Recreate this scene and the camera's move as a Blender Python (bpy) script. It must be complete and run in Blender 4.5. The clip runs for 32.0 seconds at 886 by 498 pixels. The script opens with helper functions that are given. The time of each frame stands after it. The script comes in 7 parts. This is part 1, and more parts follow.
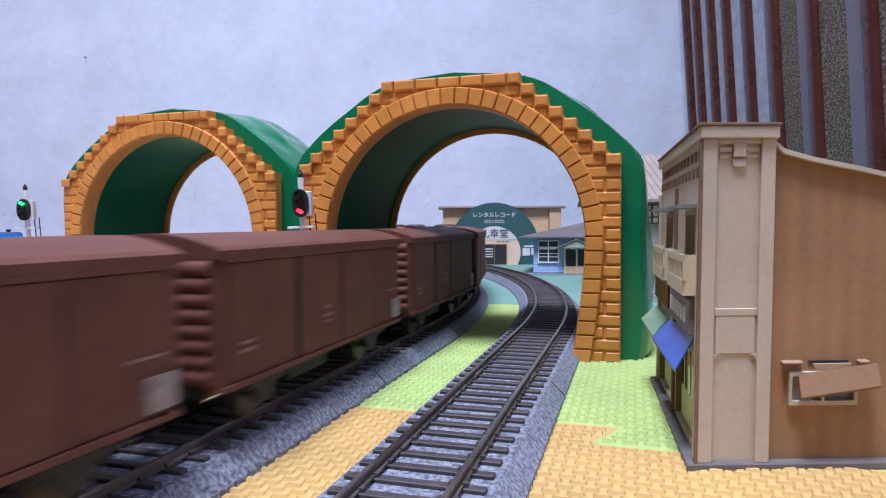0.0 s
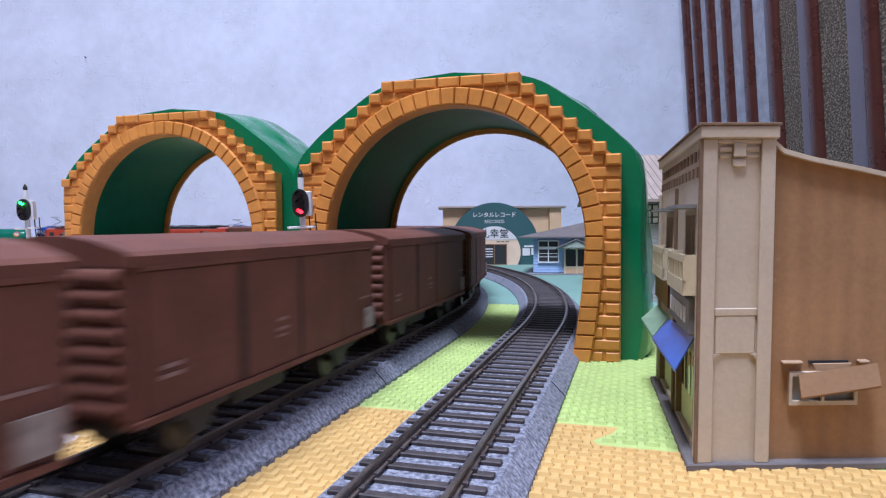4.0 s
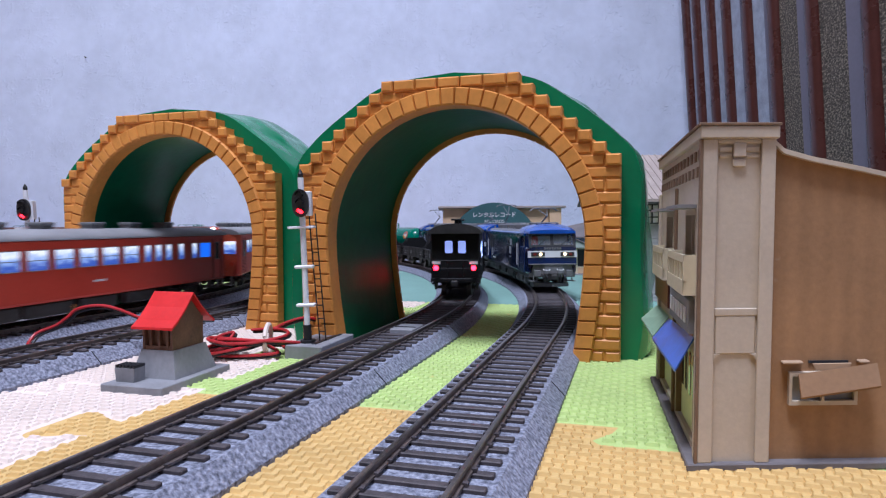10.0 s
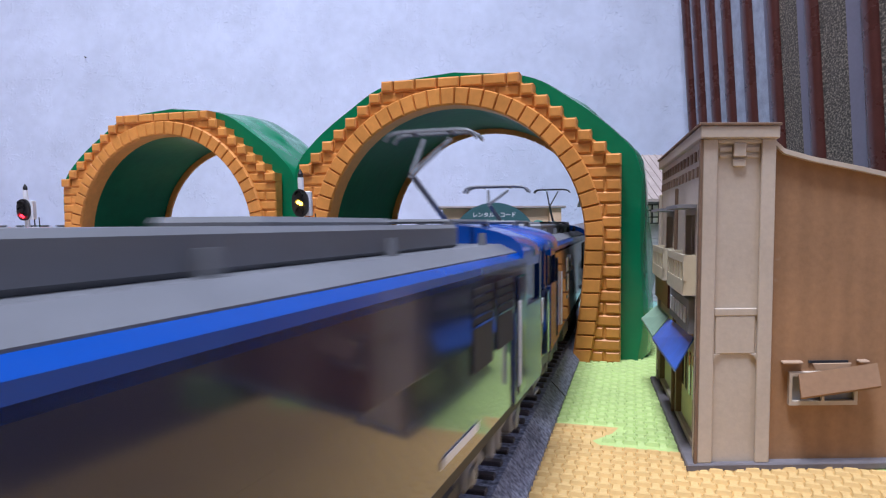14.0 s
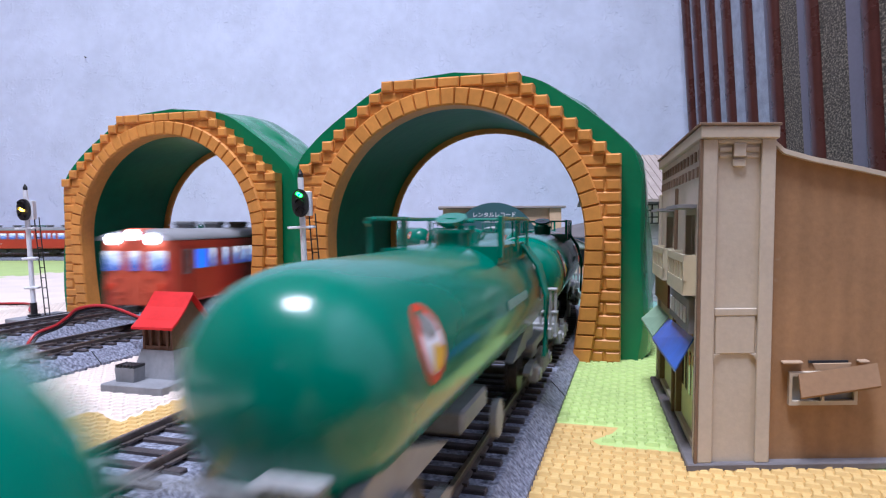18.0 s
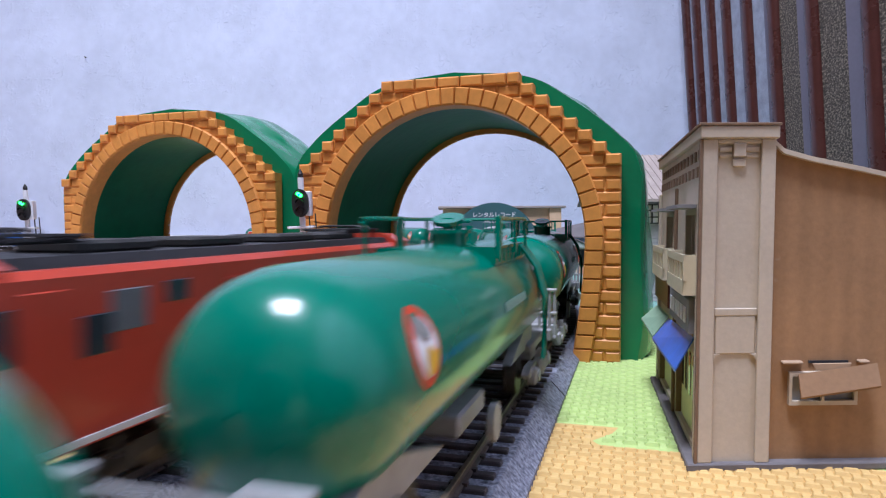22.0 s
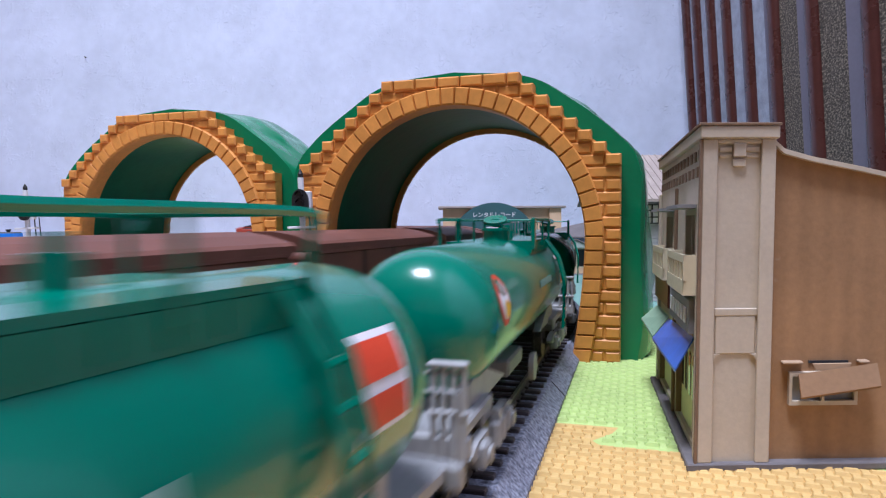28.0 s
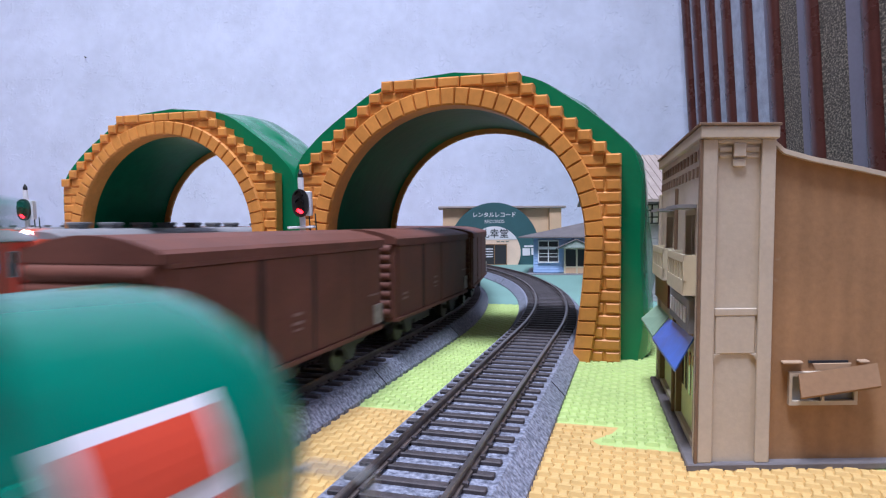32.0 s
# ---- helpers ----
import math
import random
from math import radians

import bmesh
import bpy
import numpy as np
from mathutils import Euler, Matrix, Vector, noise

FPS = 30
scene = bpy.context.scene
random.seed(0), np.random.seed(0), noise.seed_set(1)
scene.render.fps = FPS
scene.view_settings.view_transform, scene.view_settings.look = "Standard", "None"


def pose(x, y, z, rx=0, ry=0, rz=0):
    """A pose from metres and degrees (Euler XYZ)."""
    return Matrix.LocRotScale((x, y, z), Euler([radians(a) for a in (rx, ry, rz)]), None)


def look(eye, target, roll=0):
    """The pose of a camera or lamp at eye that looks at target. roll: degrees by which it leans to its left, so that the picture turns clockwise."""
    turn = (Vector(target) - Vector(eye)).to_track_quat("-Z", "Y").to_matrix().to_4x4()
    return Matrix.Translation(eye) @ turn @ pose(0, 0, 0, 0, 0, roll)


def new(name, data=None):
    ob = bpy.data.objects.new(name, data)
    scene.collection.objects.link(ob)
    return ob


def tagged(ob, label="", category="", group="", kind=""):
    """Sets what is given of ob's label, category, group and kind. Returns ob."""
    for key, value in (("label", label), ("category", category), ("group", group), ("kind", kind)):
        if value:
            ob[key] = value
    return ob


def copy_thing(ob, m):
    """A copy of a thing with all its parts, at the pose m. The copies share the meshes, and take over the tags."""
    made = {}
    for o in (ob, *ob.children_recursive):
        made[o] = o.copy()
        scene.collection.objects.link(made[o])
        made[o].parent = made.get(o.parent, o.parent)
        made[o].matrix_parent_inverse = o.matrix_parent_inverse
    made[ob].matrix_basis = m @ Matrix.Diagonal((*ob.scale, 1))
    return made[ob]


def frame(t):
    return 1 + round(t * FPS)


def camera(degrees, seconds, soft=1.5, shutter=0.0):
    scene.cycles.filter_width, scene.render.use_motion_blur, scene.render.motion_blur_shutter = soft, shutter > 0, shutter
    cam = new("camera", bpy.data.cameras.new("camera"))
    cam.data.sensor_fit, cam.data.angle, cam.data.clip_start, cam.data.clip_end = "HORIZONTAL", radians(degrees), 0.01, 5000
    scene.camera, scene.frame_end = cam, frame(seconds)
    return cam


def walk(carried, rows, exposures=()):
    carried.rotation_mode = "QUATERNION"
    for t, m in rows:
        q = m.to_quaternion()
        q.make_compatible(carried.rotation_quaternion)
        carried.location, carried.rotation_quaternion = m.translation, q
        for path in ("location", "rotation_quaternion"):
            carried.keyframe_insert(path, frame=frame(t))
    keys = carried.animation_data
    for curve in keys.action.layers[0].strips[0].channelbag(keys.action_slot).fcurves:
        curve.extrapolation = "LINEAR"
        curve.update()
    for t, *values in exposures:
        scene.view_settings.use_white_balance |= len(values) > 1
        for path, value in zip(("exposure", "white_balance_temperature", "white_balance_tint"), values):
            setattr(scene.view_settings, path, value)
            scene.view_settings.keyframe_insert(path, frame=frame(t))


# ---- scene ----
cam = camera(69.57, 32.0, soft=1.2, shutter=0.8)
EYE = (0.0, 0.0, 0.0555)
VIEW = look(EYE, (0.0, 1.0, 0.0555 - 0.0390), -0.31)
walk(cam, [(0.0, VIEW), (32.0, VIEW)], [(0.0, 0.45, 5640, 17), (7.4, 0.45, 5640, 17), (9.0, 0.26, 5640, 17), (12.4, 0.25, 5640, 17), (14.0, 0.46, 5640, 17), (32.0, 0.47, 5640, 17)])

# ---- light of the room ----
world = bpy.data.worlds.new("room_world")
scene.world = world
world.use_nodes = True
world.node_tree.nodes["Background"].inputs[0].default_value = (0.70, 0.76, 0.95, 1)
world.node_tree.nodes["Background"].inputs[1].default_value = 0.05


def area_lamp(name, place, target, sx, sy, watts, colour):
    data = bpy.data.lights.new(name, "AREA")
    data.shape, data.size, data.size_y, data.energy, data.color = "RECTANGLE", sx, sy, watts, colour
    ob = new(name, data)
    ob.matrix_world = look(place, target)
    return ob


LAMP = (-0.28, -0.32, 2.18)
area_lamp("ceiling_lamp_light", LAMP, (LAMP[0], LAMP[1] + 0.001, 0), 0.60, 0.60, 60, (0.93, 0.95, 1.0))


# ---- materials ----
def material(name, colour, rough=0.6, metal=0.0, vary=0.08, scale=60.0, fine=600.0, bump=0.05, coat=0.0, spec=0.5, random_shade=0.0):
    """A paint-like surface: two scales of colour change, fine relief, uneven gloss."""
    m = bpy.data.materials.new(name)
    m.use_nodes = True
    nt = m.node_tree
    b = nt.nodes["Principled BSDF"]
    co = nt.nodes.new("ShaderNodeTexCoord")
    n1, n2 = nt.nodes.new("ShaderNodeTexNoise"), nt.nodes.new("ShaderNodeTexNoise")
    n1.inputs["Scale"].default_value, n2.inputs["Scale"].default_value = scale, fine
    n1.inputs["Detail"].default_value, n2.inputs["Detail"].default_value = 4, 2
    mix = nt.nodes.new("ShaderNodeMath")
    mix.operation = "MULTIPLY_ADD"
    mix.inputs[1].default_value = 0.45
    nt.links.new(n2.outputs["Fac"], mix.inputs[0])
    nt.links.new(n1.outputs["Fac"], mix.inputs[2])
    ramp = nt.nodes.new("ShaderNodeValToRGB")
    lo = [max(0.0, c * (1 - 1.8 * vary)) for c in colour]
    hi = [min(1.0, c * (1 + 1.8 * vary)) for c in colour]
    ramp.color_ramp.elements[0].position, ramp.color_ramp.elements[1].position = 0.48, 0.97
    ramp.color_ramp.elements[0].color, ramp.color_ramp.elements[1].color = (*lo, 1), (*hi, 1)
    for n in (n1, n2):
        nt.links.new(co.outputs["Object"], n.inputs["Vector"])
    nt.links.new(mix.outputs[0], ramp.inputs[0])
    out = ramp.outputs[0]
    if random_shade:
        info, hsv, mp = nt.nodes.new("ShaderNodeObjectInfo"), nt.nodes.new("ShaderNodeHueSaturation"), nt.nodes.new("ShaderNodeMapRange")
        mp.inputs["To Min"].default_value, mp.inputs["To Max"].default_value = 1 - random_shade, 1 + random_shade
        nt.links.new(info.outputs["Random"], mp.inputs["Value"])
        nt.links.new(mp.outputs[0], hsv.inputs["Value"])
        nt.links.new(out, hsv.inputs["Color"])
        out = hsv.outputs[0]
    nt.links.new(out, b.inputs["Base Color"])
    rr = nt.nodes.new("ShaderNodeMapRange")
    rr.inputs["To Min"].default_value, rr.inputs["To Max"].default_value = max(0.03, rough - 0.1), min(1, rough + 0.1)
    nt.links.new(n1.outputs["Fac"], rr.inputs["Value"])
    nt.links.new(rr.outputs[0], b.inputs["Roughness"])
    b.inputs["Metallic"].default_value = metal
    b.inputs["Coat Weight"].default_value = coat
    b.inputs["Coat Roughness"].default_value = 0.08
    b.inputs["Specular IOR Level"].default_value = spec
    if bump:
        bp = nt.nodes.new("ShaderNodeBump")
        bp.inputs["Strength"].default_value, bp.inputs["Distance"].default_value = bump, 0.0004
        nt.links.new(n2.outputs["Fac"], bp.inputs["Height"])
        nt.links.new(bp.outputs[0], b.inputs["Normal"])
    return m


def glowing(name, colour, strength):
    m = bpy.data.materials.new(name)
    m.use_nodes = True
    b = m.node_tree.nodes["Principled BSDF"]
    b.inputs["Base Color"].default_value = (*colour, 1)
    b.inputs["Emission Color"].default_value = (*colour, 1)
    b.inputs["Emission Strength"].default_value = strength
    return m


def speckled(name, base, dark, light, scale, rough=0.9, bump=0.5, lo=0.38, hi=0.64, dist=0.0006):
    """Granular stone or ballast, with dark and light grains."""
    m = material(name, base, rough, vary=0.1, scale=scale * 0.12, fine=scale, bump=0)
    nt = m.node_tree
    b = nt.nodes["Principled BSDF"]
    co = nt.nodes.new("ShaderNodeTexCoord")
    v, n = nt.nodes.new("ShaderNodeTexVoronoi"), nt.nodes.new("ShaderNodeTexNoise")
    v.inputs["Scale"].default_value, n.inputs["Scale"].default_value, n.inputs["Detail"].default_value = scale, scale * 0.8, 3
    for k in (v, n):
        nt.links.new(co.outputs["Object"], k.inputs["Vector"])
    r = nt.nodes.new("ShaderNodeValToRGB")
    r.color_ramp.elements[0].position, r.color_ramp.elements[1].position = lo, hi
    r.color_ramp.elements[0].color, r.color_ramp.elements[1].color = (*dark, 1), (*light, 1)
    e = r.color_ramp.elements.new((lo + hi) / 2)
    e.color = (*base, 1)
    nt.links.new(n.outputs["Fac"], r.inputs[0])
    nt.links.new(r.outputs[0], b.inputs["Base Color"])
    bp = nt.nodes.new("ShaderNodeBump")
    bp.inputs["Strength"].default_value, bp.inputs["Distance"].default_value = bump, dist
    nt.links.new(v.outputs["Distance"], bp.inputs["Height"])
    nt.links.new(bp.outputs[0], b.inputs["Normal"])
    return m


M_WALL = material("pale_blue_wallpaper", (0.645, 0.69, 0.845), 0.75, vary=0.05, scale=9, fine=45, bump=0)
M_WHITE = material("white_paint", (0.80, 0.80, 0.80), 0.45, vary=0.03)
M_FLOOR = material("floor_boards", (0.16, 0.105, 0.065), 0.5, vary=0.2, scale=9, fine=90)
M_CEIL = material("ceiling_paper", (0.80, 0.80, 0.78), 0.9, vary=0.02, scale=5)
M_TRIM = material("dark_red_brown_tube", (0.064, 0.018, 0.014), 0.28, vary=0.15, scale=20, fine=300, bump=0.02)
M_FABRIC = speckled("brown_speckled_cloth", (0.100, 0.079, 0.064), (0.038, 0.030, 0.024), (0.30, 0.245, 0.185), 480, 0.95, 0.5, 0.34, 0.68)
M_LILAC = material("grey_lilac_vinyl", (0.160, 0.140, 0.184), 0.55, vary=0.06, scale=12, fine=200)
M_BALLAST = speckled("grey_ballast_plastic", (0.200, 0.212, 0.272), (0.070, 0.075, 0.100), (0.36, 0.375, 0.45), 1150, 0.85, 0.45, 0.30, 0.72)
M_SLEEPER = material("dark_brown_sleeper", (0.055, 0.045, 0.048), 0.6, vary=0.25, scale=300, fine=1800, bump=0.15, random_shade=0.15)
M_RAIL = material("brown_rail", (0.115, 0.090, 0.080), 0.5, metal=0.3, vary=0.3, scale=90, fine=900, bump=0.04)
M_RAILTOP = material("worn_rail_top", (0.24, 0.21, 0.19), 0.35, metal=0.9, vary=0.25, scale=60, fine=900, bump=0.03)
M_MAT_O = material("apricot_foam", (0.61, 0.405, 0.145), 0.7, vary=0.06, scale=30, fine=700, bump=0.1)
M_MAT_G = material("lime_foam", (0.45, 0.575, 0.195), 0.7, vary=0.06, scale=30, fine=700, bump=0.1)
M_MAT_W = material("cream_white_foam", (0.72, 0.61, 0.535), 0.7, vary=0.05, scale=30, fine=700, bump=0.1)
M_TEAL = material("pale_teal_board", (0.185, 0.335, 0.288), 0.75, vary=0.05, scale=25, fine=400, bump=0.05)
M_BRICK = material("orange_plastic", (0.63, 0.258, 0.050), 0.42, vary=0.08, scale=70, fine=500, bump=0.04, random_shade=0.045)
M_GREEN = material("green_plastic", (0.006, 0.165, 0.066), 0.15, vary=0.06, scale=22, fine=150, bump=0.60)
# the hill's plastic again, darkened to stand in for shade inside the tunnels
M_INNER = material("green_plastic_shaded", (0.004, 0.104, 0.046), 0.36, vary=0.10, scale=22, fine=170, bump=0.30, spec=0.12)
M_CARD = material("beige_card", (0.53, 0.448, 0.348), 0.85, vary=0.06, scale=45, fine=900, bump=0.1)
M_KRAFT = material("brown_card", (0.25, 0.14, 0.068), 0.85, vary=0.09, scale=35, fine=700, bump=0.1)
M_CARDEDGE = material("cut_card_edge", (0.20, 0.125, 0.075), 0.85, vary=0.12, scale=120, fine=900)
M_SHOPYEL = material("pale_yellow_card", (0.62, 0.58, 0.34), 0.85, vary=0.06)
M_NAMEINK = material("black_name_ink", (0.030, 0.034, 0.040), 0.8, vary=0.05)
M_TORN = material("torn_pale_card", (0.38, 0.26, 0.165), 0.9, vary=0.1)
M_CORR = material("brown_corrugated_card", (0.345, 0.192, 0.090), 0.85, vary=0.09, scale=35, fine=700, bump=0.1)
M_CREAM = material("cream_card", (0.66, 0.58, 0.40), 0.85, vary=0.05)
M_DARK = material("dark_card", (0.025, 0.025, 0.028), 0.7)
M_BLUEAWN = material("blue_awning_card", (0.060, 0.165, 0.62), 0.32, vary=0.12, scale=60)
M_GRNAWN = material("grey_green_awning_card", (0.24, 0.37, 0.25), 0.7, vary=0.10, scale=60)
M_GREYPL = material("grey_plastic", (0.235, 0.237, 0.252), 0.6, vary=0.10, scale=90)
M_WOOD = material("brown_wood", (0.135, 0.064, 0.036), 0.65, vary=0.2, scale=150, fine=900, bump=0.2)
M_RED = material("red_plastic_roof", (0.62, 0.014, 0.014), 0.45, vary=0.06, scale=120)
M_WIRE_R = material("red_wire", (0.42, 0.016, 0.02), 0.4, vary=0.1)
M_WIRE_B = material("black_wire", (0.012, 0.010, 0.012), 0.45)
M_MAST = material("white_mast", (0.72, 0.72, 0.74), 0.4, vary=0.05, scale=200)
M_BLACK = material("black_plastic", (0.012, 0.012, 0.014), 0.45, vary=0.2, scale=150)
M_UNDER = material("black_underframe", (0.020, 0.019, 0.019), 0.6, vary=0.25, scale=200)
M_BOX = material("box_van_brown", (0.136, 0.051, 0.035), 0.6, vary=0.13, scale=70, fine=700, bump=0.06, spec=0.3)
M_FAINT = material("faded_pink_lettering", (0.26, 0.16, 0.14), 0.7)
M_HOLDER = material("dusty_card_holder", (0.30, 0.25, 0.23), 0.7, vary=0.15, scale=300)
M_BOXDK = material("door_gap", (0.012, 0.008, 0.007), 0.7)
M_GONDOLA = material("black_wagon_paint", (0.008, 0.008, 0.009), 0.55, vary=0.2, scale=80, fine=700, spec=0.2)
M_DIM = material("worn_grey_lettering", (0.15, 0.15, 0.155), 0.7)
M_MARK = material("white_lettering", (0.55, 0.55, 0.55), 0.6)
M_WAGONFLOOR = material("near_black_wagon_floor", (0.004, 0.004, 0.005), 0.95, vary=0.3, scale=300, fine=1200, bump=0.9)
M_WHEEL = material("dark_wheel_steel", (0.07, 0.062, 0.055), 0.45, metal=0.6, vary=0.2, scale=300)
M_BLUE = material("deep_blue_gloss", (0.006, 0.068, 0.36), 0.22, vary=0.05, scale=40, coat=0.5)
M_NAVY = material("navy_gloss", (0.005, 0.011, 0.042), 0.12, vary=0.08, scale=40, bump=0.0, coat=0.45, spec=0.45)
M_NAVYMID = material("mid_navy_gloss", (0.008, 0.021, 0.092), 0.22, vary=0.08, scale=40, coat=0.25, spec=0.4)
M_MARKER = material("dark_red_marker", (0.16, 0.012, 0.008), 0.4)
M_LOCOGREY = material("roof_grey", (0.135, 0.140, 0.150), 0.5, vary=0.08, scale=60)
M_CABWALL = material("pale_cab_wall", (0.42, 0.42, 0.45), 0.6, vary=0.05)
M_SKIRT = material("loco_skirt_grey", (0.125, 0.127, 0.132), 0.55, vary=0.12, scale=200)
M_EMBLEM = material("pale_grey_emblem", (0.36, 0.37, 0.40), 0.4, vary=0.05)
M_BAND = material("white_band_paint", (0.68, 0.69, 0.70), 0.4, vary=0.04)
M_BOGIE = material("bogie_grey", (0.21, 0.21, 0.215), 0.55, vary=0.12, scale=200)
M_TGREEN = material("tank_green_gloss", (0.0, 0.160, 0.103), 0.24, vary=0.04, scale=30, fine=900, bump=0.01, coat=0.3, spec=0.4)
M_TGREY = material("tank_lower_grey", (0.25, 0.255, 0.255), 0.2, vary=0.05, scale=40, coat=0.5)
M_FRAMEGREY = material("wagon_frame_grey", (0.27, 0.27, 0.275), 0.5, vary=0.10, scale=150)
M_FRAMEPALE = material("pale_wagon_grey", (0.34, 0.34, 0.345), 0.5, vary=0.08, scale=200)
M_BARGREY = material("pale_green_lettering", (0.20, 0.34, 0.29), 0.5, vary=0.05)
M_PLAC_R = material("placard_red", (0.62, 0.055, 0.018), 0.5, vary=0.06)
M_YELLOW = material("badge_yellow", (0.75, 0.45, 0.03), 0.5, vary=0.05)
M_CARRED = material("railcar_vermilion", (0.46, 0.046, 0.026), 0.38, vary=0.06, scale=40)
M_CARORG = material("railcar_front_orange", (0.62, 0.10, 0.045), 0.42, vary=0.06, scale=40)
M_CARROOF = material("railcar_roof_grey", (0.24, 0.24, 0.25), 0.6, vary=0.08, scale=60)
M_ELRED = material("electric_red", (0.46, 0.050, 0.025), 0.35, vary=0.06, scale=40, coat=0.3)
M_SKYBLUE = material("bright_blue_body", (0.02, 0.20, 0.72), 0.35, vary=0.05)
M_SIDING = material("grey_siding", (0.36, 0.35, 0.35), 0.8, vary=0.06)
M_TANROOF = material("tan_roof", (0.34, 0.28, 0.25), 0.8, vary=0.08, scale=80)
M_SLATE = material("slate_grey_roof", (0.155, 0.140, 0.142), 0.85, vary=0.10, scale=80)
M_PORCH = material("pale_grey_porch", (0.40, 0.45, 0.40), 0.8, vary=0.06)
M_LTBLUE = material("light_blue_boards", (0.36, 0.52, 0.80), 0.75, vary=0.05, scale=80)
M_SHOPTAN = material("tan_shop_wall", (0.68, 0.47, 0.29), 0.8, vary=0.04)
M_SHOPGRN = material("dark_blue_green_sign", (0.035, 0.105, 0.115), 0.7, vary=0.05)
M_SHOPCREAM = material("cream_shop_front", (0.84, 0.62, 0.46), 0.8, vary=0.04)
M_PALE = material("pale_print_white", (0.74, 0.72, 0.74), 0.8, vary=0.02)
G_HEAD = glowing("warm_headlamp", (1.0, 0.74, 0.36), 3.0)
G_WHITE = glowing("white_headlamp", (0.85, 0.90, 1.0), 14.0)
G_TAIL = glowing("red_tail_lamp", (1.0, 0.003, 0.006), 40.0)
G_WINDOW = glowing("lit_window_blue_white", (0.50, 0.66, 1.0), 1.5)
G_CABIN = glowing("lit_guard_window", (0.40, 0.50, 0.95), 0.55)
G_BLUEPANE = glowing("blue_window_blind", (0.02, 0.16, 0.85), 0.75)
G_INNER = glowing("bright_window_core", (0.80, 0.86, 1.0), 2.4)
G_SIG = {"red": glowing("signal_red", (1.0, 0.01, 0.015), 8.0), "yellow": glowing("signal_yellow", (1.0, 0.55, 0.04), 9.0),
         "green": glowing("signal_green", (0.05, 1.0, 0.08), 9.0)}


def glass(name, tint, rough=0.05):
    m = bpy.data.materials.new(name)
    m.use_nodes = True
    b = m.node_tree.nodes["Principled BSDF"]
    b.inputs["Base Color"].default_value = (*tint, 1)
    b.inputs["Roughness"].default_value = rough
    b.inputs["Specular IOR Level"].default_value = 0.8
    return m


M_GLASS = glass("dark_cab_glass", (0.035, 0.04, 0.05))
M_CLEAR = glass("clear_window_glass", (0.75, 0.80, 0.85), 0.02)
M_CLEAR.node_tree.nodes["Principled BSDF"].inputs["Transmission Weight"].default_value = 0.92
M_CLEAR.node_tree.nodes["Principled BSDF"].inputs["IOR"].default_value = 1.2
M_PALECLOTH = material("pale_textured_cloth", (0.33, 0.35, 0.43), 0.85, vary=0.12, scale=60, fine=420, bump=0.4)
M_BROWNWALL = material("brown_wall_low_bounce", (0.20, 0.13, 0.085), 0.6, vary=0.2, scale=8, fine=80)


# emboss of the wallpaper: scattered flakes and a fine grain
def emboss(m, s1, s2, dist):
    nt = m.node_tree
    b = nt.nodes["Principled BSDF"]
    co = nt.nodes.new("ShaderNodeTexCoord")
    a, c, k0 = nt.nodes.new("ShaderNodeTexNoise"), nt.nodes.new("ShaderNodeTexNoise"), nt.nodes.new("ShaderNodeTexNoise")
    k0.inputs["Scale"].default_value, k0.inputs["Detail"].default_value = s1 * 0.15, 2
    a.inputs["Scale"].default_value, c.inputs["Scale"].default_value = s1, s2
    a.inputs["Detail"].default_value, c.inputs["Detail"].default_value = 5, 3
    r = nt.nodes.new("ShaderNodeValToRGB")
    r.color_ramp.elements[0].position, r.color_ramp.elements[1].position = 0.545, 0.60
    r0 = nt.nodes.new("ShaderNodeValToRGB")
    r0.color_ramp.elements[0].position, r0.color_ramp.elements[1].position = 0.46, 0.64
    clump = nt.nodes.new("ShaderNodeMath")
    clump.operation = "MULTIPLY"
    mx = nt.nodes.new("ShaderNodeMath")
    mx.operation = "MULTIPLY_ADD"
    mx.inputs[1].default_value = 0.12
    for k in (a, c, k0):
        nt.links.new(co.outputs["Object"], k.inputs["Vector"])
    nt.links.new(a.outputs["Fac"], r.inputs[0])
    nt.links.new(c.outputs["Fac"], mx.inputs[0])
    nt.links.new(k0.outputs["Fac"], r0.inputs[0])
    nt.links.new(r.outputs[0], clump.inputs[0])
    nt.links.new(r0.outputs[0], clump.inputs[1])
    nt.links.new(clump.outputs[0], mx.inputs[2])
    bp = nt.nodes.new("ShaderNodeBump")
    bp.inputs["Strength"].default_value, bp.inputs["Distance"].default_value = 0.8, dist
    nt.links.new(mx.outputs[0], bp.inputs["Height"])
    nt.links.new(bp.outputs[0], b.inputs["Normal"])


emboss(M_WALL, 125, 420, 0.0010)


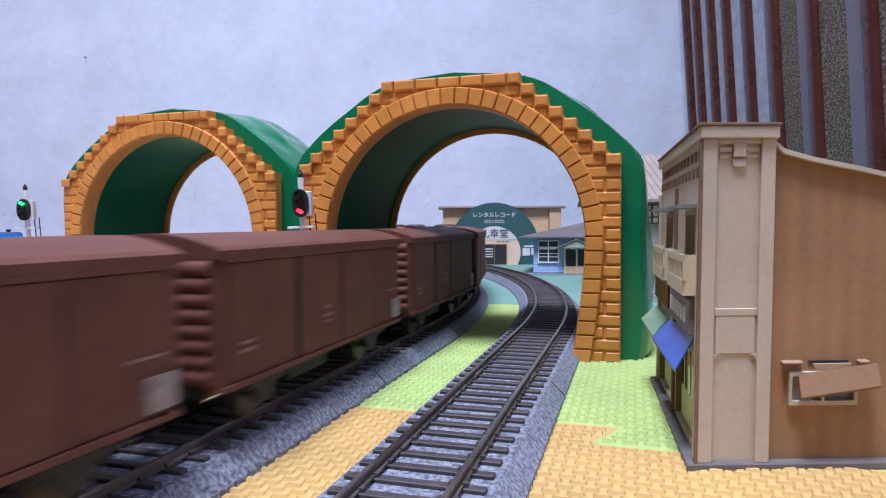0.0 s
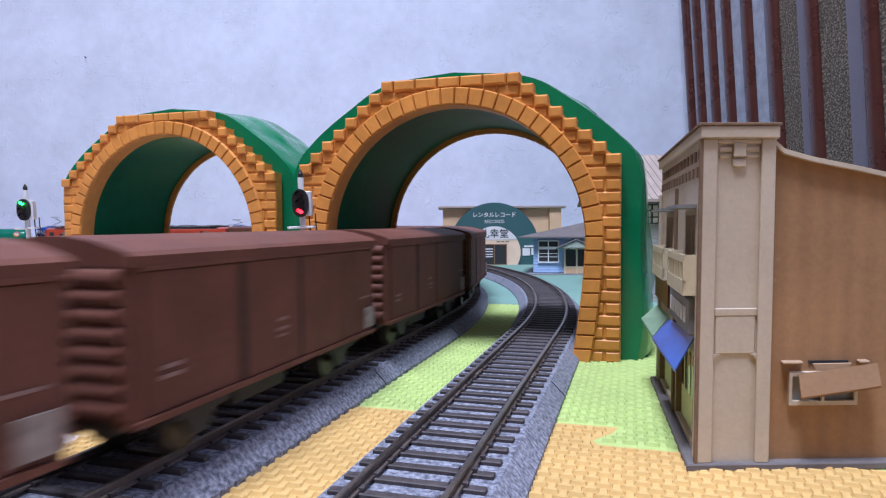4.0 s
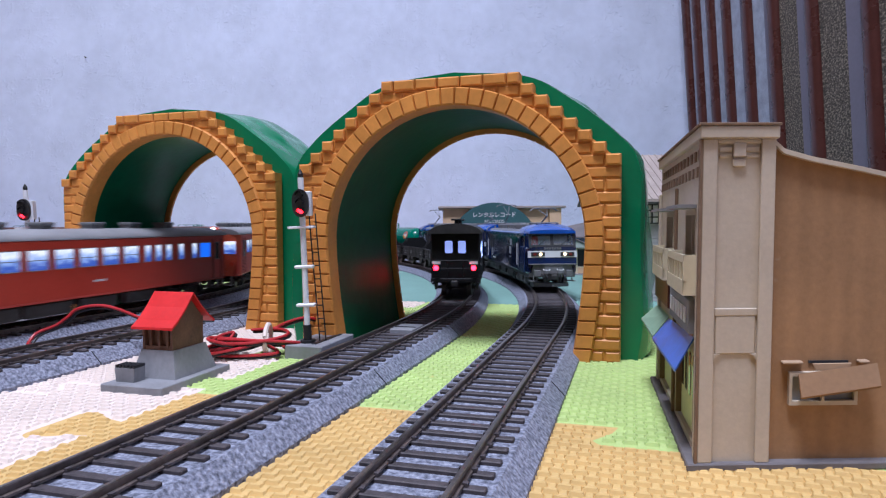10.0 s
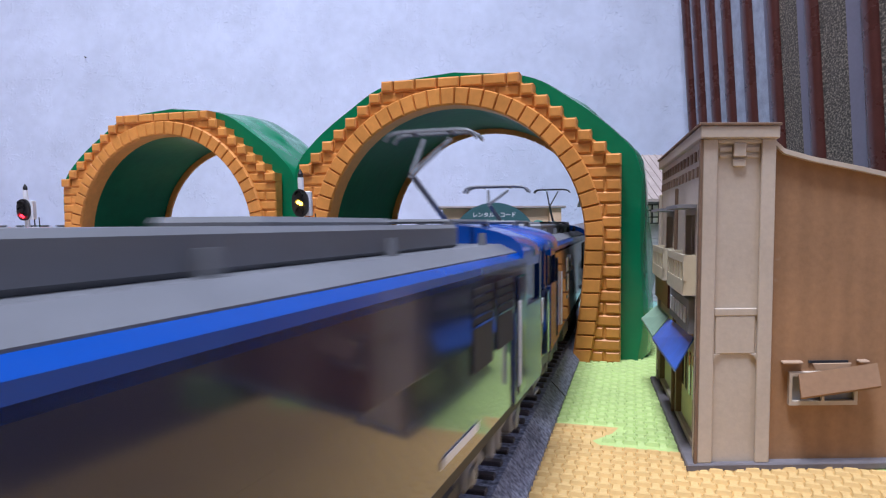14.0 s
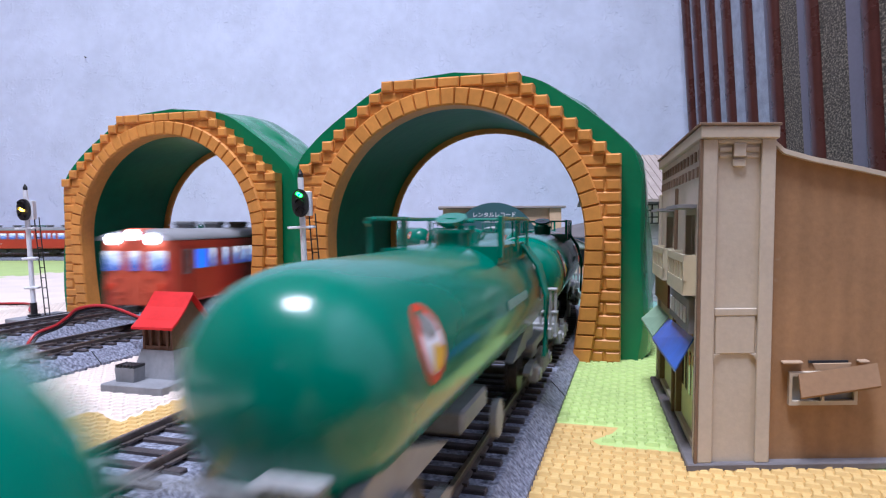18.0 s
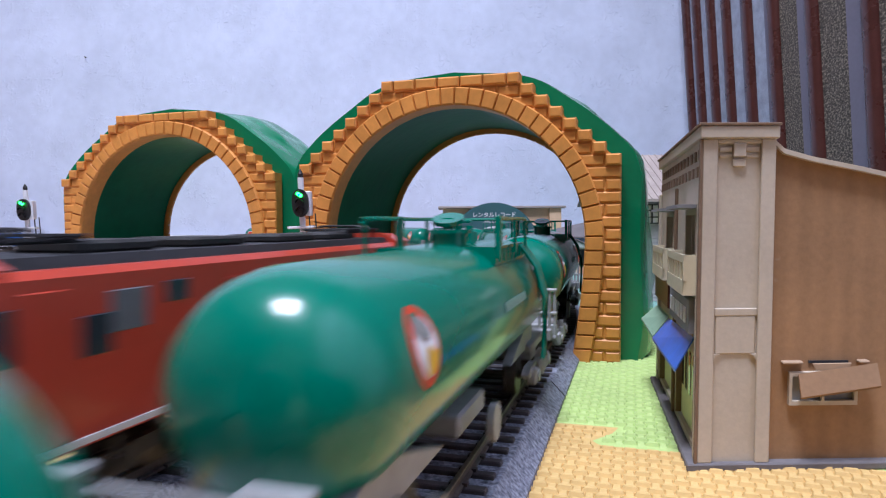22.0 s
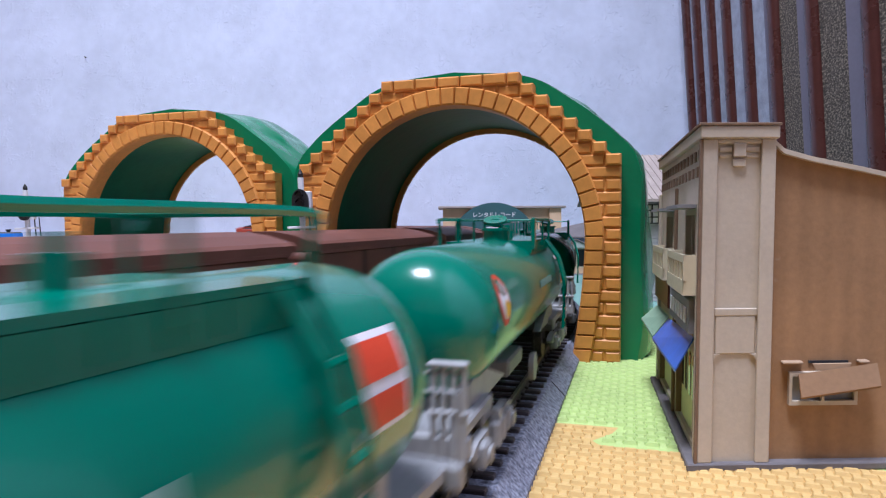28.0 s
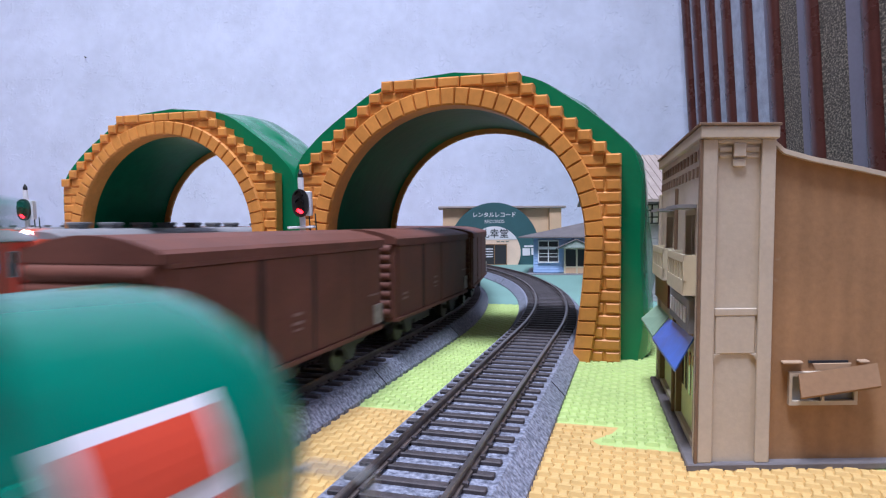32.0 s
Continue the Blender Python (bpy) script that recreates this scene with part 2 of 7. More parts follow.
# faint flutes and scuffs of the corrugated card
def flutes(m):
    nt = m.node_tree
    b = nt.nodes["Principled BSDF"]
    co, w, n = nt.nodes.new("ShaderNodeTexCoord"), nt.nodes.new("ShaderNodeTexWave"), nt.nodes.new("ShaderNodeTexNoise")
    w.inputs["Scale"].default_value, w.inputs["Distortion"].default_value, w.inputs["Detail Scale"].default_value = 62.0, 1.2, 40.0
    mp = nt.nodes.new("ShaderNodeMapping")
    mp.inputs["Scale"].default_value = (160, 160, 14)
    n.inputs["Scale"].default_value, n.inputs["Detail"].default_value = 1.0, 5
    nt.links.new(co.outputs["Object"], w.inputs["Vector"])
    nt.links.new(co.outputs["Object"], mp.inputs["Vector"])
    nt.links.new(mp.outputs[0], n.inputs["Vector"])
    add = nt.nodes.new("ShaderNodeMath")
    add.operation = "MULTIPLY_ADD"
    add.inputs[1].default_value = 0.30
    nt.links.new(w.outputs["Fac"], add.inputs[0])
    nt.links.new(n.outputs["Fac"], add.inputs[2])
    rg = nt.nodes.new("ShaderNodeMapRange")
    rg.inputs["From Min"].default_value, rg.inputs["From Max"].default_value = 0.3, 1.0
    rg.inputs["To Min"].default_value, rg.inputs["To Max"].default_value = 0.86, 1.12
    nt.links.new(add.outputs[0], rg.inputs["Value"])
    hsv = nt.nodes.new("ShaderNodeHueSaturation")
    nt.links.new(rg.outputs[0], hsv.inputs["Value"])
    nt.links.new(b.inputs["Base Color"].links[0].from_socket, hsv.inputs["Color"])
    # pale scuffs
    sc, sr, mix = nt.nodes.new("ShaderNodeTexNoise"), nt.nodes.new("ShaderNodeValToRGB"), nt.nodes.new("ShaderNodeMix")
    sc.inputs["Scale"].default_value, sc.inputs["Detail"].default_value = 130, 6
    sr.color_ramp.elements[0].position, sr.color_ramp.elements[1].position = 0.70, 0.78
    mix.data_type = "RGBA"
    mix.inputs["B"].default_value = (0.42, 0.30, 0.20, 1)
    nt.links.new(co.outputs["Object"], sc.inputs["Vector"])
    nt.links.new(sc.outputs["Fac"], sr.inputs[0])
    nt.links.new(sr.outputs[0], mix.inputs["Factor"])
    nt.links.new(hsv.outputs[0], mix.inputs["A"])
    nt.links.new(mix.outputs["Result"], b.inputs["Base Color"])


flutes(M_CORR)


# ---- mesh helpers ----
def part(name, bm, mat, parent=None, label="", smooth=False):
    """Links a bmesh as one mesh object under a thing or a part."""
    bmesh.ops.recalc_face_normals(bm, faces=bm.faces)
    me = bpy.data.meshes.new(name)
    bm.to_mesh(me)
    bm.free()
    me.materials.append(mat)
    if smooth:
        me.shade_smooth()
        me.set_sharp_from_angle(angle=radians(38))
    ob = new(name, me)
    if parent is not None:
        ob.parent = parent
    if label:
        ob["label"] = label
    return ob


def share(name, ob, m, parent):
    """Another piece on the same mesh, at the pose m in its parent's space."""
    c = new(name, ob.data)
    c.parent = parent
    c.matrix_basis = m
    return c


def thing(name, label, category, group="", kind="", at=None):
    ob = new(name)
    ob.empty_display_size = 0.01
    if at is not None:
        ob.matrix_basis = at
    return tagged(ob, label, category, group, kind)


def box(bm, x0, x1, y0, y1, z0, z1, bevel=0.0):
    v = [bm.verts.new((x, y, z)) for x in (x0, x1) for y in (y0, y1) for z in (z0, z1)]
    f = [bm.faces.new([v[i] for i in q]) for q in ((0, 1, 3, 2), (4, 6, 7, 5), (0, 4, 5, 1), (2, 3, 7, 6), (0, 2, 6, 4), (1, 5, 7, 3))]
    if bevel:
        e = list({k for q in f for k in q.edges})
        bmesh.ops.bevel(bm, geom=e, offset=bevel, segments=1, affect="EDGES", profile=0.7)
    return bm


def cyl(bm, a, b, r, r2=None, n=12, caps=True):
    a, b = Vector(a), Vector(b)
    q = (b - a).to_track_quat("Z", "Y")
    r2 = r if r2 is None else r2
    rings = [[bm.verts.new(p + q @ Vector((rr * math.cos(2 * math.pi * i / n), rr * math.sin(2 * math.pi * i / n), 0))) for i in range(n)]
             for p, rr in ((a, r), (b, r2))]
    for i in range(n):
        bm.faces.new((rings[0][i], rings[0][(i + 1) % n], rings[1][(i + 1) % n], rings[1][i]))
    if caps:
        bm.faces.new(rings[0][::-1])
        bm.faces.new(rings[1])
    return bm


def prism(bm, outline, a, b, axis="x"):
    """An outline (two coordinates) pushed along an axis from a to b."""
    def p(u, v, w):
        return {"x": (w, u, v), "y": (u, w, v), "z": (u, v, w)}[axis]
    r0 = [bm.verts.new(p(u, v, a)) for u, v in outline]
    r1 = [bm.verts.new(p(u, v, b)) for u, v in outline]
    n = len(outline)
    for i in range(n):
        bm.faces.new((r0[i], r0[(i + 1) % n], r1[(i + 1) % n], r1[i]))
    bm.faces.new(r0[::-1])
    bm.faces.new(r1)
    return bm


def loft(bm, rings, closed=True, caps=True):
    vs = [[bm.verts.new(p) for p in ring] for ring in rings]
    n = len(vs[0])
    for r0, r1 in zip(vs, vs[1:]):
        for i in range(n if closed else n - 1):
            bm.faces.new((r0[i], r0[(i + 1) % n], r1[(i + 1) % n], r1[i]))
    if caps:
        bm.faces.new(vs[0][::-1])
        bm.faces.new(vs[-1])
    return bm


def tube(bm, points, r, n=8):
    pts = [Vector(p) for p in points]
    rings = []
    for i, p in enumerate(pts):
        d = (pts[min(i + 1, len(pts) - 1)] - pts[max(i - 1, 0)]).normalized()
        q = d.to_track_quat("Z", "Y")
        rings.append([p + q @ Vector((r * math.cos(2 * math.pi * k / n), r * math.sin(2 * math.pi * k / n), 0)) for k in range(n)])
    return loft(bm, rings)


def smooth_line(points, steps=8):
    """A Catmull-Rom line through the points."""
    p = [Vector(q) for q in points]
    p = [p[0] * 2 - p[1]] + p + [p[-1] * 2 - p[-2]]
    out = []
    for i in range(1, len(p) - 2):
        for k in range(steps):
            t = k / steps
            out.append(0.5 * (2 * p[i] + (p[i + 1] - p[i - 1]) * t + (2 * p[i - 1] - 5 * p[i] + 4 * p[i + 1] - p[i + 2]) * t * t
                              + (3 * p[i] - p[i - 1] - 3 * p[i + 1] + p[i + 2]) * t ** 3))
    out.append(p[-2])
    return out


B = bmesh.new


def text(body, size, m, mat, parent, label="", thick=0.0):
    """Printed words as a thin mesh, centred, facing -y."""
    c = bpy.data.curves.new("words", "FONT")
    c.body, c.size, c.align_x, c.align_y, c.extrude = body, size, "CENTER", "CENTER", 0.0
    c.offset = thick
    tmp = bpy.data.objects.new("words", c)
    me = bpy.data.meshes.new_from_object(tmp)
    bpy.data.objects.remove(tmp)
    me.materials.append(mat)
    ob = new("lettering", me)
    ob.parent = parent
    ob.matrix_basis = m @ pose(0, 0, 0, 90, 0, 0)
    if label:
        ob["label"] = label
    return ob


# ---- the plan: four concentric loops ----
HEAD = 0.2875
NX, NY = math.cos(HEAD), -math.sin(HEAD)
DX, DY = math.sin(HEAD), math.cos(HEAD)
CX, CY = -0.7158, 0.504
STRAIGHT = 0.20
RAIL = 0.009
R_A, R_B, R_C, R_D = 0.73, 0.79, 0.55, 0.61


def spot(lat, d, z=0.0):
    """A point from its distances across and along the near straights."""
    return Vector((lat * NX + d * DX, lat * NY + d * DY, z))


def loop_length(r):
    return 2 * math.pi * r + 2 * STRAIGHT


def on_loop(r, s, lat=0.0):
    """Place and heading on a loop, s metres past the start of the far curve; lat to the outside."""
    n_, d_ = Vector((NX, NY)), Vector((DX, DY))
    c1 = Vector((CX, CY))
    c2 = c1 - d_ * STRAIGHT
    half = math.pi * r
    s = s % loop_length(r)
    if s < half:
        a = s / r
        e = n_ * math.cos(a) + d_ * math.sin(a)
        return c1 + e * (r + lat), math.atan2(e.x, -e.y)
    if s < half + STRAIGHT:
        return c1 - n_ * (r + lat) - d_ * (s - half), math.atan2(-d_.y, -d_.x)
    if s < 2 * half + STRAIGHT:
        a = math.pi + (s - half - STRAIGHT) / r
        e = n_ * math.cos(a) + d_ * math.sin(a)
        return c2 + e * (r + lat), math.atan2(e.x, -e.y)
    return c2 + n_ * (r + lat) + d_ * (s - 2 * half - STRAIGHT), math.atan2(d_.y, d_.x)


# ---- the room ----
WALL_Y, SIDE_X, BACK_Y, LEFT_X, TOP = 1.56, 0.62, -2.2, -2.3, 2.3


def room():
    tagged(part("floor", box(B(), LEFT_X, SIDE_X + 0.1, BACK_Y, WALL_Y, -0.04, -0.0105), M_FLOOR), "brown boarded room floor", "floor", kind="structure")
    tagged(part("wall_north", box(B(), LEFT_X - 0.1, SIDE_X + 0.1, WALL_Y, WALL_Y + 0.1, -0.04, TOP), M_WALL), "pale blue embossed wallpapered wall", "wall", kind="structure")
    # west and south walls are unseen; their brown is chosen to cut bounced light
    tagged(part("wall_west", box(B(), LEFT_X - 0.1, LEFT_X, BACK_Y, WALL_Y, -0.04, TOP), M_BROWNWALL), "unseen wall, brown to cut bounced light", "wall", kind="structure")
    tagged(part("wall_south", box(B(), LEFT_X - 0.1, SIDE_X + 0.1, BACK_Y - 0.1, BACK_Y, -0.04, TOP), M_BROWNWALL), "unseen wall, brown to cut bounced light", "wall", kind="structure")
    tagged(part("wall_east", box(B(), SIDE_X + 0.1, SIDE_X + 0.2, BACK_Y, WALL_Y, -0.04, TOP), M_WALL), "pale blue wallpapered wall", "wall", kind="structure")
    tagged(part("ceiling", box(B(), LEFT_X - 0.1, SIDE_X + 0.2, BACK_Y - 0.1, WALL_Y + 0.1, TOP, TOP + 0.1), M_CEIL), "white papered ceiling", "ceiling", kind="structure")
    bm = B()
    box(bm, LEFT_X, SIDE_X, WALL_Y - 0.012, WALL_Y - 0.0005, -0.0105, 0.021, 0.002)
    box(bm, LEFT_X, SIDE_X, WALL_Y - 0.016, WALL_Y - 0.0005, 0.0215, 0.032, 0.002)
    tagged(part("baseboard", bm, M_WHITE), "white painted skirting board", "skirting board", kind="structure")


room()


def ceiling_lamp():
    t = thing("ceiling_lamp", "round white ceiling lamp above the layout", "lamp", at=pose(LAMP[0], LAMP[1], TOP))
    part("lamp_base", cyl(B(), (0, 0, -0.03), (0, 0, -0.001), 0.32, n=32), M_WHITE, t)


ceiling_lamp()


def accordion_door():
    """A folding partition: brown tubes, cloth panels and lilac vinyl folds, along the room's right side."""
    t = thing("accordion_door", "folding partition with dark brown tubes and speckled cloth folds", "partition", at=pose(SIDE_X - 0.052, 0, 0.42, 0, -4.0, 0) @ pose(0.052 - SIDE_X, 0, -0.42))
    x = SIDE_X - 0.052
    ys = [1.478, 1.420, 1.350, 1.280, 1.196, 1.106, 0.995, 0.864, 0.715, 0.555, 0.410, 0.265]
    rim = [(0.0145 * math.cos(a) * (1.0 if math.cos(a) > 0 else 0.7), 0.0145 * math.sin(a)) for a in [2 * math.pi * i / 14 for i in range(14)]]
    pole = part("tube", prism(B(), rim, 0.0, 2.2, "z"), M_TRIM, t, smooth=True)
    pole.location = (x, ys[0], 0)

    def panel(line, mat, label):
        back = [(u + 0.003, v) for u, v in line[::-1]]
        return part("cloth_fold" if mat is not M_LILAC else "vinyl_fold", loft(B(), [[(u, v, z) for u, v in line + back] for z in (0, 2.2)]), mat, t, label, smooth=True)
    cloth_line = [(0.0, 0.0), (0.002, -0.016), (0.003, -0.034), (0.003, -0.050)]
    cloth = panel(cloth_line, M_FABRIC, "brown speckled cloth fold")
    pale = panel(cloth_line, M_PALECLOTH, "pale textured cloth fold")
    lilac = panel([(0.003, -0.050), (0.002, -0.068), (0.0, -0.088)], M_LILAC, "grey lilac vinyl fold")
    first = {cloth: True, pale: True, lilac: True}
    for k, (ya, yb) in enumerate(zip(ys, ys[1:])):
        share("tube", pole, pose(x, yb, 0), t)
        m = pose(x, ya, 0) @ Matrix.Diagonal((1, (ya - yb) / 0.088, 1, 1))
        for ob in (cloth if k > 4 else pale, lilac):
            if first.pop(ob, None):
                ob.matrix_basis = m
            else:
                share(ob.name.split(".")[0], ob, m, t)


accordion_door()


# ---- foam mats, laid square to the near straights ----
PITCH_L, PITCH_D = 0.2585, 0.2505
LATS = {c: -0.1380 + PITCH_L * c for c in range(-6, 3)}
DEEP = {r: 0.1775 + PITCH_D * r for r in range(-4, 7)}


def seam(p, q, depth, phase, slim=0.0):
    """A jigsaw seam from p to q with dovetailed tongues to one side."""
    p, q = Vector(p), Vector(q)
    teeth = 5
    along = (q - p) / teeth
    side = Vector((along.y, -along.x)).normalized() * depth
    if abs(along.y) > abs(along.x):
        side = -side
    out = [p]
    for i in range(teeth if phase < 0 else teeth - 1):
        o = p + along * (i + phase)
        for u, w in ((0.34, 0.0), (0.31, 0.35), (0.22, 0.80), (0.25, 0.96), (0.29, 1.0), (0.75, 1.0), (0.79, 0.96), (0.82, 0.80), (0.73, 0.35), (0.70, 0.0)):
            out.append(o + along * (u if u < 0.5 else u - slim) + side * w)
    out.append(q)
    return out


MAT_COLOUR = {(0, -1): "o", (1, -1): "o", (0, 0): "g", (1, 0): "g", (0, -2): "g", (1, -2): "g", (-1, 1): "g", (-3, 1): "g", (-3, 2): "g", (-3, 3): "g", (-4, 1): "g", (-4, 2): "g", (-4, 3): "g"}
MATS = {"o": (M_MAT_O, "apricot foam puzzle mat with woven relief"), "g": (M_MAT_G, "lime green foam puzzle mat with woven relief"),
        "w": (M_MAT_W, "cream white foam puzzle mat with woven relief")}


def inside(poly, x, y):
    c = False
    for a, b in zip(poly, poly[1:] + poly[:1]):
        if (a.y > y) != (b.y > y) and x < (b.x - a.x) * (y - a.y) / (b.y - a.y) + a.x:
            c = not c
    return c


def trimmed(poly, axis, limit, below):
    """The part of an outline on one side of a straight cut."""
    out = []
    for a, b in zip(poly, poly[1:] + poly[:1]):
        ka, kb = (a[axis] <= limit) == below, (b[axis] <= limit) == below
        if ka:
            out.append(a)
        if ka != kb:
            out.append(a + (b - a) * ((limit - a[axis]) / (b[axis] - a[axis])))
    return out


def weave(poly, l0, l1, d0, d1, name, mat, parent):
    """The raised basket weave of a mat: short bars, every other one turned."""
    px, py, verts, faces = 0.00262, 0.00290, [], []
    for j in range(int((d0 - 0.03) / py), int((d1 + 0.03) / py) + 1):
        for i in range(int((l0 - 0.03) / px), int((l1 + 0.03) / px) + 1):
            x, y = i * px, j * py
            if not (inside(poly, x - 0.0015, y) and inside(poly, x + 0.0015, y) and inside(poly, x, y - 0.0015) and inside(poly, x, y + 0.0015)):
                continue
            hx, hy, hz = (0.00178, 0.00092, 0.00085) if (i + j) % 2 else (0.00100, 0.00180, 0.00055)
            k = len(verts)
            verts += [spot(x + a * hx * g, y + b * hy * h, z) for z, g, h in ((0, 1, 1), (hz, 0.72, 0.50)) for a, b in ((-1, -1), (1, -1), (1, 1), (-1, 1))]
            faces += [(k + 4, k + 5, k + 6, k + 7), (k, k + 1, k + 5, k + 4), (k + 1, k + 2, k + 6, k + 5), (k + 2, k + 3, k + 7, k + 6), (k + 3, k, k + 4, k + 7)]
    me = bpy.data.meshes.new(name)
    me.from_pydata(verts, [], faces)
    me.materials.append(mat)
    ob = new(name, me)
    ob.parent = parent
    tagged(ob, kind="stuff")


def mats():
    for c in range(-6, 1):
        for r in range(-4, 6):
            if c >= 0 and r >= 1:
                continue
            l0, l1, d0, d1 = LATS[c], LATS[c + 1], DEEP[r], DEEP[r + 1]
            low, up = seam((l0, d0), (l1, d0), 0.0155, 0.27), seam((l0, d1), (l1, d1), 0.0155, 0.27)
            if c >= 0 and r == 0:
                up = [Vector((l0, d1)), Vector((l1, d1))]
            near, far = seam((l0, d0), (l0, d1), 0.0180, -0.22, 0.12), seam((l1, d0), (l1, d1), 0.0180, -0.22, 0.12)
            flat = low[:-1] + far[:-1] + up[::-1][:-1] + near[::-1][:-1]
            if c == 0 and r < 0:
                flat = trimmed(flat, 0, 0.0775, True)
            poly = [spot(q.x, q.y) for q in flat]
            for axis, limit, below in ((1, 1.50, True), (1, -0.75, False), (0, 0.53, True), (0, -2.2, False)):
                poly = trimmed(poly, axis, limit, below) if poly else poly
            if len(poly) < 3 or max(q.y for q in poly) - min(q.y for q in poly) < 0.02:
                continue
            mat, label = MATS[MAT_COLOUR.get((c, r), "w")]
            t = tagged(part("foam_mat", prism(B(), [(q.x, q.y) for q in poly], -0.0100, 0.0, "z"), mat), label, "floor mat", "foam mats under the layout", "structure")
            if c in (-1, 0) and r in (-1, 0):
                weave(flat, l0, l1, max(d0, 0.07), d1, "woven_relief", mat, t)
    a = spot(-0.26, DEEP[1] + 0.0006)
    b = spot((0.53 - (DEEP[1] + 0.0006) * DX) / NX, DEEP[1] + 0.0006)
    tagged(part("ground", prism(B(), [(a.x, a.y), (b.x, b.y), (0.53, 1.50), (a.x + (1.50 - a.y) * DX / DY, 1.50)], -0.0104, 0.0006, "z"), M_TEAL), "pale teal flat base board", "base board", kind="structure")


mats()


# ---- tracks ----
def sweep(r, profile, s0, s1, step):
    """A profile (lat, z) carried along a loop from s0 to s1."""
    n = max(2, int((s1 - s0) / step))
    rings = []
    for k in range(n + 1):
        s = s0 + (s1 - s0) * k / n
        rings.append([Vector((*on_loop(r, s, lat)[0], z)) for lat, z in profile])
    return rings


def railway_track(r, label, s_near, s_far):
    t = thing("railway_track", label, "railway track", "concentric railway loops", "structure")
    full = loop_length(r)
    part("roadbed", loft(B(), sweep(r, [(-0.0197, 0), (-0.0196, 0.0015), (-0.0152, 0.0060), (0.0152, 0.0060), (0.0196, 0.0015), (0.0197, 0)], s_near - 0.0, s_near + full, 0.012), caps=False), M_BALLAST, t)
    for c in (-0.0088, 0.0088):
        part("rail", loft(B(), sweep(r, [(c - 0.0011, 0.0068), (c - 0.0011, 0.0073), (c - 0.0004, 0.0075), (c - 0.0006, 0.0088), (c + 0.0006, 0.0088), (c + 0.0004, 0.0075), (c + 0.0011, 0.0073), (c + 0.0011, 0.0068)], s_near, s_near + full, 0.012), caps=False), M_RAIL, t)
        part("rail_head", loft(B(), sweep(r, [(c - 0.00055, 0.0087), (c - 0.00045, 0.0090), (c + 0.00045, 0.0090), (c + 0.00055, 0.0087)], s_near, s_near + full, 0.012), caps=False), M_RAILTOP, t, "worn bright rail head")
    pitch = 0.0072
    first = None
    rest = B()
    n = int(full / pitch)
    for k in range(n):
        s = s_near + (k + 0.5) * pitch
        p, h = on_loop(r, s)
        m = Matrix.Translation((p.x, p.y, 0)) @ Matrix.Rotation(h, 4, "Z")
        if s < s_far:
            if first is None:
                bm = B()
                box(bm, -0.00112, 0.00112, -0.0141, 0.0141, 0.0052, 0.0069, 0.0002)
                for c in (-0.0088, 0.0088):
                    for q in (-1, 1):
                        box(bm, -0.0006, 0.0006, c + q * 0.0013 - 0.0005, c + q * 0.0013 + 0.0005, 0.0071, 0.0077)
                first = part("sleeper", bm, M_SLEEPER, t)
                first.matrix_basis = m
            else:
                share("sleeper", first, m, t)
        else:
            v = [rest.verts.new(m @ Vector((x, y, z))) for x in (-0.00112, 0.00112) for y in (-0.0141, 0.0141) for z in (0.0055, 0.0069)]
            for q in ((0, 1, 3, 2), (4, 6, 7, 5), (0, 4, 5, 1), (2, 3, 7, 6), (1, 5, 7, 3)):
                rest.faces.new([v[i] for i in q])
    tagged(part("far_sleepers", rest, M_SLEEPER, t), kind="stuff")
    # joiners and roadbed seams where two pieces of track meet
    for s in (-0.080, 0.016, 0.30):
        p, h = on_loop(r, s)
        m = Matrix.Translation((p.x, p.y, 0)) @ Matrix.Rotation(h, 4, "Z")
        for c in (-0.0088, 0.0088):
            bm = box(B(), -0.0035, 0.0035, c - 0.0014, c + 0.0014, 0.0069, 0.0078, 0.0002)
            part("rail_joiner", bm, M_RAIL, t).matrix_basis = m
        for c in (-1, 1):
            bm = prism(B(), [(c * 0.0199, 0), (c * 0.0198, 0.0016), (c * 0.0154, 0.0061), (c * 0.0150, 0.0058), (c * 0.0190, 0.0)], -0.00016, 0.00016, "x")
            part("roadbed_seam", bm, M_DARK, t).matrix_basis = m
    return t


TRACK_LABEL = "grey ballasted model railway loop with dark sleepers and brown rails"
TRACK_B = railway_track(R_B, TRACK_LABEL, -0.20, 0.62)
TRACK_A = railway_track(R_A, TRACK_LABEL, -0.20, 0.62)
TRACK_D = railway_track(R_D, TRACK_LABEL, -0.20, 0.45)
TRACK_C = railway_track(R_C, TRACK_LABEL, -0.20, 0.45)


# ---- tunnels ----
HALF, SPRING, CROWN = 0.0560, 0.049, 0.105
RING = 0.0075


def arch_line(extra, n):
    """Points of the horseshoe arch, widened by extra, from one foot over the crown to the other."""
    pts = []
    total = 2 * SPRING + math.pi * HALF
    for k in range(n + 1):
        u = total * k / n
        if u < SPRING or u > total - SPRING:
            v = u if u < SPRING else total - u
            side = 1 if u < SPRING else -1
            foot = 0.0052 * (1 - v / SPRING) ** 1.6
            pts.append((side * (HALF + extra - foot), v))
        else:
            a = (u - SPRING) / HALF
            pts.append(((HALF + extra) * math.cos(a), SPRING + (HALF + extra) * math.sin(a)))
    return pts


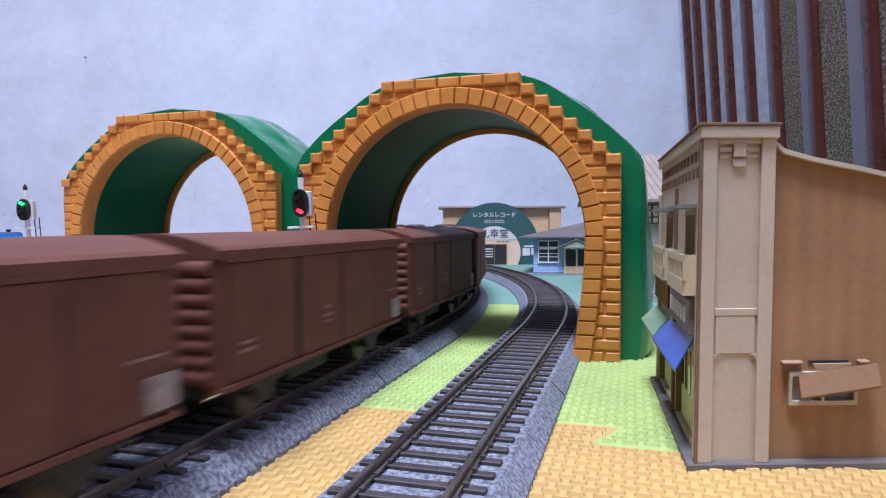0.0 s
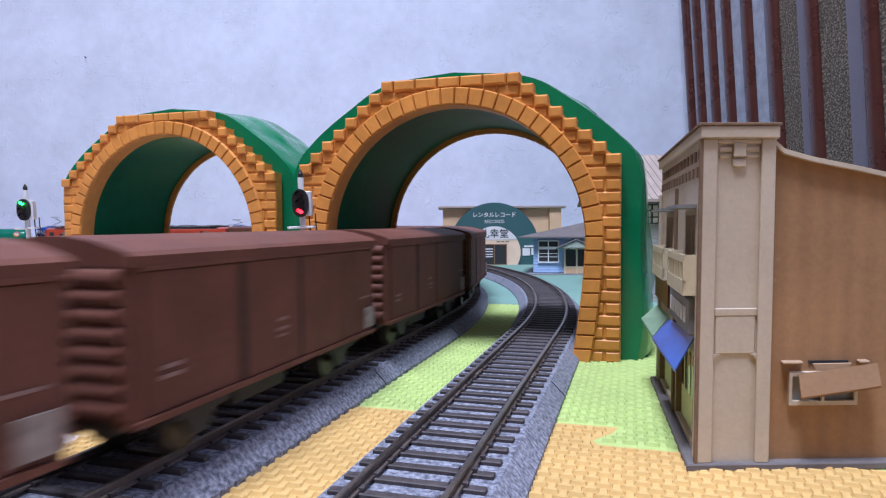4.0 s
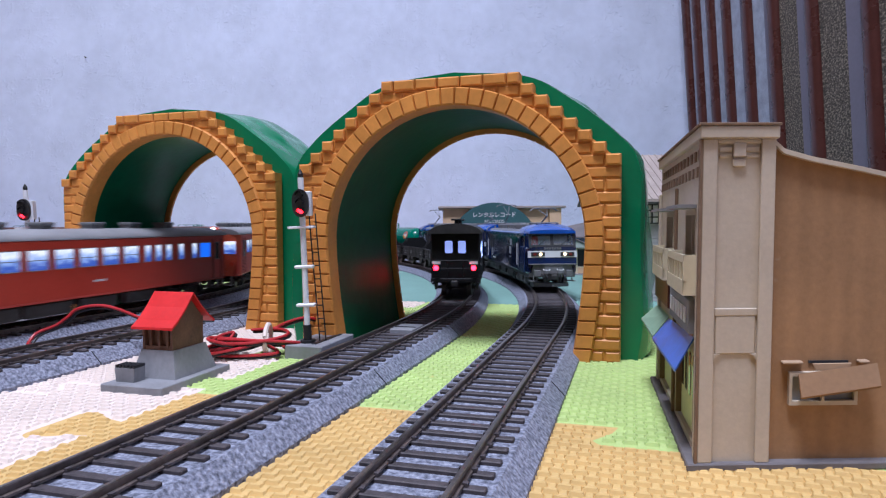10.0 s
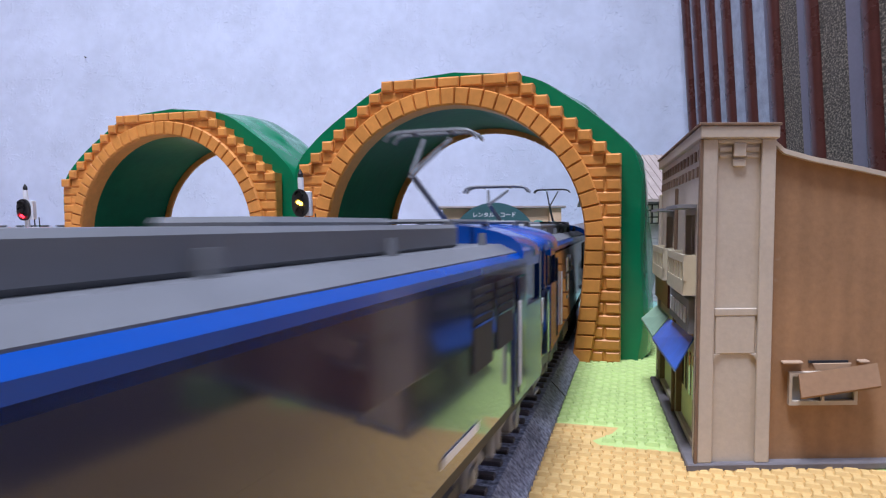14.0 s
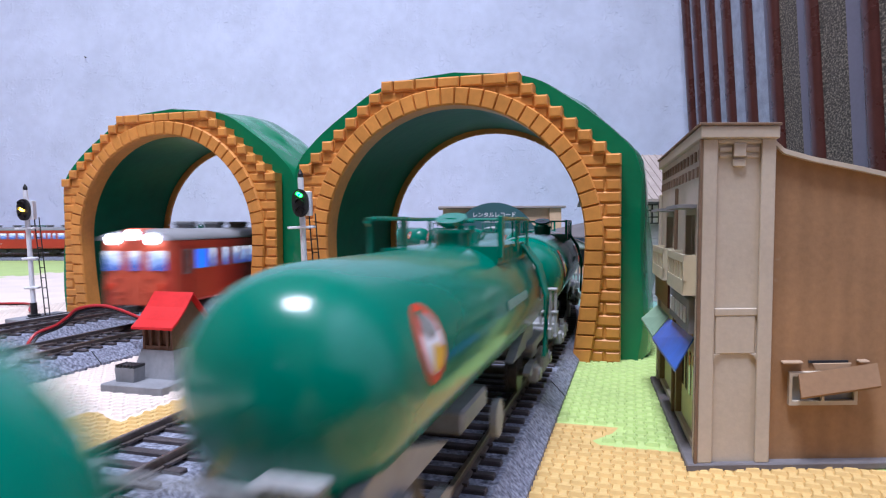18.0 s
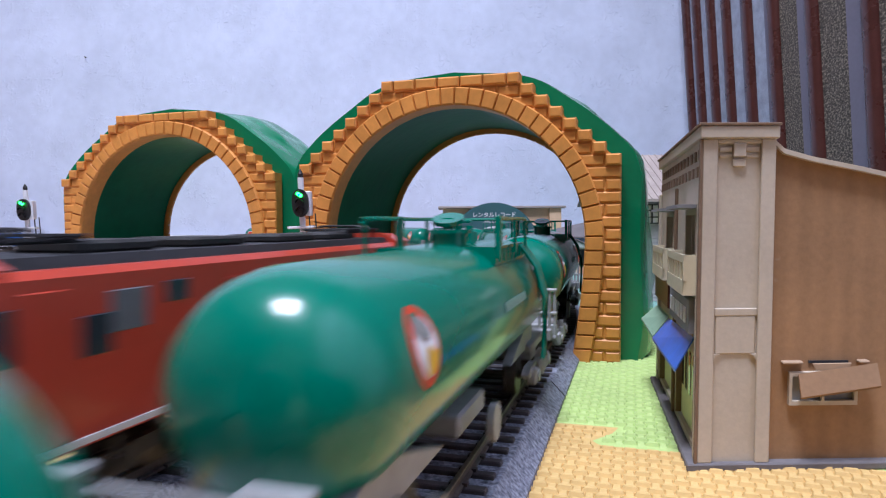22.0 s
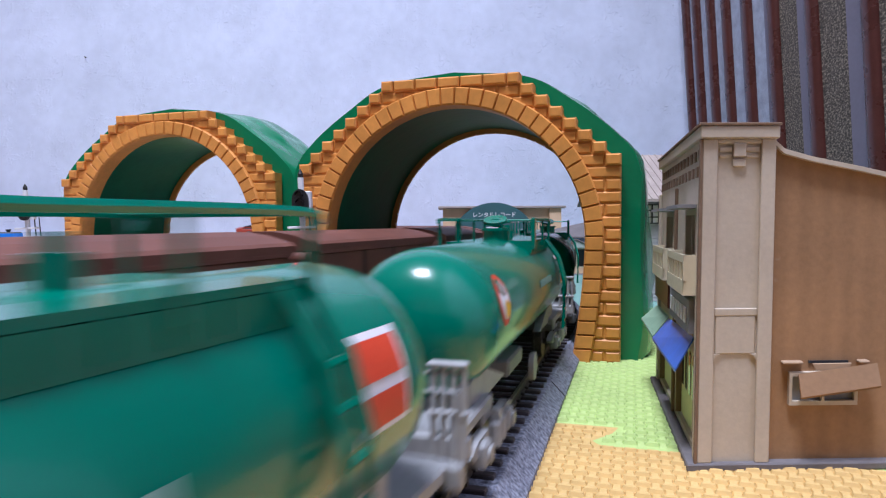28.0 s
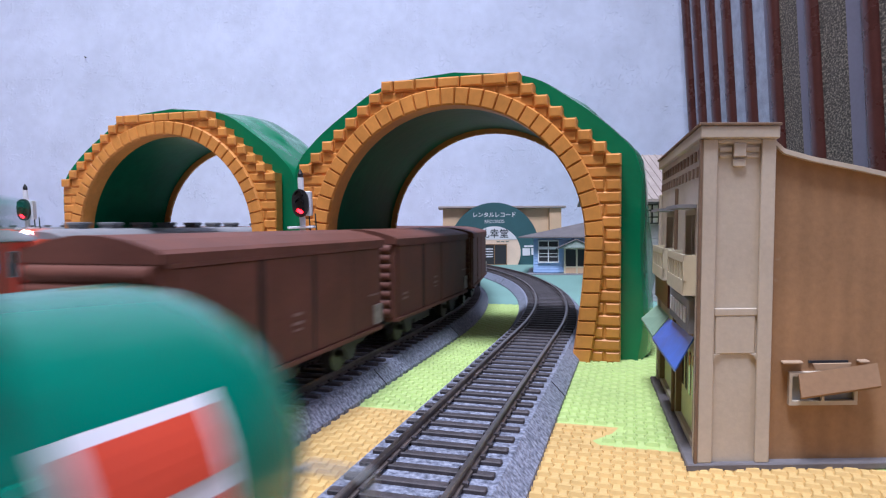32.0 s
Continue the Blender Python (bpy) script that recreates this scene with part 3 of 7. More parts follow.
def tunnel(name_label, m, length=0.082):
    t = thing("toy_tunnel", name_label, "toy tunnel", "two toy tunnels", at=m)
    # shell of the hill: a shouldered outer skin, then the inner lining
    outline = smooth_line([(0.0765, 0.0, 0), (0.0785, 0.020, 0), (0.0770, 0.050, 0), (0.0766, 0.079, 0), (0.0672, 0.0928, 0), (0.0490, 0.1070, 0), (0.0308, 0.1170, 0), (0.0, 0.1205, 0)], 6)
    outline = [(q.x, q.y) for q in outline]
    outline += [(-x, z) for x, z in outline[-2::-1]]
    rings, lining = [], []
    for k in range(25):
        f = k / 24
        y = 0.006 + f * (length - 0.012)
        swell = math.sin(math.pi * f) ** 0.5
        outer = []
        for x0, z0 in outline:
            a = math.atan2(z0, x0)
            wob = 0.0026 * noise.noise((2.6 * math.cos(a), f * 3.0, 2.6 * math.sin(a) + 4)) * (0.3 + swell)
            wob += 0.0014 * noise.noise((8 * math.cos(a), f * 7.0, 8 * math.sin(a) + 9)) * swell
            low_ = max(0.0, 1 - z0 / 0.09)
            grow = 1 + (0.0040 * swell * (0.35 + low_) + wob) / 0.075
            outer.append((x0 * grow, y, z0 * (1 + (0.0022 * swell + wob * 0.6) / 0.12)))
        inner = [(x, y, z) for x, z in arch_line(0.0034, len(outline) - 1)][::-1]
        rings.append(outer + inner)
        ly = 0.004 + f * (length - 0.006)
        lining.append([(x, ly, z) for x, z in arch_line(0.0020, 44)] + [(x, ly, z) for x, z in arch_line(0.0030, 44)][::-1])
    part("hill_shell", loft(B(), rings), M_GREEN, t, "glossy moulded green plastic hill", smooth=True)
    part("lining", loft(B(), lining), M_INNER, t, "green tunnel lining with its shade put into the colour", smooth=True)
    n = 49
    ra, rb, rc = arch_line(0.0, n * 2), arch_line(RING, n * 2), arch_line(RING - 0.0008, n * 2)
    for y0, sgn in ((0.0, -1), (length, 1)):
        def fy(v):
            return y0 + sgn * v
        back, face, root, crown = (-0.0065, 0.0021, -0.003, 0.0024) if sgn < 0 else (-0.0006, 0.0002, -0.0004, 0.0009)
        lip = arch_line(0.0 if sgn < 0 else -0.0008, n * 2)
        bm = B()
        loft(bm, [[(a[0], fy(back), a[1]), (a[0], fy(face), a[1]), (b[0], fy(face), b[1]), (b[0], fy(back), b[1])] for a, b in zip(ra, rc)])
        port = part("portal", bm, M_BRICK, t, "orange moulded brick portal")
        for k in range(n):
            q = [lip[2 * k], lip[2 * k + 1], lip[2 * k + 2], rb[2 * k + 2], rb[2 * k + 1], rb[2 * k]]
            c = (sum(p[0] for p in q) / 6, sum(p[1] for p in q) / 6)
            g = 0.972 if sgn < 0 else 0.94
            o = [(c[0] + (p[0] - c[0]) * g, c[1] + (p[1] - c[1]) * g) for p in q]
            i_ = [(c[0] + (p[0] - c[0]) * 0.82, c[1] + (p[1] - c[1]) * 0.82) for p in q]
            bm = loft(B(), [[(x, fy(d), z) for x, z in w] for d, w in ((root, o), (crown, o), (crown + 0.0009, i_))])
            part("brick", bm, M_BRICK, port)
        ch, rows = 0.117 / 24, 24
        for k in range(rows):
            z0, z1 = k * ch, (k + 1) * ch
            wo = 0.070 if k < 17 else 0.070 - 0.0057 * (k - 16)

            def ring_x(z):
                if z >= SPRING:
                    h2 = (HALF + RING) ** 2 - (z - SPRING) ** 2
                    return math.sqrt(h2) if h2 > 0 else 0.0
                return HALF + RING - 0.0052 * (1 - z / SPRING) ** 1.6
            wi = max(0.0, ring_x(z1) - 0.0022)
            spans = []
            if wi <= 0.0005:
                xs = [-wo, -wo + 0.0057]
                while xs[-1] < wo - 0.0125:
                    xs.append(xs[-1] + 0.0098)
                xs += [wo - 0.0057, wo] if wo - 0.0057 - xs[-1] > 0.003 else [wo]
                spans = list(zip(xs, xs[1:]))
            else:
                for side in (-1, 1):
                    if k >= 17:
                        xs = [wo]
                        w = 0.0057
                        while xs[-1] - w > wi + 0.003:
                            xs.append(xs[-1] - w)
                            w = 0.0098
                        xs.append(wi)
                    else:
                        xs = [wo, wi] if k % 2 or wo - wi < 0.0085 else [wo, wo - 0.0064, wi]
                    spans += [(side * a, side * b) for a, b in zip(xs, xs[1:])]
            for a, b in spans:
                x0, x1 = min(a, b), max(a, b)
                edge = k >= 16 and max(abs(x0), abs(x1)) > wo - 0.0004 or k == 23
                d = 0.0026 if edge else 0.0012
                g = 0.00025
                o = [(x0 + g, z0 + g), (x1 - g, z0 + g), (x1 - g, z1 - g), (x0 + g, z1 - g)]
                h = 0.0009
                i_ = [(x0 + h, z0 + h), (x1 - h, z0 + h), (x1 - h, z1 - h), (x0 + h, z1 - h)]
                part("brick", loft(B(), [[(x, fy(e), z) for x, z in w] for e, w in ((-0.005, o), (d - 0.0006, o), (d + 0.0002, i_))]), M_BRICK, port)
        edge = [(0.0693, 0.0), (0.0693, 0.0800), (0.0293, 0.1140), (-0.0293, 0.1140), (-0.0693, 0.0800), (-0.0693, 0.0)]
        cuts, m_ = (0.0, 0.30, 0.42, 0.58, 0.70, 1.0), len(rc) - 1
        strip = []
        for k, q in enumerate(rc):
            u = k / m_
            c = max(i for i in range(5) if u >= cuts[i])
            f = (u - cuts[c]) / (cuts[c + 1] - cuts[c])
            e = (edge[c][0] + (edge[c + 1][0] - edge[c][0]) * f, edge[c][1] + (edge[c + 1][1] - edge[c][1]) * f)
            strip.append([(q[0], fy(-0.0058), q[1]), (q[0], fy(0.0006), q[1]), (e[0], fy(0.0006), e[1]), (e[0], fy(-0.0058), e[1])])
        part("portal_wall", loft(B(), strip), M_BRICK, port)


M_TUN = Matrix.Rotation(-HEAD, 4, "Z")
tunnel("orange brick and green plastic toy tunnel over two tracks", Matrix.Translation(spot(-0.0737, 0.26)) @ M_TUN)
tunnel("orange brick and green plastic toy tunnel over two tracks", Matrix.Translation(spot(-0.2468, 0.2947)) @ M_TUN, 0.0690)


# ---- the card house beside the tracks ----
def card_house():
    """A two-storey card building; u runs along its side wall, v along its shop front."""
    t = thing("card_building", "beige and brown card shop building with blue and green awnings", "model building")
    o, g, f = Vector((0.0590, 0.1464)), Vector((1.0, 0.02)), Vector((0.2206, 0.9754))

    def add(name, bm, mat, label="", parent=None):
        for v in bm.verts:
            q = o + g * v.co.x + f * v.co.y
            z = v.co.z * 1.125 if v.co.z < 0.012 else 0.0555 + (v.co.z - 0.0555) * 0.966
            v.co = (q.x * 0.966 + 0.010 * z, q.y * 0.966, z)
        return part(name, bm, mat, parent or t, label)
    V = 0.0834
    add("plinth", box(B(), -0.0028, 0.100, -0.0016, V + 0.002, 0.0, 0.0016, 0.0003), M_SLATE, "grey card base plate")
    wall = B()
    # shop front with its openings left free
    holes = [(0.006, 0.022, 0.0455, 0.0582), (0.047, 0.063, 0.0455, 0.0582), (0.006, 0.036, 0.0030, 0.0235), (0.046, 0.076, 0.0030, 0.0235)]
    vs = sorted({0.0, V} | {h[0] for h in holes} | {h[1] for h in holes})
    zs = sorted({0.0016, 0.0745} | {h[2] for h in holes} | {h[3] for h in holes})
    for va, vb in zip(vs, vs[1:]):
        for za, zb in zip(zs, zs[1:]):
            if not any(h[0] <= (va + vb) / 2 <= h[1] and h[2] <= (za + zb) / 2 <= h[3] for h in holes):
                box(wall, 0.0, 0.0022, va, vb, za, zb)
    bmesh.ops.remove_doubles(wall, verts=wall.verts, dist=1e-6)
    add("front_wall", wall, M_CARD, "beige card shop front")
    add("cornice", box(B(), -0.0012, 0.0170, -0.0020, V + 0.001, 0.0745, 0.0774, 0.0003), M_CARD)
    add("cornice_cap", box(B(), -0.0016, 0.0173, -0.0023, V + 0.002, 0.0774, 0.0780, 0.0001), M_CARDEDGE, "brown cut edge of the cornice")
    add("card_edge", box(B(), -0.0011, -0.0004, -0.0013, 0.0, 0.0016, 0.0744), M_CARDEDGE, "brown cut card edge")
    for k in range(13):
        v = 0.0035 + k * 0.0060
        add("frieze_hole", box(B(), -0.0004, 0.0, v, v + 0.0026, 0.0703, 0.0727), M_CARDEDGE, "small square hole in the frieze")
        add("frieze_hole", box(B(), -0.0004, 0.0, v + 0.0031, v + 0.0057, 0.0664, 0.0688), M_CARDEDGE, "small square hole in the frieze")
    for v, w, mat in ((0.0, 0.0026, M_CARD), (0.0405, 0.0009, M_CARDEDGE), (V - 0.003, 0.0030, M_CARD)):
        add("front_pilaster", box(B(), -0.0010, 0.0, v, v + w, 0.0016, 0.0655, 0.0002), mat)
    for va, vb, za, zb in holes[:2]:
        w = add("upper_window", box(B(), 0.0012, 0.0018, va, vb, za, zb), M_GLASS, "dark upper window")
        fr = B()
        for q in (va, vb):
            box(fr, -0.0006, 0.0012, q - 0.0007, q + 0.0007, za, zb)
        box(fr, -0.0006, 0.0012, va, vb, zb - 0.0008, zb + 0.0008)
        box(fr, -0.0002, 0.0012, (va + vb) / 2 - 0.0004, (va + vb) / 2 + 0.0004, za, zb)
        add("window_frame", fr, M_CARD, parent=w)
        add("window_canopy", box(B(), -0.0055, 0.0, va - 0.003, vb + 0.003, zb + 0.0008, zb + 0.0016), M_GREYPL, "thin grey canopy")
        bal = B()
        box(bal, -0.0040, 0.0, va - 0.004, vb + 0.010, 0.0385, 0.0393)
        box(bal, -0.0040, 0.0, va - 0.004, va - 0.0032, 0.0393, 0.0480)
        box(bal, -0.0040, 0.0, vb + 0.0092, vb + 0.010, 0.0393, 0.0480)
        box(bal, -0.0040, -0.0034, va - 0.004, vb + 0.010, 0.0393, 0.0420)
        box(bal, -0.0040, -0.0034, va - 0.004, vb + 0.010, 0.0462, 0.0480)
        for k in range(7):
            q = va - 0.0035 + k * (vb - va + 0.013) / 6
            box(bal, -0.0040, -0.0034, q - 0.0007, q + 0.0007, 0.0420, 0.0462)
        add("balcony", bal, M_CREAM, "cream slatted balcony")
    for (va, vb, za, zb) in holes[2:]:
        add("shop_back", box(B(), 0.0012, 0.0022, va, vb, za, zb), M_SHOPYEL, "cream shop window panel")
        for k in range(5):
            q = va + (k + 0.5) * (vb - va) / 5
            add("shop_pane", box(B(), 0.0010, 0.0016, q - 0.0013, q + 0.0013, za + 0.0075, zb - 0.002), M_GLASS)
        for q in (va, vb):
            add("shop_post", box(B(), -0.0004, 0.0012, q - 0.0006, q + 0.0006, za, zb), M_CARDEDGE, "brown shop front post")
    add("sign_board", box(B(), -0.0022, 0.0, 0.004, 0.039, 0.0290, 0.0372, 0.0002), M_GREYPL, "worn grey sign board")
    for k in range(6):
        q = 0.008 + k * 0.0050
        add("sign_bar", box(B(), -0.00245, -0.0022, q, q + 0.0034, 0.0312, 0.0350), M_PALE)
    add("sign_board", box(B(), -0.0022, 0.0, 0.044, 0.080, 0.0300, 0.0385, 0.0002), M_TRIM, "maroon sign board")
    # awnings of folded card, tilted off the wall
    for p, mat, label in (([(-0.0005, 0.006, 0.0274), (-0.0010, 0.0495, 0.0257), (-0.0060, 0.0495, 0.0196), (-0.0052, 0.004, 0.0200)], M_BLUEAWN, "bright blue card awning"),
                          ([(-0.0005, 0.0535, 0.0256), (-0.0008, 0.0834, 0.0257), (-0.0066, 0.0834, 0.0208), (-0.0055, 0.0535, 0.0194)], M_GRNAWN, "grey green card awning")):
        bm = B()
        lo = [bm.verts.new(q) for q in p]
        hi = [bm.verts.new((a, b, c + 0.0007)) for a, b, c in p]
        bm.faces.new(lo[::-1])
        bm.faces.new(hi)
        for k in range(4):
            bm.faces.new((lo[k], lo[(k + 1) % 4], hi[(k + 1) % 4], hi[k]))
        add("awning", bm, mat, label)
    # the tall end panel that faces along the track
    add("end_panel", box(B(), 0.0, 0.0162, 0.0, 0.0030, 0.0016, 0.0745), M_CARD, "beige card end panel")
    for u0, u1, z0, z1, d in ((-0.0004, 0.0030, 0.0016, 0.0745, 0.0011), (0.0131, 0.0164, 0.0016, 0.0745, 0.0011), (0.0030, 0.0131, 0.0340, 0.0358, 0.0005), (0.0034, 0.0127, 0.0252, 0.0340, 0.0004),
                              (0.0030, 0.0131, 0.0735, 0.0745, 0.0009), (0.0034, 0.0066, 0.0716, 0.0728, 0.0006), (0.0095, 0.0127, 0.0716, 0.0728, 0.0006), (0.0034, 0.0066, 0.0702, 0.0712, 0.0004), (0.0095, 0.0127, 0.0702, 0.0712, 0.0004),
                              (0.0066, 0.0095, 0.0704, 0.0735, 0.0012), (0.0066, 0.0095, 0.0682, 0.0700, 0.0008)):
        add("panel_strip", box(B(), u0, u1, -d, 0.0, z0, z1, 0.0002), M_CARD)
    for u, s in ((0.0030, 1), (0.0131, -1)):
        add("panel_corner", prism(B(), [(u, 0.0252), (u + s * 0.0016, 0.0252), (u + s * 0.0006, 0.0246), (u, 0.0236)], -0.0006, 0.0, "y"), M_CARD)
    # brown side wall with sloping roof edge
    top = [(0.0163, 0.0732), (0.0185, 0.0712), (0.025, 0.0694), (0.036, 0.0672), (0.048, 0.0645), (0.062, 0.0620), (0.100, 0.0560)]
    add("side_wall", prism(B(), [(0.0163, 0.0016), (0.100, 0.0016)] + top[::-1], 0.0012, 0.0036, "y"), M_CORR, "brown corrugated card side wall")
    rf = B()
    loft(rf, [[(u, -0.0006, z), (u, V, z), (u, V, z + 0.0011), (u, -0.0006, z + 0.0011)] for u, z in top])
    add("lean_to_roof", rf, M_CARD, "pale card roof sheet")
    add("back_wall", box(B(), 0.0176, 0.100, V - 0.003, V, 0.0016, 0.056), M_KRAFT)
    add("party_wall", box(B(), 0.0136, 0.0162, 0.0030, V, 0.0016, 0.0745), M_CARD)
    fr = B()
    for a, b, c, d in ((0.0210, 0.0371, 0.0130, 0.0140), (0.0210, 0.0217, 0.0140, 0.0198), (0.0363, 0.0371, 0.0140, 0.0198), (0.0210, 0.0371, 0.0198, 0.0207), (0.0286, 0.0293, 0.0140, 0.0198)):
        box(fr, a, b, -0.0004, 0.0012, c, d)
    w = add("side_window", fr, M_CARD, "pale framed side window")
    add("window_hole", box(B(), 0.0217, 0.0363, 0.0008, 0.0013, 0.0140, 0.0198), M_GREYPL, parent=w)
    bm = B()
    p = [(0.0228, -0.0008, 0.0200), (0.0411, -0.0008, 0.0224), (0.0410, -0.0034, 0.0177), (0.0227, -0.0034, 0.0152)]
    lo = [bm.verts.new(q) for q in p]
    hi = [bm.verts.new((a, b - 0.0006, c + 0.0006)) for a, b, c in p]
    bm.faces.new(lo[::-1])
    bm.faces.new(hi)
    for k in range(4):
        bm.faces.new((lo[k], lo[(k + 1) % 4], hi[(k + 1) % 4], hi[k]))
    add("window_flap", bm, M_KRAFT, "tilted brown card window flap")
    for a, b, c, d in ((0.0192, 0.0240, 0.0227, 0.0233), (0.0371, 0.0396, 0.0228, 0.0234)):
        add("card_scrap", box(B(), a, b, -0.0010, 0.0012, c, d, 0.0002), M_TORN)
    add("torn_card", prism(B(), [(0.0262, 0.0228), (0.0270, 0.0212), (0.0345, 0.0218), (0.0352, 0.0229)], -0.0012, -0.0004, "y"), M_TORN, "torn pale card")
    add("slot", box(B(), 0.0258, 0.0352, 0.0009, 0.0011, 0.0226, 0.0232), M_DARK)


card_house()


# ---- little shrine with the red roof ----
def shrine():
    t = thing("shrine_hut", "small wooden shrine with a red roof on a grey stone base", "model shrine", at=pose(-0.0980, 0.2255, 0, 0, 0, -15.5) @ Matrix.Diagonal((0.855, 0.855, 0.99, 1)))
    part("base_plate", box(B(), -0.0138, 0.0145, -0.0222, 0.0218, 0.0, 0.0030, 0.0003), M_GREYPL, t, "grey base slab")
    bm = B()
    loft(bm, [[(-0.0100, -0.0100, 0.003), (0.0110, -0.0100, 0.003), (0.0110, 0.0170, 0.003), (-0.0100, 0.0170, 0.003)], [(-0.0072, -0.0072, 0.0125), (0.0082, -0.0072, 0.0125), (0.0082, 0.0135, 0.0125), (-0.0072, 0.0135, 0.0125)]])
    part("stone_plinth", bm, M_GREYPL, t, "tapered grey stone plinth")
    cab = B()
    box(cab, -0.0068, 0.0076, -0.0050, 0.0128, 0.0125, 0.0225)
    part("cabin", cab, M_WOOD, t, "brown wooden cabin")
    for x in (-0.0068, -0.0036, 0.0004, 0.0044, 0.0064):
        part("front_post", box(B(), x, x + 0.0012, -0.0068, -0.0050, 0.0125, 0.0225, 0.0001), M_WOOD, t)
    for z in (0.0125, 0.0210):
        part("front_rail", box(B(), -0.0066, 0.0074, -0.0066, -0.0050, z, z + 0.0015), M_WOOD, t)
    for s in (-1, 1):
        bm = B()
        y0 = 0.0038
        line = [(y0, 0.0312), (y0 + s * 0.0050, 0.0262), (y0 + s * 0.0100, 0.0222), (y0 + s * 0.0138, 0.0200)]
        rings = []
        for x in (-0.0094, 0.0100):
            rings.append([(x, y, z) for y, z in line] + [(x, y, z + 0.0009) for y, z in line[::-1]])
        loft(bm, rings)
        part("roof_slope", bm, M_RED, t, "bright red curved roof slope")
    for x in (-0.0070, 0.0072):
        bm = prism(B(), [(-0.0050, 0.0222), (0.0126, 0.0222), (0.0038, 0.0306)], x - 0.0003, x + 0.0003, "x")
        part("gable", bm, M_WOOD, t)
    off = B()
    loft(off, [[(-0.0105, -0.0175, 0.003), (-0.0020, -0.0175, 0.003), (-0.0020, -0.0118, 0.003), (-0.0105, -0.0118, 0.003)], [(-0.0108, -0.0178, 0.0078), (-0.0017, -0.0178, 0.0078), (-0.0017, -0.0115, 0.0078), (-0.0108, -0.0115, 0.0078)]])
    ob = part("offering_box", off, M_GREYPL, t, "grey offering box")
    for k in range(6):
        part("box_slat", box(B(), -0.0106 + k * 0.0016, -0.0097 + k * 0.0016, -0.0176, -0.0117, 0.0078, 0.0088), M_BLACK, ob)


shrine()

# ---- signals ----
CHANGES = {}


def signal(label, place, lean, times):
    """A three-lamp signal. Each lamp is a little drum, lit on one face and dark on the other, that turns over."""
    t = thing("railway_signal", label, "railway signal", "three-lamp signals", at=Matrix.Translation(place) @ pose(0, 0, 0, 0, lean, 0))
    part("mast", cyl(B(), (0, 0, 0.006), (0, 0, 0.0690), 0.00125, n=14), M_MAST, t, "white mast")
    part("mast_foot", cyl(cyl(B(), (0, 0, 0.0), (0, 0, 0.0012), 0.0032, n=14), (0, 0, 0.0012), (0, 0, 0.0075), 0.0017, n=14), M_BLACK, t, "black mast foot")
    fin = cyl(cyl(B(), (0, 0, 0.0688), (0, 0, 0.0705), 0.0011, n=10), (0, 0, 0.0705), (0, 0, 0.0726), 0.0011, 0.0001, n=10)
    part("finial", fin, M_BLACK, t, "black finial")
    for z in (0.0158, 0.0318):
        part("mast_clip", box(B(), -0.0040, 0.0040, -0.0016, 0.0016, z - 0.0007, z + 0.0007, 0.0004), M_MAST, t, "white clip")
    part("platform", box(B(), -0.0058, 0.0050, -0.0026, 0.0026, 0.0478, 0.0488, 0.0002), M_MAST, t, "white platform")
    lad = B()
    for x in (0.0030, 0.0056):
        tube(lad, [(x + 0.0016, 0.0022, 0.0), (x - 0.0004, 0.0022, 0.0470), (x - 0.0006, 0.0022, 0.0540)], 0.0003, 6)
    for k in range(9):
        z = 0.004 + k * 0.0056
        q = 0.0016 - 0.002 * z / 0.047
        cyl(lad, (0.0030 + q, 0.0022, z), (0.0056 + q, 0.0022, z), 0.00025, n=5)
    part("ladder", lad, M_BLACK, t, "thin black ladder")
    head = B()
    rim = [(0.0034 * math.cos(a), 0.0583 + 0.0058 * math.copysign(abs(math.sin(a)) ** 0.8, math.sin(a))) for a in [2 * math.pi * k / 24 for k in range(24)]]
    prism(head, rim, -0.0034, -0.0016, "y")
    part("head", head, M_BLACK, t, "black oval signal head")
    part("relay_box", box(B(), 0.0004, 0.0042, -0.0016, 0.0022, 0.0530, 0.0632, 0.0004), M_MAST, t, "white box behind the head")
    drums = []
    for name, z in (("green", 0.0617), ("yellow", 0.0583), ("red", 0.0549)):
        hood = B()
        rings = []
        for q, y in ((0.0015, -0.0034), (0.0015, -0.0058)):
            rings.append([(q * math.cos(a), y, z + q * math.sin(a)) for a in [math.pi * k / 10 for k in range(11)]])
        loft(hood, rings, closed=False, caps=False)
        part("hood", hood, M_BLACK, t)
        drum = part("lamp_drum", cyl(B(), (0, 0.0003, 0), (0, 0.0009, 0), 0.0012, n=14), M_BLACK, t, "dark lamp drum")
        part("lit_lens", cyl(cyl(B(), (-0.00045, -0.0003, 0.0003), (-0.00045, -0.0009, 0.0003), 0.00075, n=10), (0.0005, -0.0003, -0.0003), (0.0005, -0.0009, -0.0003), 0.00075, n=10), G_SIG[name], drum, f"glowing {name} lens")
        drum.matrix_basis = pose(0, -0.0036, z)
        drums.append((drum, name, z))
    CHANGES[t.name] = (drums, times)
    return t


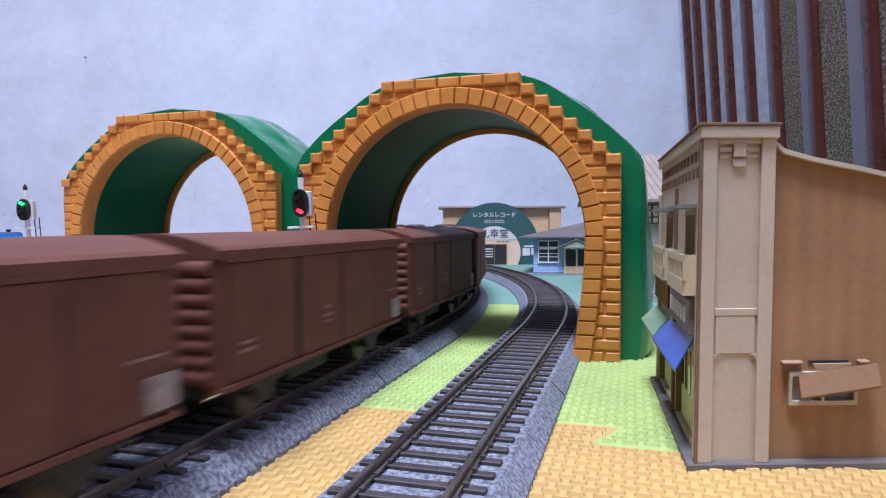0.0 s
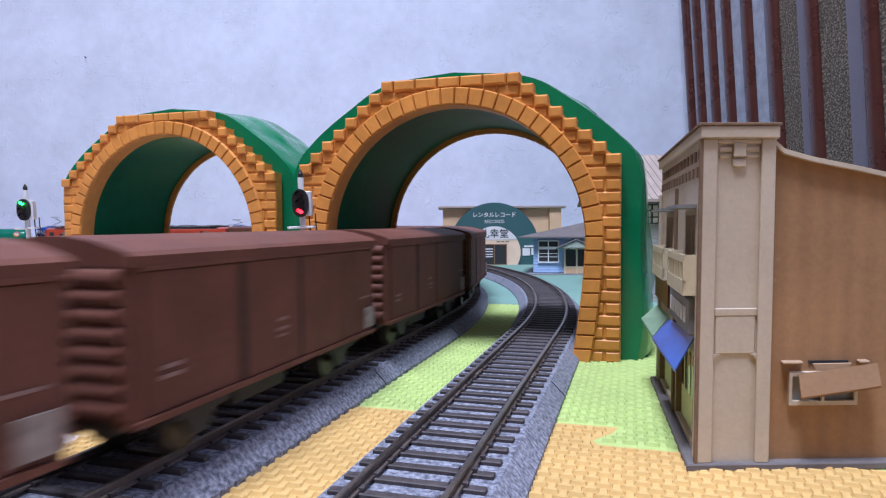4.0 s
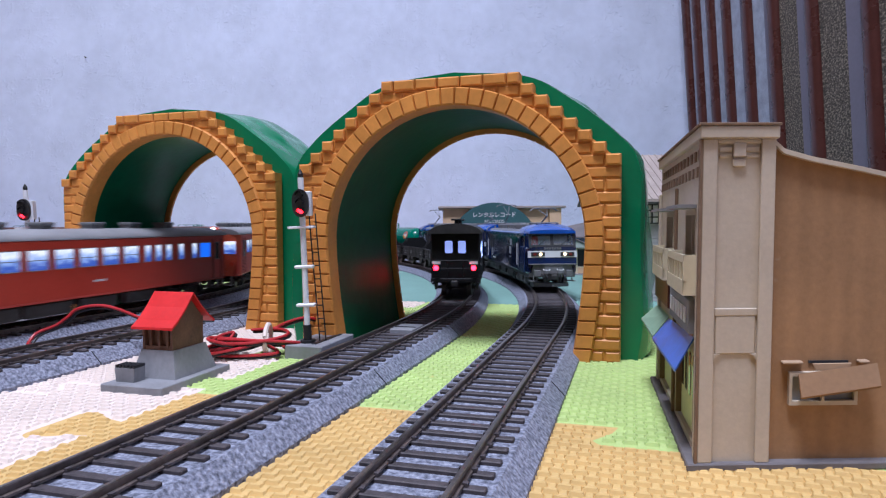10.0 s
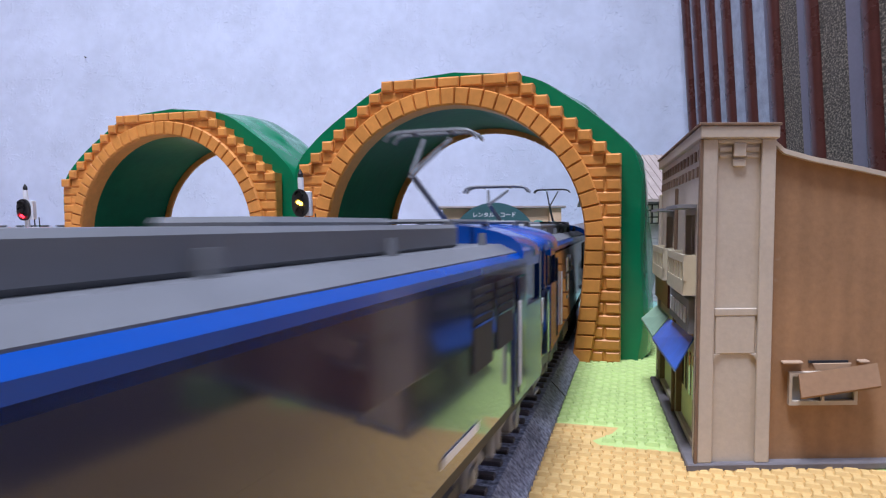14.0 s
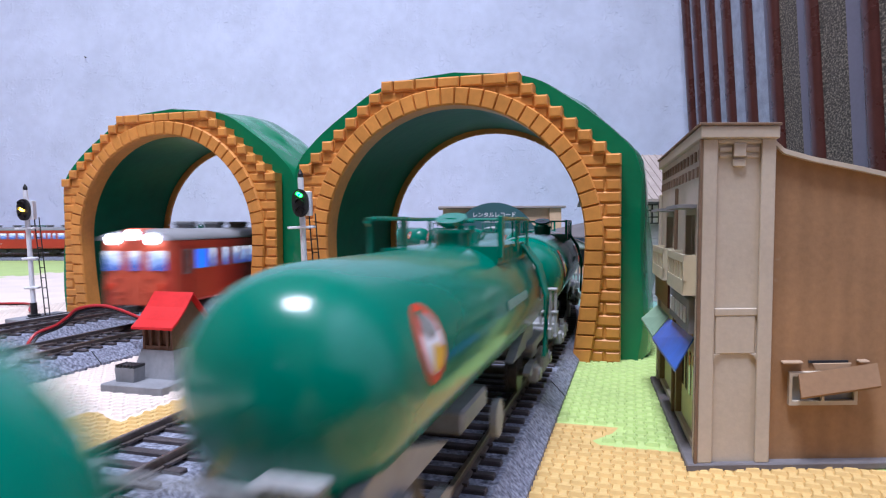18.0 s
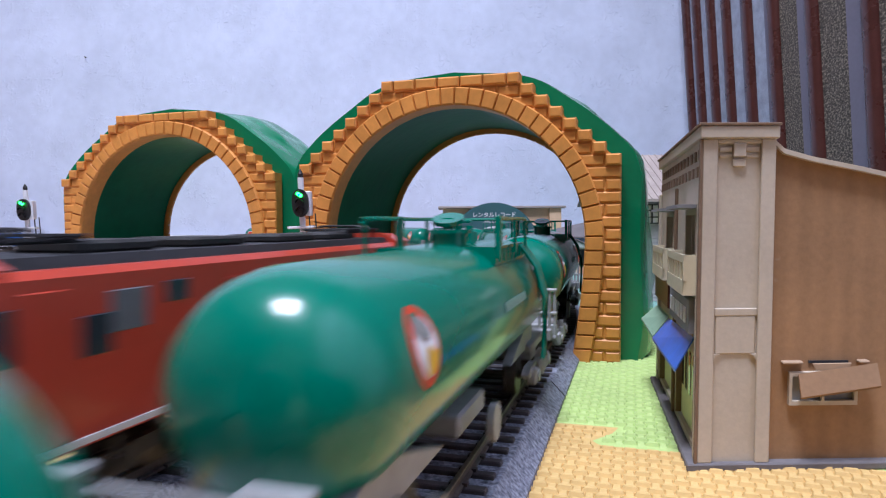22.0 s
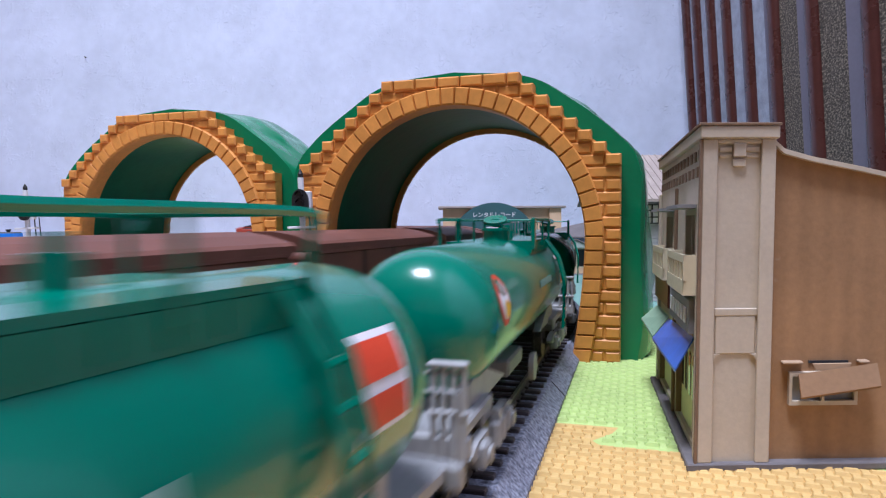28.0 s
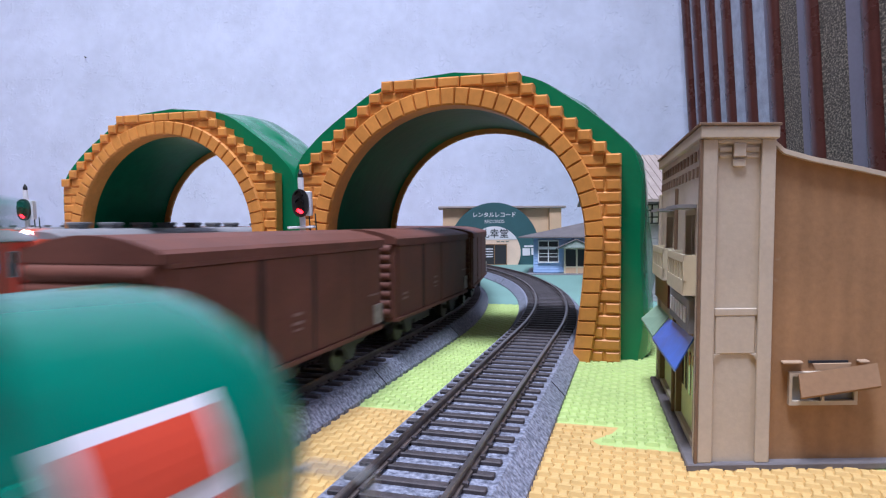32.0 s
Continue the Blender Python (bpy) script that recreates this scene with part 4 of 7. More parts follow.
def turn_signals():
    """Lit face forward while the lamp burns, dark face forward otherwise."""
    for drums, times in CHANGES.values():
        for drum, name, z in drums:
            rows, state = [], None
            for i, (t0, colour) in enumerate(times):
                lit = colour == name
                goal = 0 if lit else 180
                if state is None:
                    rows.append((0.0, pose(0, -0.0036, z, 0, 0, goal)))
                elif goal != state:
                    for k, a in enumerate((0.0, 1 / 3, 2 / 3, 1.0)):
                        rows.append((t0 - 0.10 + k * 0.0667, pose(0, -0.0036, z, 0, 0, state + (goal - state) * a)))
                state = goal
            rows.append((32.0, pose(0, -0.0036, z, 0, 0, state)))
            walk(drum, rows)


SIG_R, SIG_L = spot(-0.1300, 0.2390, 0.0062), spot(-0.3135, 0.2700, 0.0062)
signal("tall white three-lamp signal with ladder beside the tracks", SIG_R, -1.8, [(0.0, "red"), (13.7, "yellow"), (17.85, "green"), (22.2, "red")])
signal("tall white three-lamp signal with ladder beside the tracks", SIG_L, -2.4, [(0.0, "green"), (6.1, "red"), (15.0, "yellow"), (21.5, "green"), (29.4, "red")])


def signal_base(p, d0, d1, w0, w1):
    t = thing("signal_base", "flat grey plastic signal base beside the track", "signal base", "signal bases", at=M_TUN.copy())
    bm = B()
    lat, d = p
    box(bm, lat - w0, lat + w1, d - d0, d + d1, 0.0, 0.0062, 0.0004)
    part("plinth", bm, M_GREYPL, t)
    part("cable_slot", box(B(), lat + w1 * 0.35, lat + w1 * 0.55, d - d0 + 0.004, d + d1 - 0.003, 0.0060, 0.0066), M_BLACK, t)


signal_base((-0.1300, 0.2390), 0.0075, 0.024, 0.0068, 0.0100)
signal_base((-0.3135, 0.2700), 0.012, 0.020, 0.0068, 0.0105)


# ---- wires ----
def wire(points, label, name="feeder_wire"):
    t = thing(name, label, "wire", "red and black feeder wires")
    line = smooth_line(points, 8)
    part("red_strand", tube(B(), line, 0.00064, 8), M_WIRE_R, t, "red insulated strand", smooth=True)
    part("black_strand", tube(B(), [p + Vector((0.0006, 0.0010, -0.0010)) for p in line], 0.00064, 8), M_WIRE_B, t, "black insulated strand", smooth=True)
    return t


wire([(-0.1640, 0.2480, 0.0062), (-0.1660, 0.2530, 0.0085), (-0.1655, 0.2580, 0.0120), (-0.1600, 0.2620, 0.0146), (-0.1560, 0.2640, 0.0180), (-0.1530, 0.2650, 0.0208), (-0.1460, 0.2660, 0.0222), (-0.1390, 0.2670, 0.0212),
      (-0.1290, 0.2680, 0.0170), (-0.1210, 0.2690, 0.0120), (-0.1120, 0.2690, 0.0050), (-0.1020, 0.2670, 0.0024), (-0.0960, 0.2650, 0.0024)], "red and black twin wire arching from the track to the shrine")


def coil():
    rng = random.Random(11)
    pts = []
    for turn, (cx, cy, rx, ry, lean) in enumerate(((-0.0830, 0.2640, 0.0165, 0.0070, 0.10), (-0.0860, 0.2610, 0.0110, 0.0055, 0.45), (-0.0790, 0.2655, 0.0190, 0.0060, -0.05), (-0.0890, 0.2600, 0.0075, 0.0050, 0.8), (-0.0800, 0.2640, 0.0150, 0.0075, 0.25))):
        for k in range(12):
            a = 2 * math.pi * (k + turn) / 12.0
            u, v = rx * math.cos(a), ry * math.sin(a) + rng.uniform(-0.0006, 0.0006)
            z = 0.0024 + 0.0013 * turn + 0.0034 * (0.5 + 0.5 * math.sin(a + turn * 1.7))
            pts.append((cx + u * math.cos(lean) - v * math.sin(lean), cy + u * math.sin(lean) + v * math.cos(lean), z))
    pts += [(-0.075, 0.279, 0.010), (-0.069, 0.281, 0.0125), (-0.062, 0.284, 0.0140), (-0.056, 0.290, 0.0120)]
    t = wire(pts, "bundled coil of red and black twin wire with a pale tie", "wire_coil")
    tie = [(-0.0745 + 0.0012 * math.sin(a * 0.5), 0.2665 + 0.0070 * math.cos(a), 0.0072 + 0.0066 * math.sin(a)) for a in [2 * math.pi * k / 16 for k in range(17)]]
    part("tie", tube(B(), tie, 0.0010, 6), M_MAT_W, t, "pale twist tie", smooth=True)


coil()
wire([(-0.42, 0.452, 0.0024), (-0.36, 0.447, 0.0024), (-0.315, 0.440, 0.0024), (-0.282, 0.432, 0.0030), (-0.262, 0.402, 0.0024), (-0.236, 0.372, 0.0024), (-0.2280, 0.362, 0.0030)], "red and black twin wire lying on the white mat")
wire([(-0.2120, 0.352, 0.0040), (-0.2080, 0.358, 0.0026), (-0.1990, 0.360, 0.0024), (-0.1880, 0.358, 0.0024)], "short red and black twin wire by the signal")


# ---- buildings beyond the right-hand curve ----
def record_shop():
    t = thing("record_shop", "tan card record shop with a round dark green sign front", "model building", at=pose(0.0, 0.862, 0.0))
    part("main_wall", box(B(), 0.0, 0.160, 0.004, 0.09, 0.0, 0.0765), M_SHOPTAN, t, "tan shop walls")
    part("corner_return", prism(B(), [(0.143, 0.0), (0.160, 0.0), (0.160, 0.0765), (0.143, 0.0765)], 0.0, 0.004, "y"), M_SHOPTAN, t)
    part("flat_roof", box(B(), -0.006, 0.1655, -0.004, 0.095, 0.0765, 0.0795, 0.0005), M_TANROOF, t, "flat tan roof slab")
    part("corner_line", box(B(), 0.1430, 0.1440, -0.0006, 0.0, 0.0, 0.0765), M_KRAFT, t)
    cx, cz, r = 0.0690, 0.0240, 0.0600
    a0 = -math.asin(cz / r)
    disc = [(cx + r * math.cos(a), max(0.0, cz + r * math.sin(a))) for a in [a0 + (math.pi - 2 * a0) * k / 48 for k in range(49)]]
    part("round_sign", prism(B(), disc, -0.006, 0.004, "y"), M_SHOPGRN, t, "dark blue-green round sign front")
    r2, cz2 = 0.0352, 0.0170
    a0 = -math.asin(cz2 / r2)
    disc = [(cx + r2 * math.cos(a), max(0.0, cz2 + r2 * math.sin(a))) for a in [a0 + (math.pi - 2 * a0) * k / 40 for k in range(41)]]
    part("cream_front", prism(B(), disc, -0.0075, -0.0040, "y"), M_SHOPCREAM, t, "cream arched shop front")
    a1 = math.asin((0.0345 - cz2) / r2)
    lun = [(cx + r2 * math.cos(a), cz2 + r2 * math.sin(a)) for a in [a1 + (math.pi - 2 * a1) * k / 24 for k in range(25)]]
    part("name_field", prism(B(), lun, -0.0082, -0.0040, "y"), M_PALE, t, "white name field")
    text("レンタルレコード", 0.0074, pose(cx, -0.0063, 0.0672), M_PALE, thick=0.00010, parent=t, label="white Japanese lettering")
    text("RECORDS", 0.0060, pose(cx, -0.0063, 0.0585), M_PALE, parent=t, label="white RECORDS lettering")
    text("礼幸堂", 0.0128, pose(cx, -0.0084, 0.0418), M_NAMEINK, thick=0.00016, parent=t, label="dark shop name")
    sb = B()
    for k in range(3):
        box(sb, cx + 0.003 + k * 0.006, cx + 0.007 + k * 0.006, -0.0080, -0.0040, 0.0312, 0.0322)
    part("small_print_bars", sb, M_SHOPGRN, t)
    d = part("shop_door", box(B(), cx - 0.0160, cx + 0.0160, -0.0080, -0.0040, 0.0012, 0.0278), M_DARK, t, "dark glass shop doors")
    fr = B()
    for x in (-0.0164, -0.0006, 0.0156):
        box(fr, cx + x, cx + x + 0.0010, -0.0086, -0.0078, 0.0010, 0.0282)
    box(fr, cx - 0.0164, cx + 0.0166, -0.0086, -0.0078, 0.0004, 0.0016)
    box(fr, cx - 0.0164, cx + 0.0166, -0.0086, -0.0078, 0.0272, 0.0284)
    part("door_frame", fr, M_KRAFT, d)
    for z in (0.0212, 0.0178, 0.0140, 0.0108):
        part("shelf", box(B(), cx - 0.0145, cx - 0.0020, -0.0084, -0.0080, z, z + 0.0014), M_PALE, d)
    for x, w, z0, z1 in ((0.1118, 0.0050, 0.0128, 0.0225), (0.1225, 0.0040, 0.0136, 0.0225), (0.1165, 0.0075, 0.0240, 0.0264)):
        part("poster", box(B(), x - w, x + w, -0.0068, -0.0060, z0, z1), M_PALE, t, "pale poster")
    part("dark_base", box(B(), 0.104, 0.160, -0.0059, 0.0, 0.0, 0.0260), M_SHOPGRN, t)


record_shop()


def blue_house():
    t = thing("blue_house", "light blue boarded station house with a slate roof", "model building", at=pose(0.0985, 0.694, 0.0, 0, 0, -8.6))
    W, D, H = 0.130, 0.075, 0.0415
    part("walls", box(B(), 0.0, W, 0.0, D, 0.0016, H), M_LTBLUE, t)
    part("base_plate", box(B(), -0.006, W + 0.004, -0.014, D, 0.0, 0.0016), M_GREYPL, t)
    for k in range(13):
        z = 0.0028 + k * 0.0030
        part("board", prism(B(), [(-0.0009, z), (0.0, z), (0.0, z + 0.0030), (-0.0002, z + 0.0030)], 0.0, W, "x"), M_LTBLUE, t)
    rf = B()
    e = 0.010
    v = [rf.verts.new(p) for p in ((-0.016, -e, H), (W + e, -e, H), (W + e, D + e, H), (-e, D + e, H), (0.082, D / 2, H + 0.0205), (W - 0.02, D / 2, H + 0.0205),
                                   (-0.016, -e, H - 0.0016), (W + e, -e, H - 0.0016), (W + e, D + e, H - 0.0016), (-e, D + e, H - 0.0016))]
    for q in ((0, 1, 5, 4), (1, 2, 5), (2, 3, 4, 5), (3, 0, 4), (6, 9, 8, 7), (0, 6, 7, 1), (1, 7, 8, 2), (2, 8, 9, 3), (3, 9, 6, 0)):
        rf.faces.new([v[i] for i in q])
    part("roof", rf, M_SLATE, t, "grey slate hipped roof")
    win = part("window", box(B(), 0.0055, 0.0265, -0.0018, -0.0008, 0.0140, 0.0365), M_DARK, t, "dark shop window")
    fr = B()
    for x in (0.0050, 0.0155, 0.0262):
        box(fr, x, x + 0.0010, -0.0026, -0.0010, 0.0135, 0.0370)
    for z, h in ((0.0130, 0.0014), (0.0192, 0.0006), (0.0228, 0.0005), (0.0276, 0.0030), (0.0362, 0.0014)):
        box(fr, 0.0050, 0.0272, -0.0026, -0.0010, z, z + h)
    part("window_frame", fr, M_WHITE, win, "white window frame")
    por = B()
    prism(por, [(0.0270, 0.0300), (0.0620, 0.0300), (0.0650, 0.0288), (0.0450, 0.0382), (0.0250, 0.0288)], -0.013, -0.0008, "y")
    part("porch_gable", por, M_PORCH, t, "pale grey green porch gable")
    rim = B()
    for a, b in (((0.0240, 0.0288), (0.0450, 0.0386)), ((0.0450, 0.0386), (0.0660, 0.0288))):
        tube(rim, [(a[0], -0.0134, a[1]), (b[0], -0.0134, b[1])], 0.0010, 6)
    part("porch_edge", rim, M_SLATE, t)
    d = part("entrance_door", box(B(), 0.0335, 0.0585, -0.0020, -0.0008, 0.0016, 0.0278), M_DARK, t, "dark glass entrance doors")
    fr = B()
    for x in (0.0325, 0.0452, 0.0582):
        box(fr, x, x + 0.0019, -0.0030, -0.0012, 0.0016, 0.0285)
    box(fr, 0.0325, 0.0596, -0.0030, -0.0012, 0.0278, 0.0290)
    box(fr, 0.0325, 0.0596, -0.0030, -0.0012, 0.0080, 0.0092)
    part("door_frame", fr, M_CREAM, d, "cream door frame")
    part("door_panel", box(B(), 0.0339, 0.0582, -0.0026, -0.0018, 0.0018, 0.0080), M_SHOPTAN, d)


blue_house()


def grey_house():
    t = thing("grey_house", "grey boarded house with a tan ribbed roof", "model building", at=pose(0.127, 0.445, 0.0))
    W, D, H = 0.110, 0.120, 0.0690
    part("walls", box(B(), 0.0, W, 0.0, D, 0.0, H), M_SIDING, t)
    for k in range(20):
        z = 0.001 + k * 0.00275
        part("board", prism(B(), [(-0.0008, z), (0.0, z), (0.0, z + 0.0026), (-0.0002, z + 0.0026)], 0.0, W, "x"), M_SIDING, t)
    rf = B()
    prism(rf, [(-0.010, H + 0.001), (-0.010, H + 0.0030), (D * 0.5, H + 0.0400), (D + 0.010, H + 0.003), (D + 0.010, H + 0.001), (D * 0.5, H + 0.0375)], -0.006, W + 0.006, "x")
    part("roof", rf, M_TANROOF, t, "tan ribbed roof")
    for k in range(24):
        x = -0.005 + k * 0.0050
        part("roof_rib", prism(B(), [(-0.0101, H + 0.0030), (-0.0101, H + 0.0037), (D * 0.5, H + 0.0407), (D * 0.5, H + 0.0400)], x, x + 0.0008, "x"), M_TANROOF, t)
    win = part("window", box(B(), 0.004, 0.060, -0.0016, -0.0008, 0.0555, 0.0680), M_PALE, t, "pale lattice window")
    fr = B()
    for k in range(13):
        box(fr, 0.004 + k * 0.0046, 0.0048 + k * 0.0046, -0.0026, -0.0014, 0.0550, 0.0685)
    for z in (0.0550, 0.0592, 0.0637, 0.0677):
        box(fr, 0.004, 0.060, -0.0026, -0.0014, z, z + 0.0008)
    part("lattice", fr, M_DARK, win, "dark window lattice")


grey_house()

# small grey feeder plate between the rails
_p, _h = on_loop(R_A, 0.0, 0.0)
_t = thing("feeder_plate", "small grey plastic feeder plate between the rails", "track fitting", at=Matrix.Translation((_p.x, _p.y, 0)) @ Matrix.Rotation(_h, 4, "Z"))
part("plate", box(B(), -0.012, 0.004, -0.0055, 0.0055, 0.0058, 0.0083, 0.0004), M_GREYPL, _t)
part("plate_groove", box(B(), -0.006, -0.0052, -0.0050, 0.0050, 0.0082, 0.0086), M_BLACK, _t)


# the phone that films, standing on its long edge on the mat
def phone():
    t = thing("smartphone", "black smartphone standing on its long edge on the foam mat", "phone")
    bm = B()
    rim = []
    for cx, cz, a0 in ((0.137, 0.0570, 0), (-0.005, 0.0570, 90), (-0.005, 0.0105, 180), (0.137, 0.0105, 270)):
        rim += [(cx + 0.009 * math.cos(radians(a0 + k * 22.5)), cz + 0.009 * math.sin(radians(a0 + k * 22.5))) for k in range(5)]
    prism(bm, rim, -0.0100, -0.0020, "y")
    part("case", bm, M_BLACK, t, "matt black case")
    part("screen", prism(B(), [(0.003 + 0.97 * (x - 0.003), 0.034 + 0.95 * (z - 0.034)) for x, z in rim], -0.0103, -0.0099, "y"), M_GLASS, t, "dark glass screen")


phone()


# a dark speck on the wallpaper
tagged(part("wall_pin", cyl(cyl(B(), (-0.860, WALL_Y - 0.0005, 0.4625), (-0.860, WALL_Y - 0.004, 0.4625), 0.0010, n=10), (-0.860, WALL_Y - 0.004, 0.4625), (-0.860, WALL_Y - 0.007, 0.4625), 0.0016, n=10), M_BLACK), "small black pin in the wall", "pin")


# ---- rolling stock: x forward, z from the rail top ----
WHEELS = {}


def wheelset(parent, x, r=0.0054, name="wheelset"):
    key = round(r, 5)
    if key not in WHEELS:
        bm = B()
        for s in (-1, 1):
            cyl(bm, (0, s * 0.0072, 0), (0, s * 0.0098, 0), r, n=18)
            cyl(bm, (0, s * 0.0066, 0), (0, s * 0.0073, 0), r * 1.13, n=18)
        cyl(bm, (0, -0.0125, 0), (0, 0.0125, 0), 0.0011, n=8)
        ob = part(name, bm, M_WHEEL, parent)
        WHEELS[key] = ob.data
    else:
        ob = new(name, WHEELS[key])
        ob.parent = parent
    ob.matrix_basis = pose(x, 0, r)
    return ob


def coupler(parent, x, s, z=0.0095):
    bm = B()
    box(bm, min(x, x + s * 0.0045), max(x, x + s * 0.0045), -0.0016, 0.0016, z - 0.0012, z + 0.0012, 0.0003)
    box(bm, min(x + s * 0.0042, x + s * 0.0066), max(x + s * 0.0042, x + s * 0.0066), -0.0022, 0.0022, z - 0.0018, z + 0.0018, 0.0006)
    part("coupler", bm, M_UNDER, parent)


def bogie(parent, x, wheelbase, mat, length, name="bogie"):
    """Two side frames with springs, axle boxes and a bolster, and two wheelsets."""
    bm = B()
    for s in (-1, 1):
        y0, y1 = sorted((s * 0.0118, s * 0.0138))
        prism(bm, [(-length / 2, 0.0068), (-length / 2 + 0.004, 0.0082), (-0.005, 0.0080), (-0.004, 0.0050), (0.004, 0.0050), (0.005, 0.0080), (length / 2 - 0.004, 0.0082),
                   (length / 2, 0.0068), (length / 2 - 0.002, 0.0056), (0.008, 0.0052), (0.0055, 0.0034), (-0.0055, 0.0034), (-0.008, 0.0052), (-length / 2 + 0.002, 0.0056)], y0, y1, "y")
        for q in (-1, 1):
            w = q * wheelbase / 2
            ya, yb = sorted((s * 0.0122, s * 0.0152))
            box(bm, w - 0.0022, w + 0.0022, ya, yb, 0.0032, 0.0076, 0.0005)
            cyl(bm, (w, s * 0.0150, 0.0054), (w, s * 0.0158, 0.0054), 0.0016, n=10)
        for q in (-0.0022, 0.0022):
            cyl(bm, (q, s * 0.0145, 0.0040), (q, s * 0.0145, 0.0082), 0.0012, n=8)
        box(bm, -0.0008, 0.0008, min(s * 0.0135, s * 0.0150), max(s * 0.0135, s * 0.0150), 0.0075, 0.0105)
    box(bm, -0.004, 0.004, -0.0125, 0.0125, 0.0078, 0.0105, 0.0004)
    ob = part(name, bm, mat, parent)
    ob.matrix_basis = pose(x, 0, 0)
    for q in (-1, 1):
        wheelset(ob, q * wheelbase / 2, name="wheelset")
    return ob


def bars(parent, rects, side, y, mat=None, name="marking"):
    """Unreadable lettering as plain bars: (x, z, width, height)."""
    for x, z, w, h in rects:
        ya, yb = sorted((side * y, side * (y + 0.00012)))
        part(name, box(B(), x - w / 2, x + w / 2, ya, yb, z - h / 2, z + h / 2), mat or M_MARK, parent)


def roof_line(w, z0, z1, n=10, power=0.55):
    pts = []
    for i in range(n + 1):
        a = math.pi * i / n
        pts.append((w * math.copysign(abs(math.cos(a)) ** power, math.cos(a)), z0 + (z1 - z0) * math.sin(a) ** 1.1))
    return pts


def box_van():
    t = thing("box_van", "brown steel box van with ribbed ends and sliding doors", "railway wagon", "box vans of the goods train")
    L, W = 0.0537, 0.0163
    body = part("body", box(B(), -L, L, -W, W, 0.0106, 0.0395, 0.0005), M_BOX, t)
    bm = B()
    edge = W + 0.0010
    prism(bm, [(-edge, 0.0393), (-edge, 0.0412), (-edge * 0.93, 0.0420), (-edge * 0.55, 0.0438), (-edge * 0.2, 0.0447), (edge * 0.2, 0.0447), (edge * 0.55, 0.0438), (edge * 0.93, 0.0420), (edge, 0.0412), (edge, 0.0393)], -L - 0.0008, L + 0.0008, "x")
    part("roof", bm, M_BOX, t, "shallow brown sheet roof")
    for s in (-1, 1):
        ribs = B()
        for k in range(8):
            z = 0.0142 + k * 0.0033
            cyl(ribs, (s * L, -W + 0.0012, z), (s * L, W - 0.0012, z), 0.00195, n=10)
        part("end_ribs", ribs, M_BOX, t, smooth=True)
        for y in (-1, 1):
            yy = y * W
            for k, (x0, x1) in enumerate(((-0.051, -0.0220), (-0.0200, 0.0036), (0.0052, 0.0290), (0.0294, 0.051))):
                if s < 0:
                    continue
                ya, yb = sorted((yy, yy + y * (0.0008 if k in (1, 2) else 0.0005)))
                part("door", box(B(), x0, x1, ya, yb, 0.0121, 0.0385, 0.0003), M_BOX, t)
            if s > 0:
                ya, yb = sorted((yy, yy + y * 0.0006))
                for x, w in ((-0.0210, 0.0010), (0.0044, 0.0008), (0.0292, 0.0002)):
                    part("door_seam", box(B(), x - w, x + w, ya, yb, 0.0123, 0.0384), M_BOXDK, t)
                ya, yb = sorted((yy, yy + y * 0.0012))
                rail = B()
                box(rail, -0.053, 0.053, ya, yb, 0.0385, 0.0393)
                box(rail, -0.053, 0.053, ya, yb, 0.0108, 0.0120)
                part("door_rail", rail, M_BOX, t)
                bars(t, [(-0.0445, 0.0205, 0.0055, 0.0008), (-0.0445, 0.0187, 0.0060, 0.0008), (-0.005, 0.0235, 0.0045, 0.0008), (-0.005, 0.0212, 0.0055, 0.0008), (-0.005, 0.0195, 0.0040, 0.0006), (0.0455, 0.0232, 0.0090, 0.0006)], y, W + 0.0008, M_FAINT)
                card = box(B(), 0.0452, 0.0520, min(y * (W + 0.0006), y * (W + 0.0012)), max(y * (W + 0.0006), y * (W + 0.0012)), 0.0132, 0.0196)
                part("card_holder", card, M_HOLDER, t, "dusty grey card holder")
                for x in (-0.033, 0.033):
                    g = B()
                    ya, yb = sorted((y * 0.0128, y * 0.0142))
                    prism(g, [(x - 0.0075, 0.0118), (x - 0.0025, 0.0040), (x + 0.0025, 0.0040), (x + 0.0075, 0.0118)], ya, yb, "y")
                    box(g, x - 0.0085, x + 0.0085, min(y * 0.0140, y * 0.0152), max(y * 0.0140, y * 0.0152), 0.0085, 0.0098)
                    part("axle_guard", g, M_UNDER, t)
        coupler(t, s * L, s)
    fr = B()
    box(fr, -L, L, -0.0125, 0.0125, 0.0095, 0.0121)
    box(fr, -0.016, 0.006, -0.011, 0.002, 0.0045, 0.0096, 0.0006)
    cyl(fr, (0.008, 0.006, 0.007), (0.022, 0.006, 0.007), 0.0028, n=12)
    part("underframe", fr, M_UNDER, t)
    for x in (-0.033, 0.033):
        wheelset(t, x)
    return t


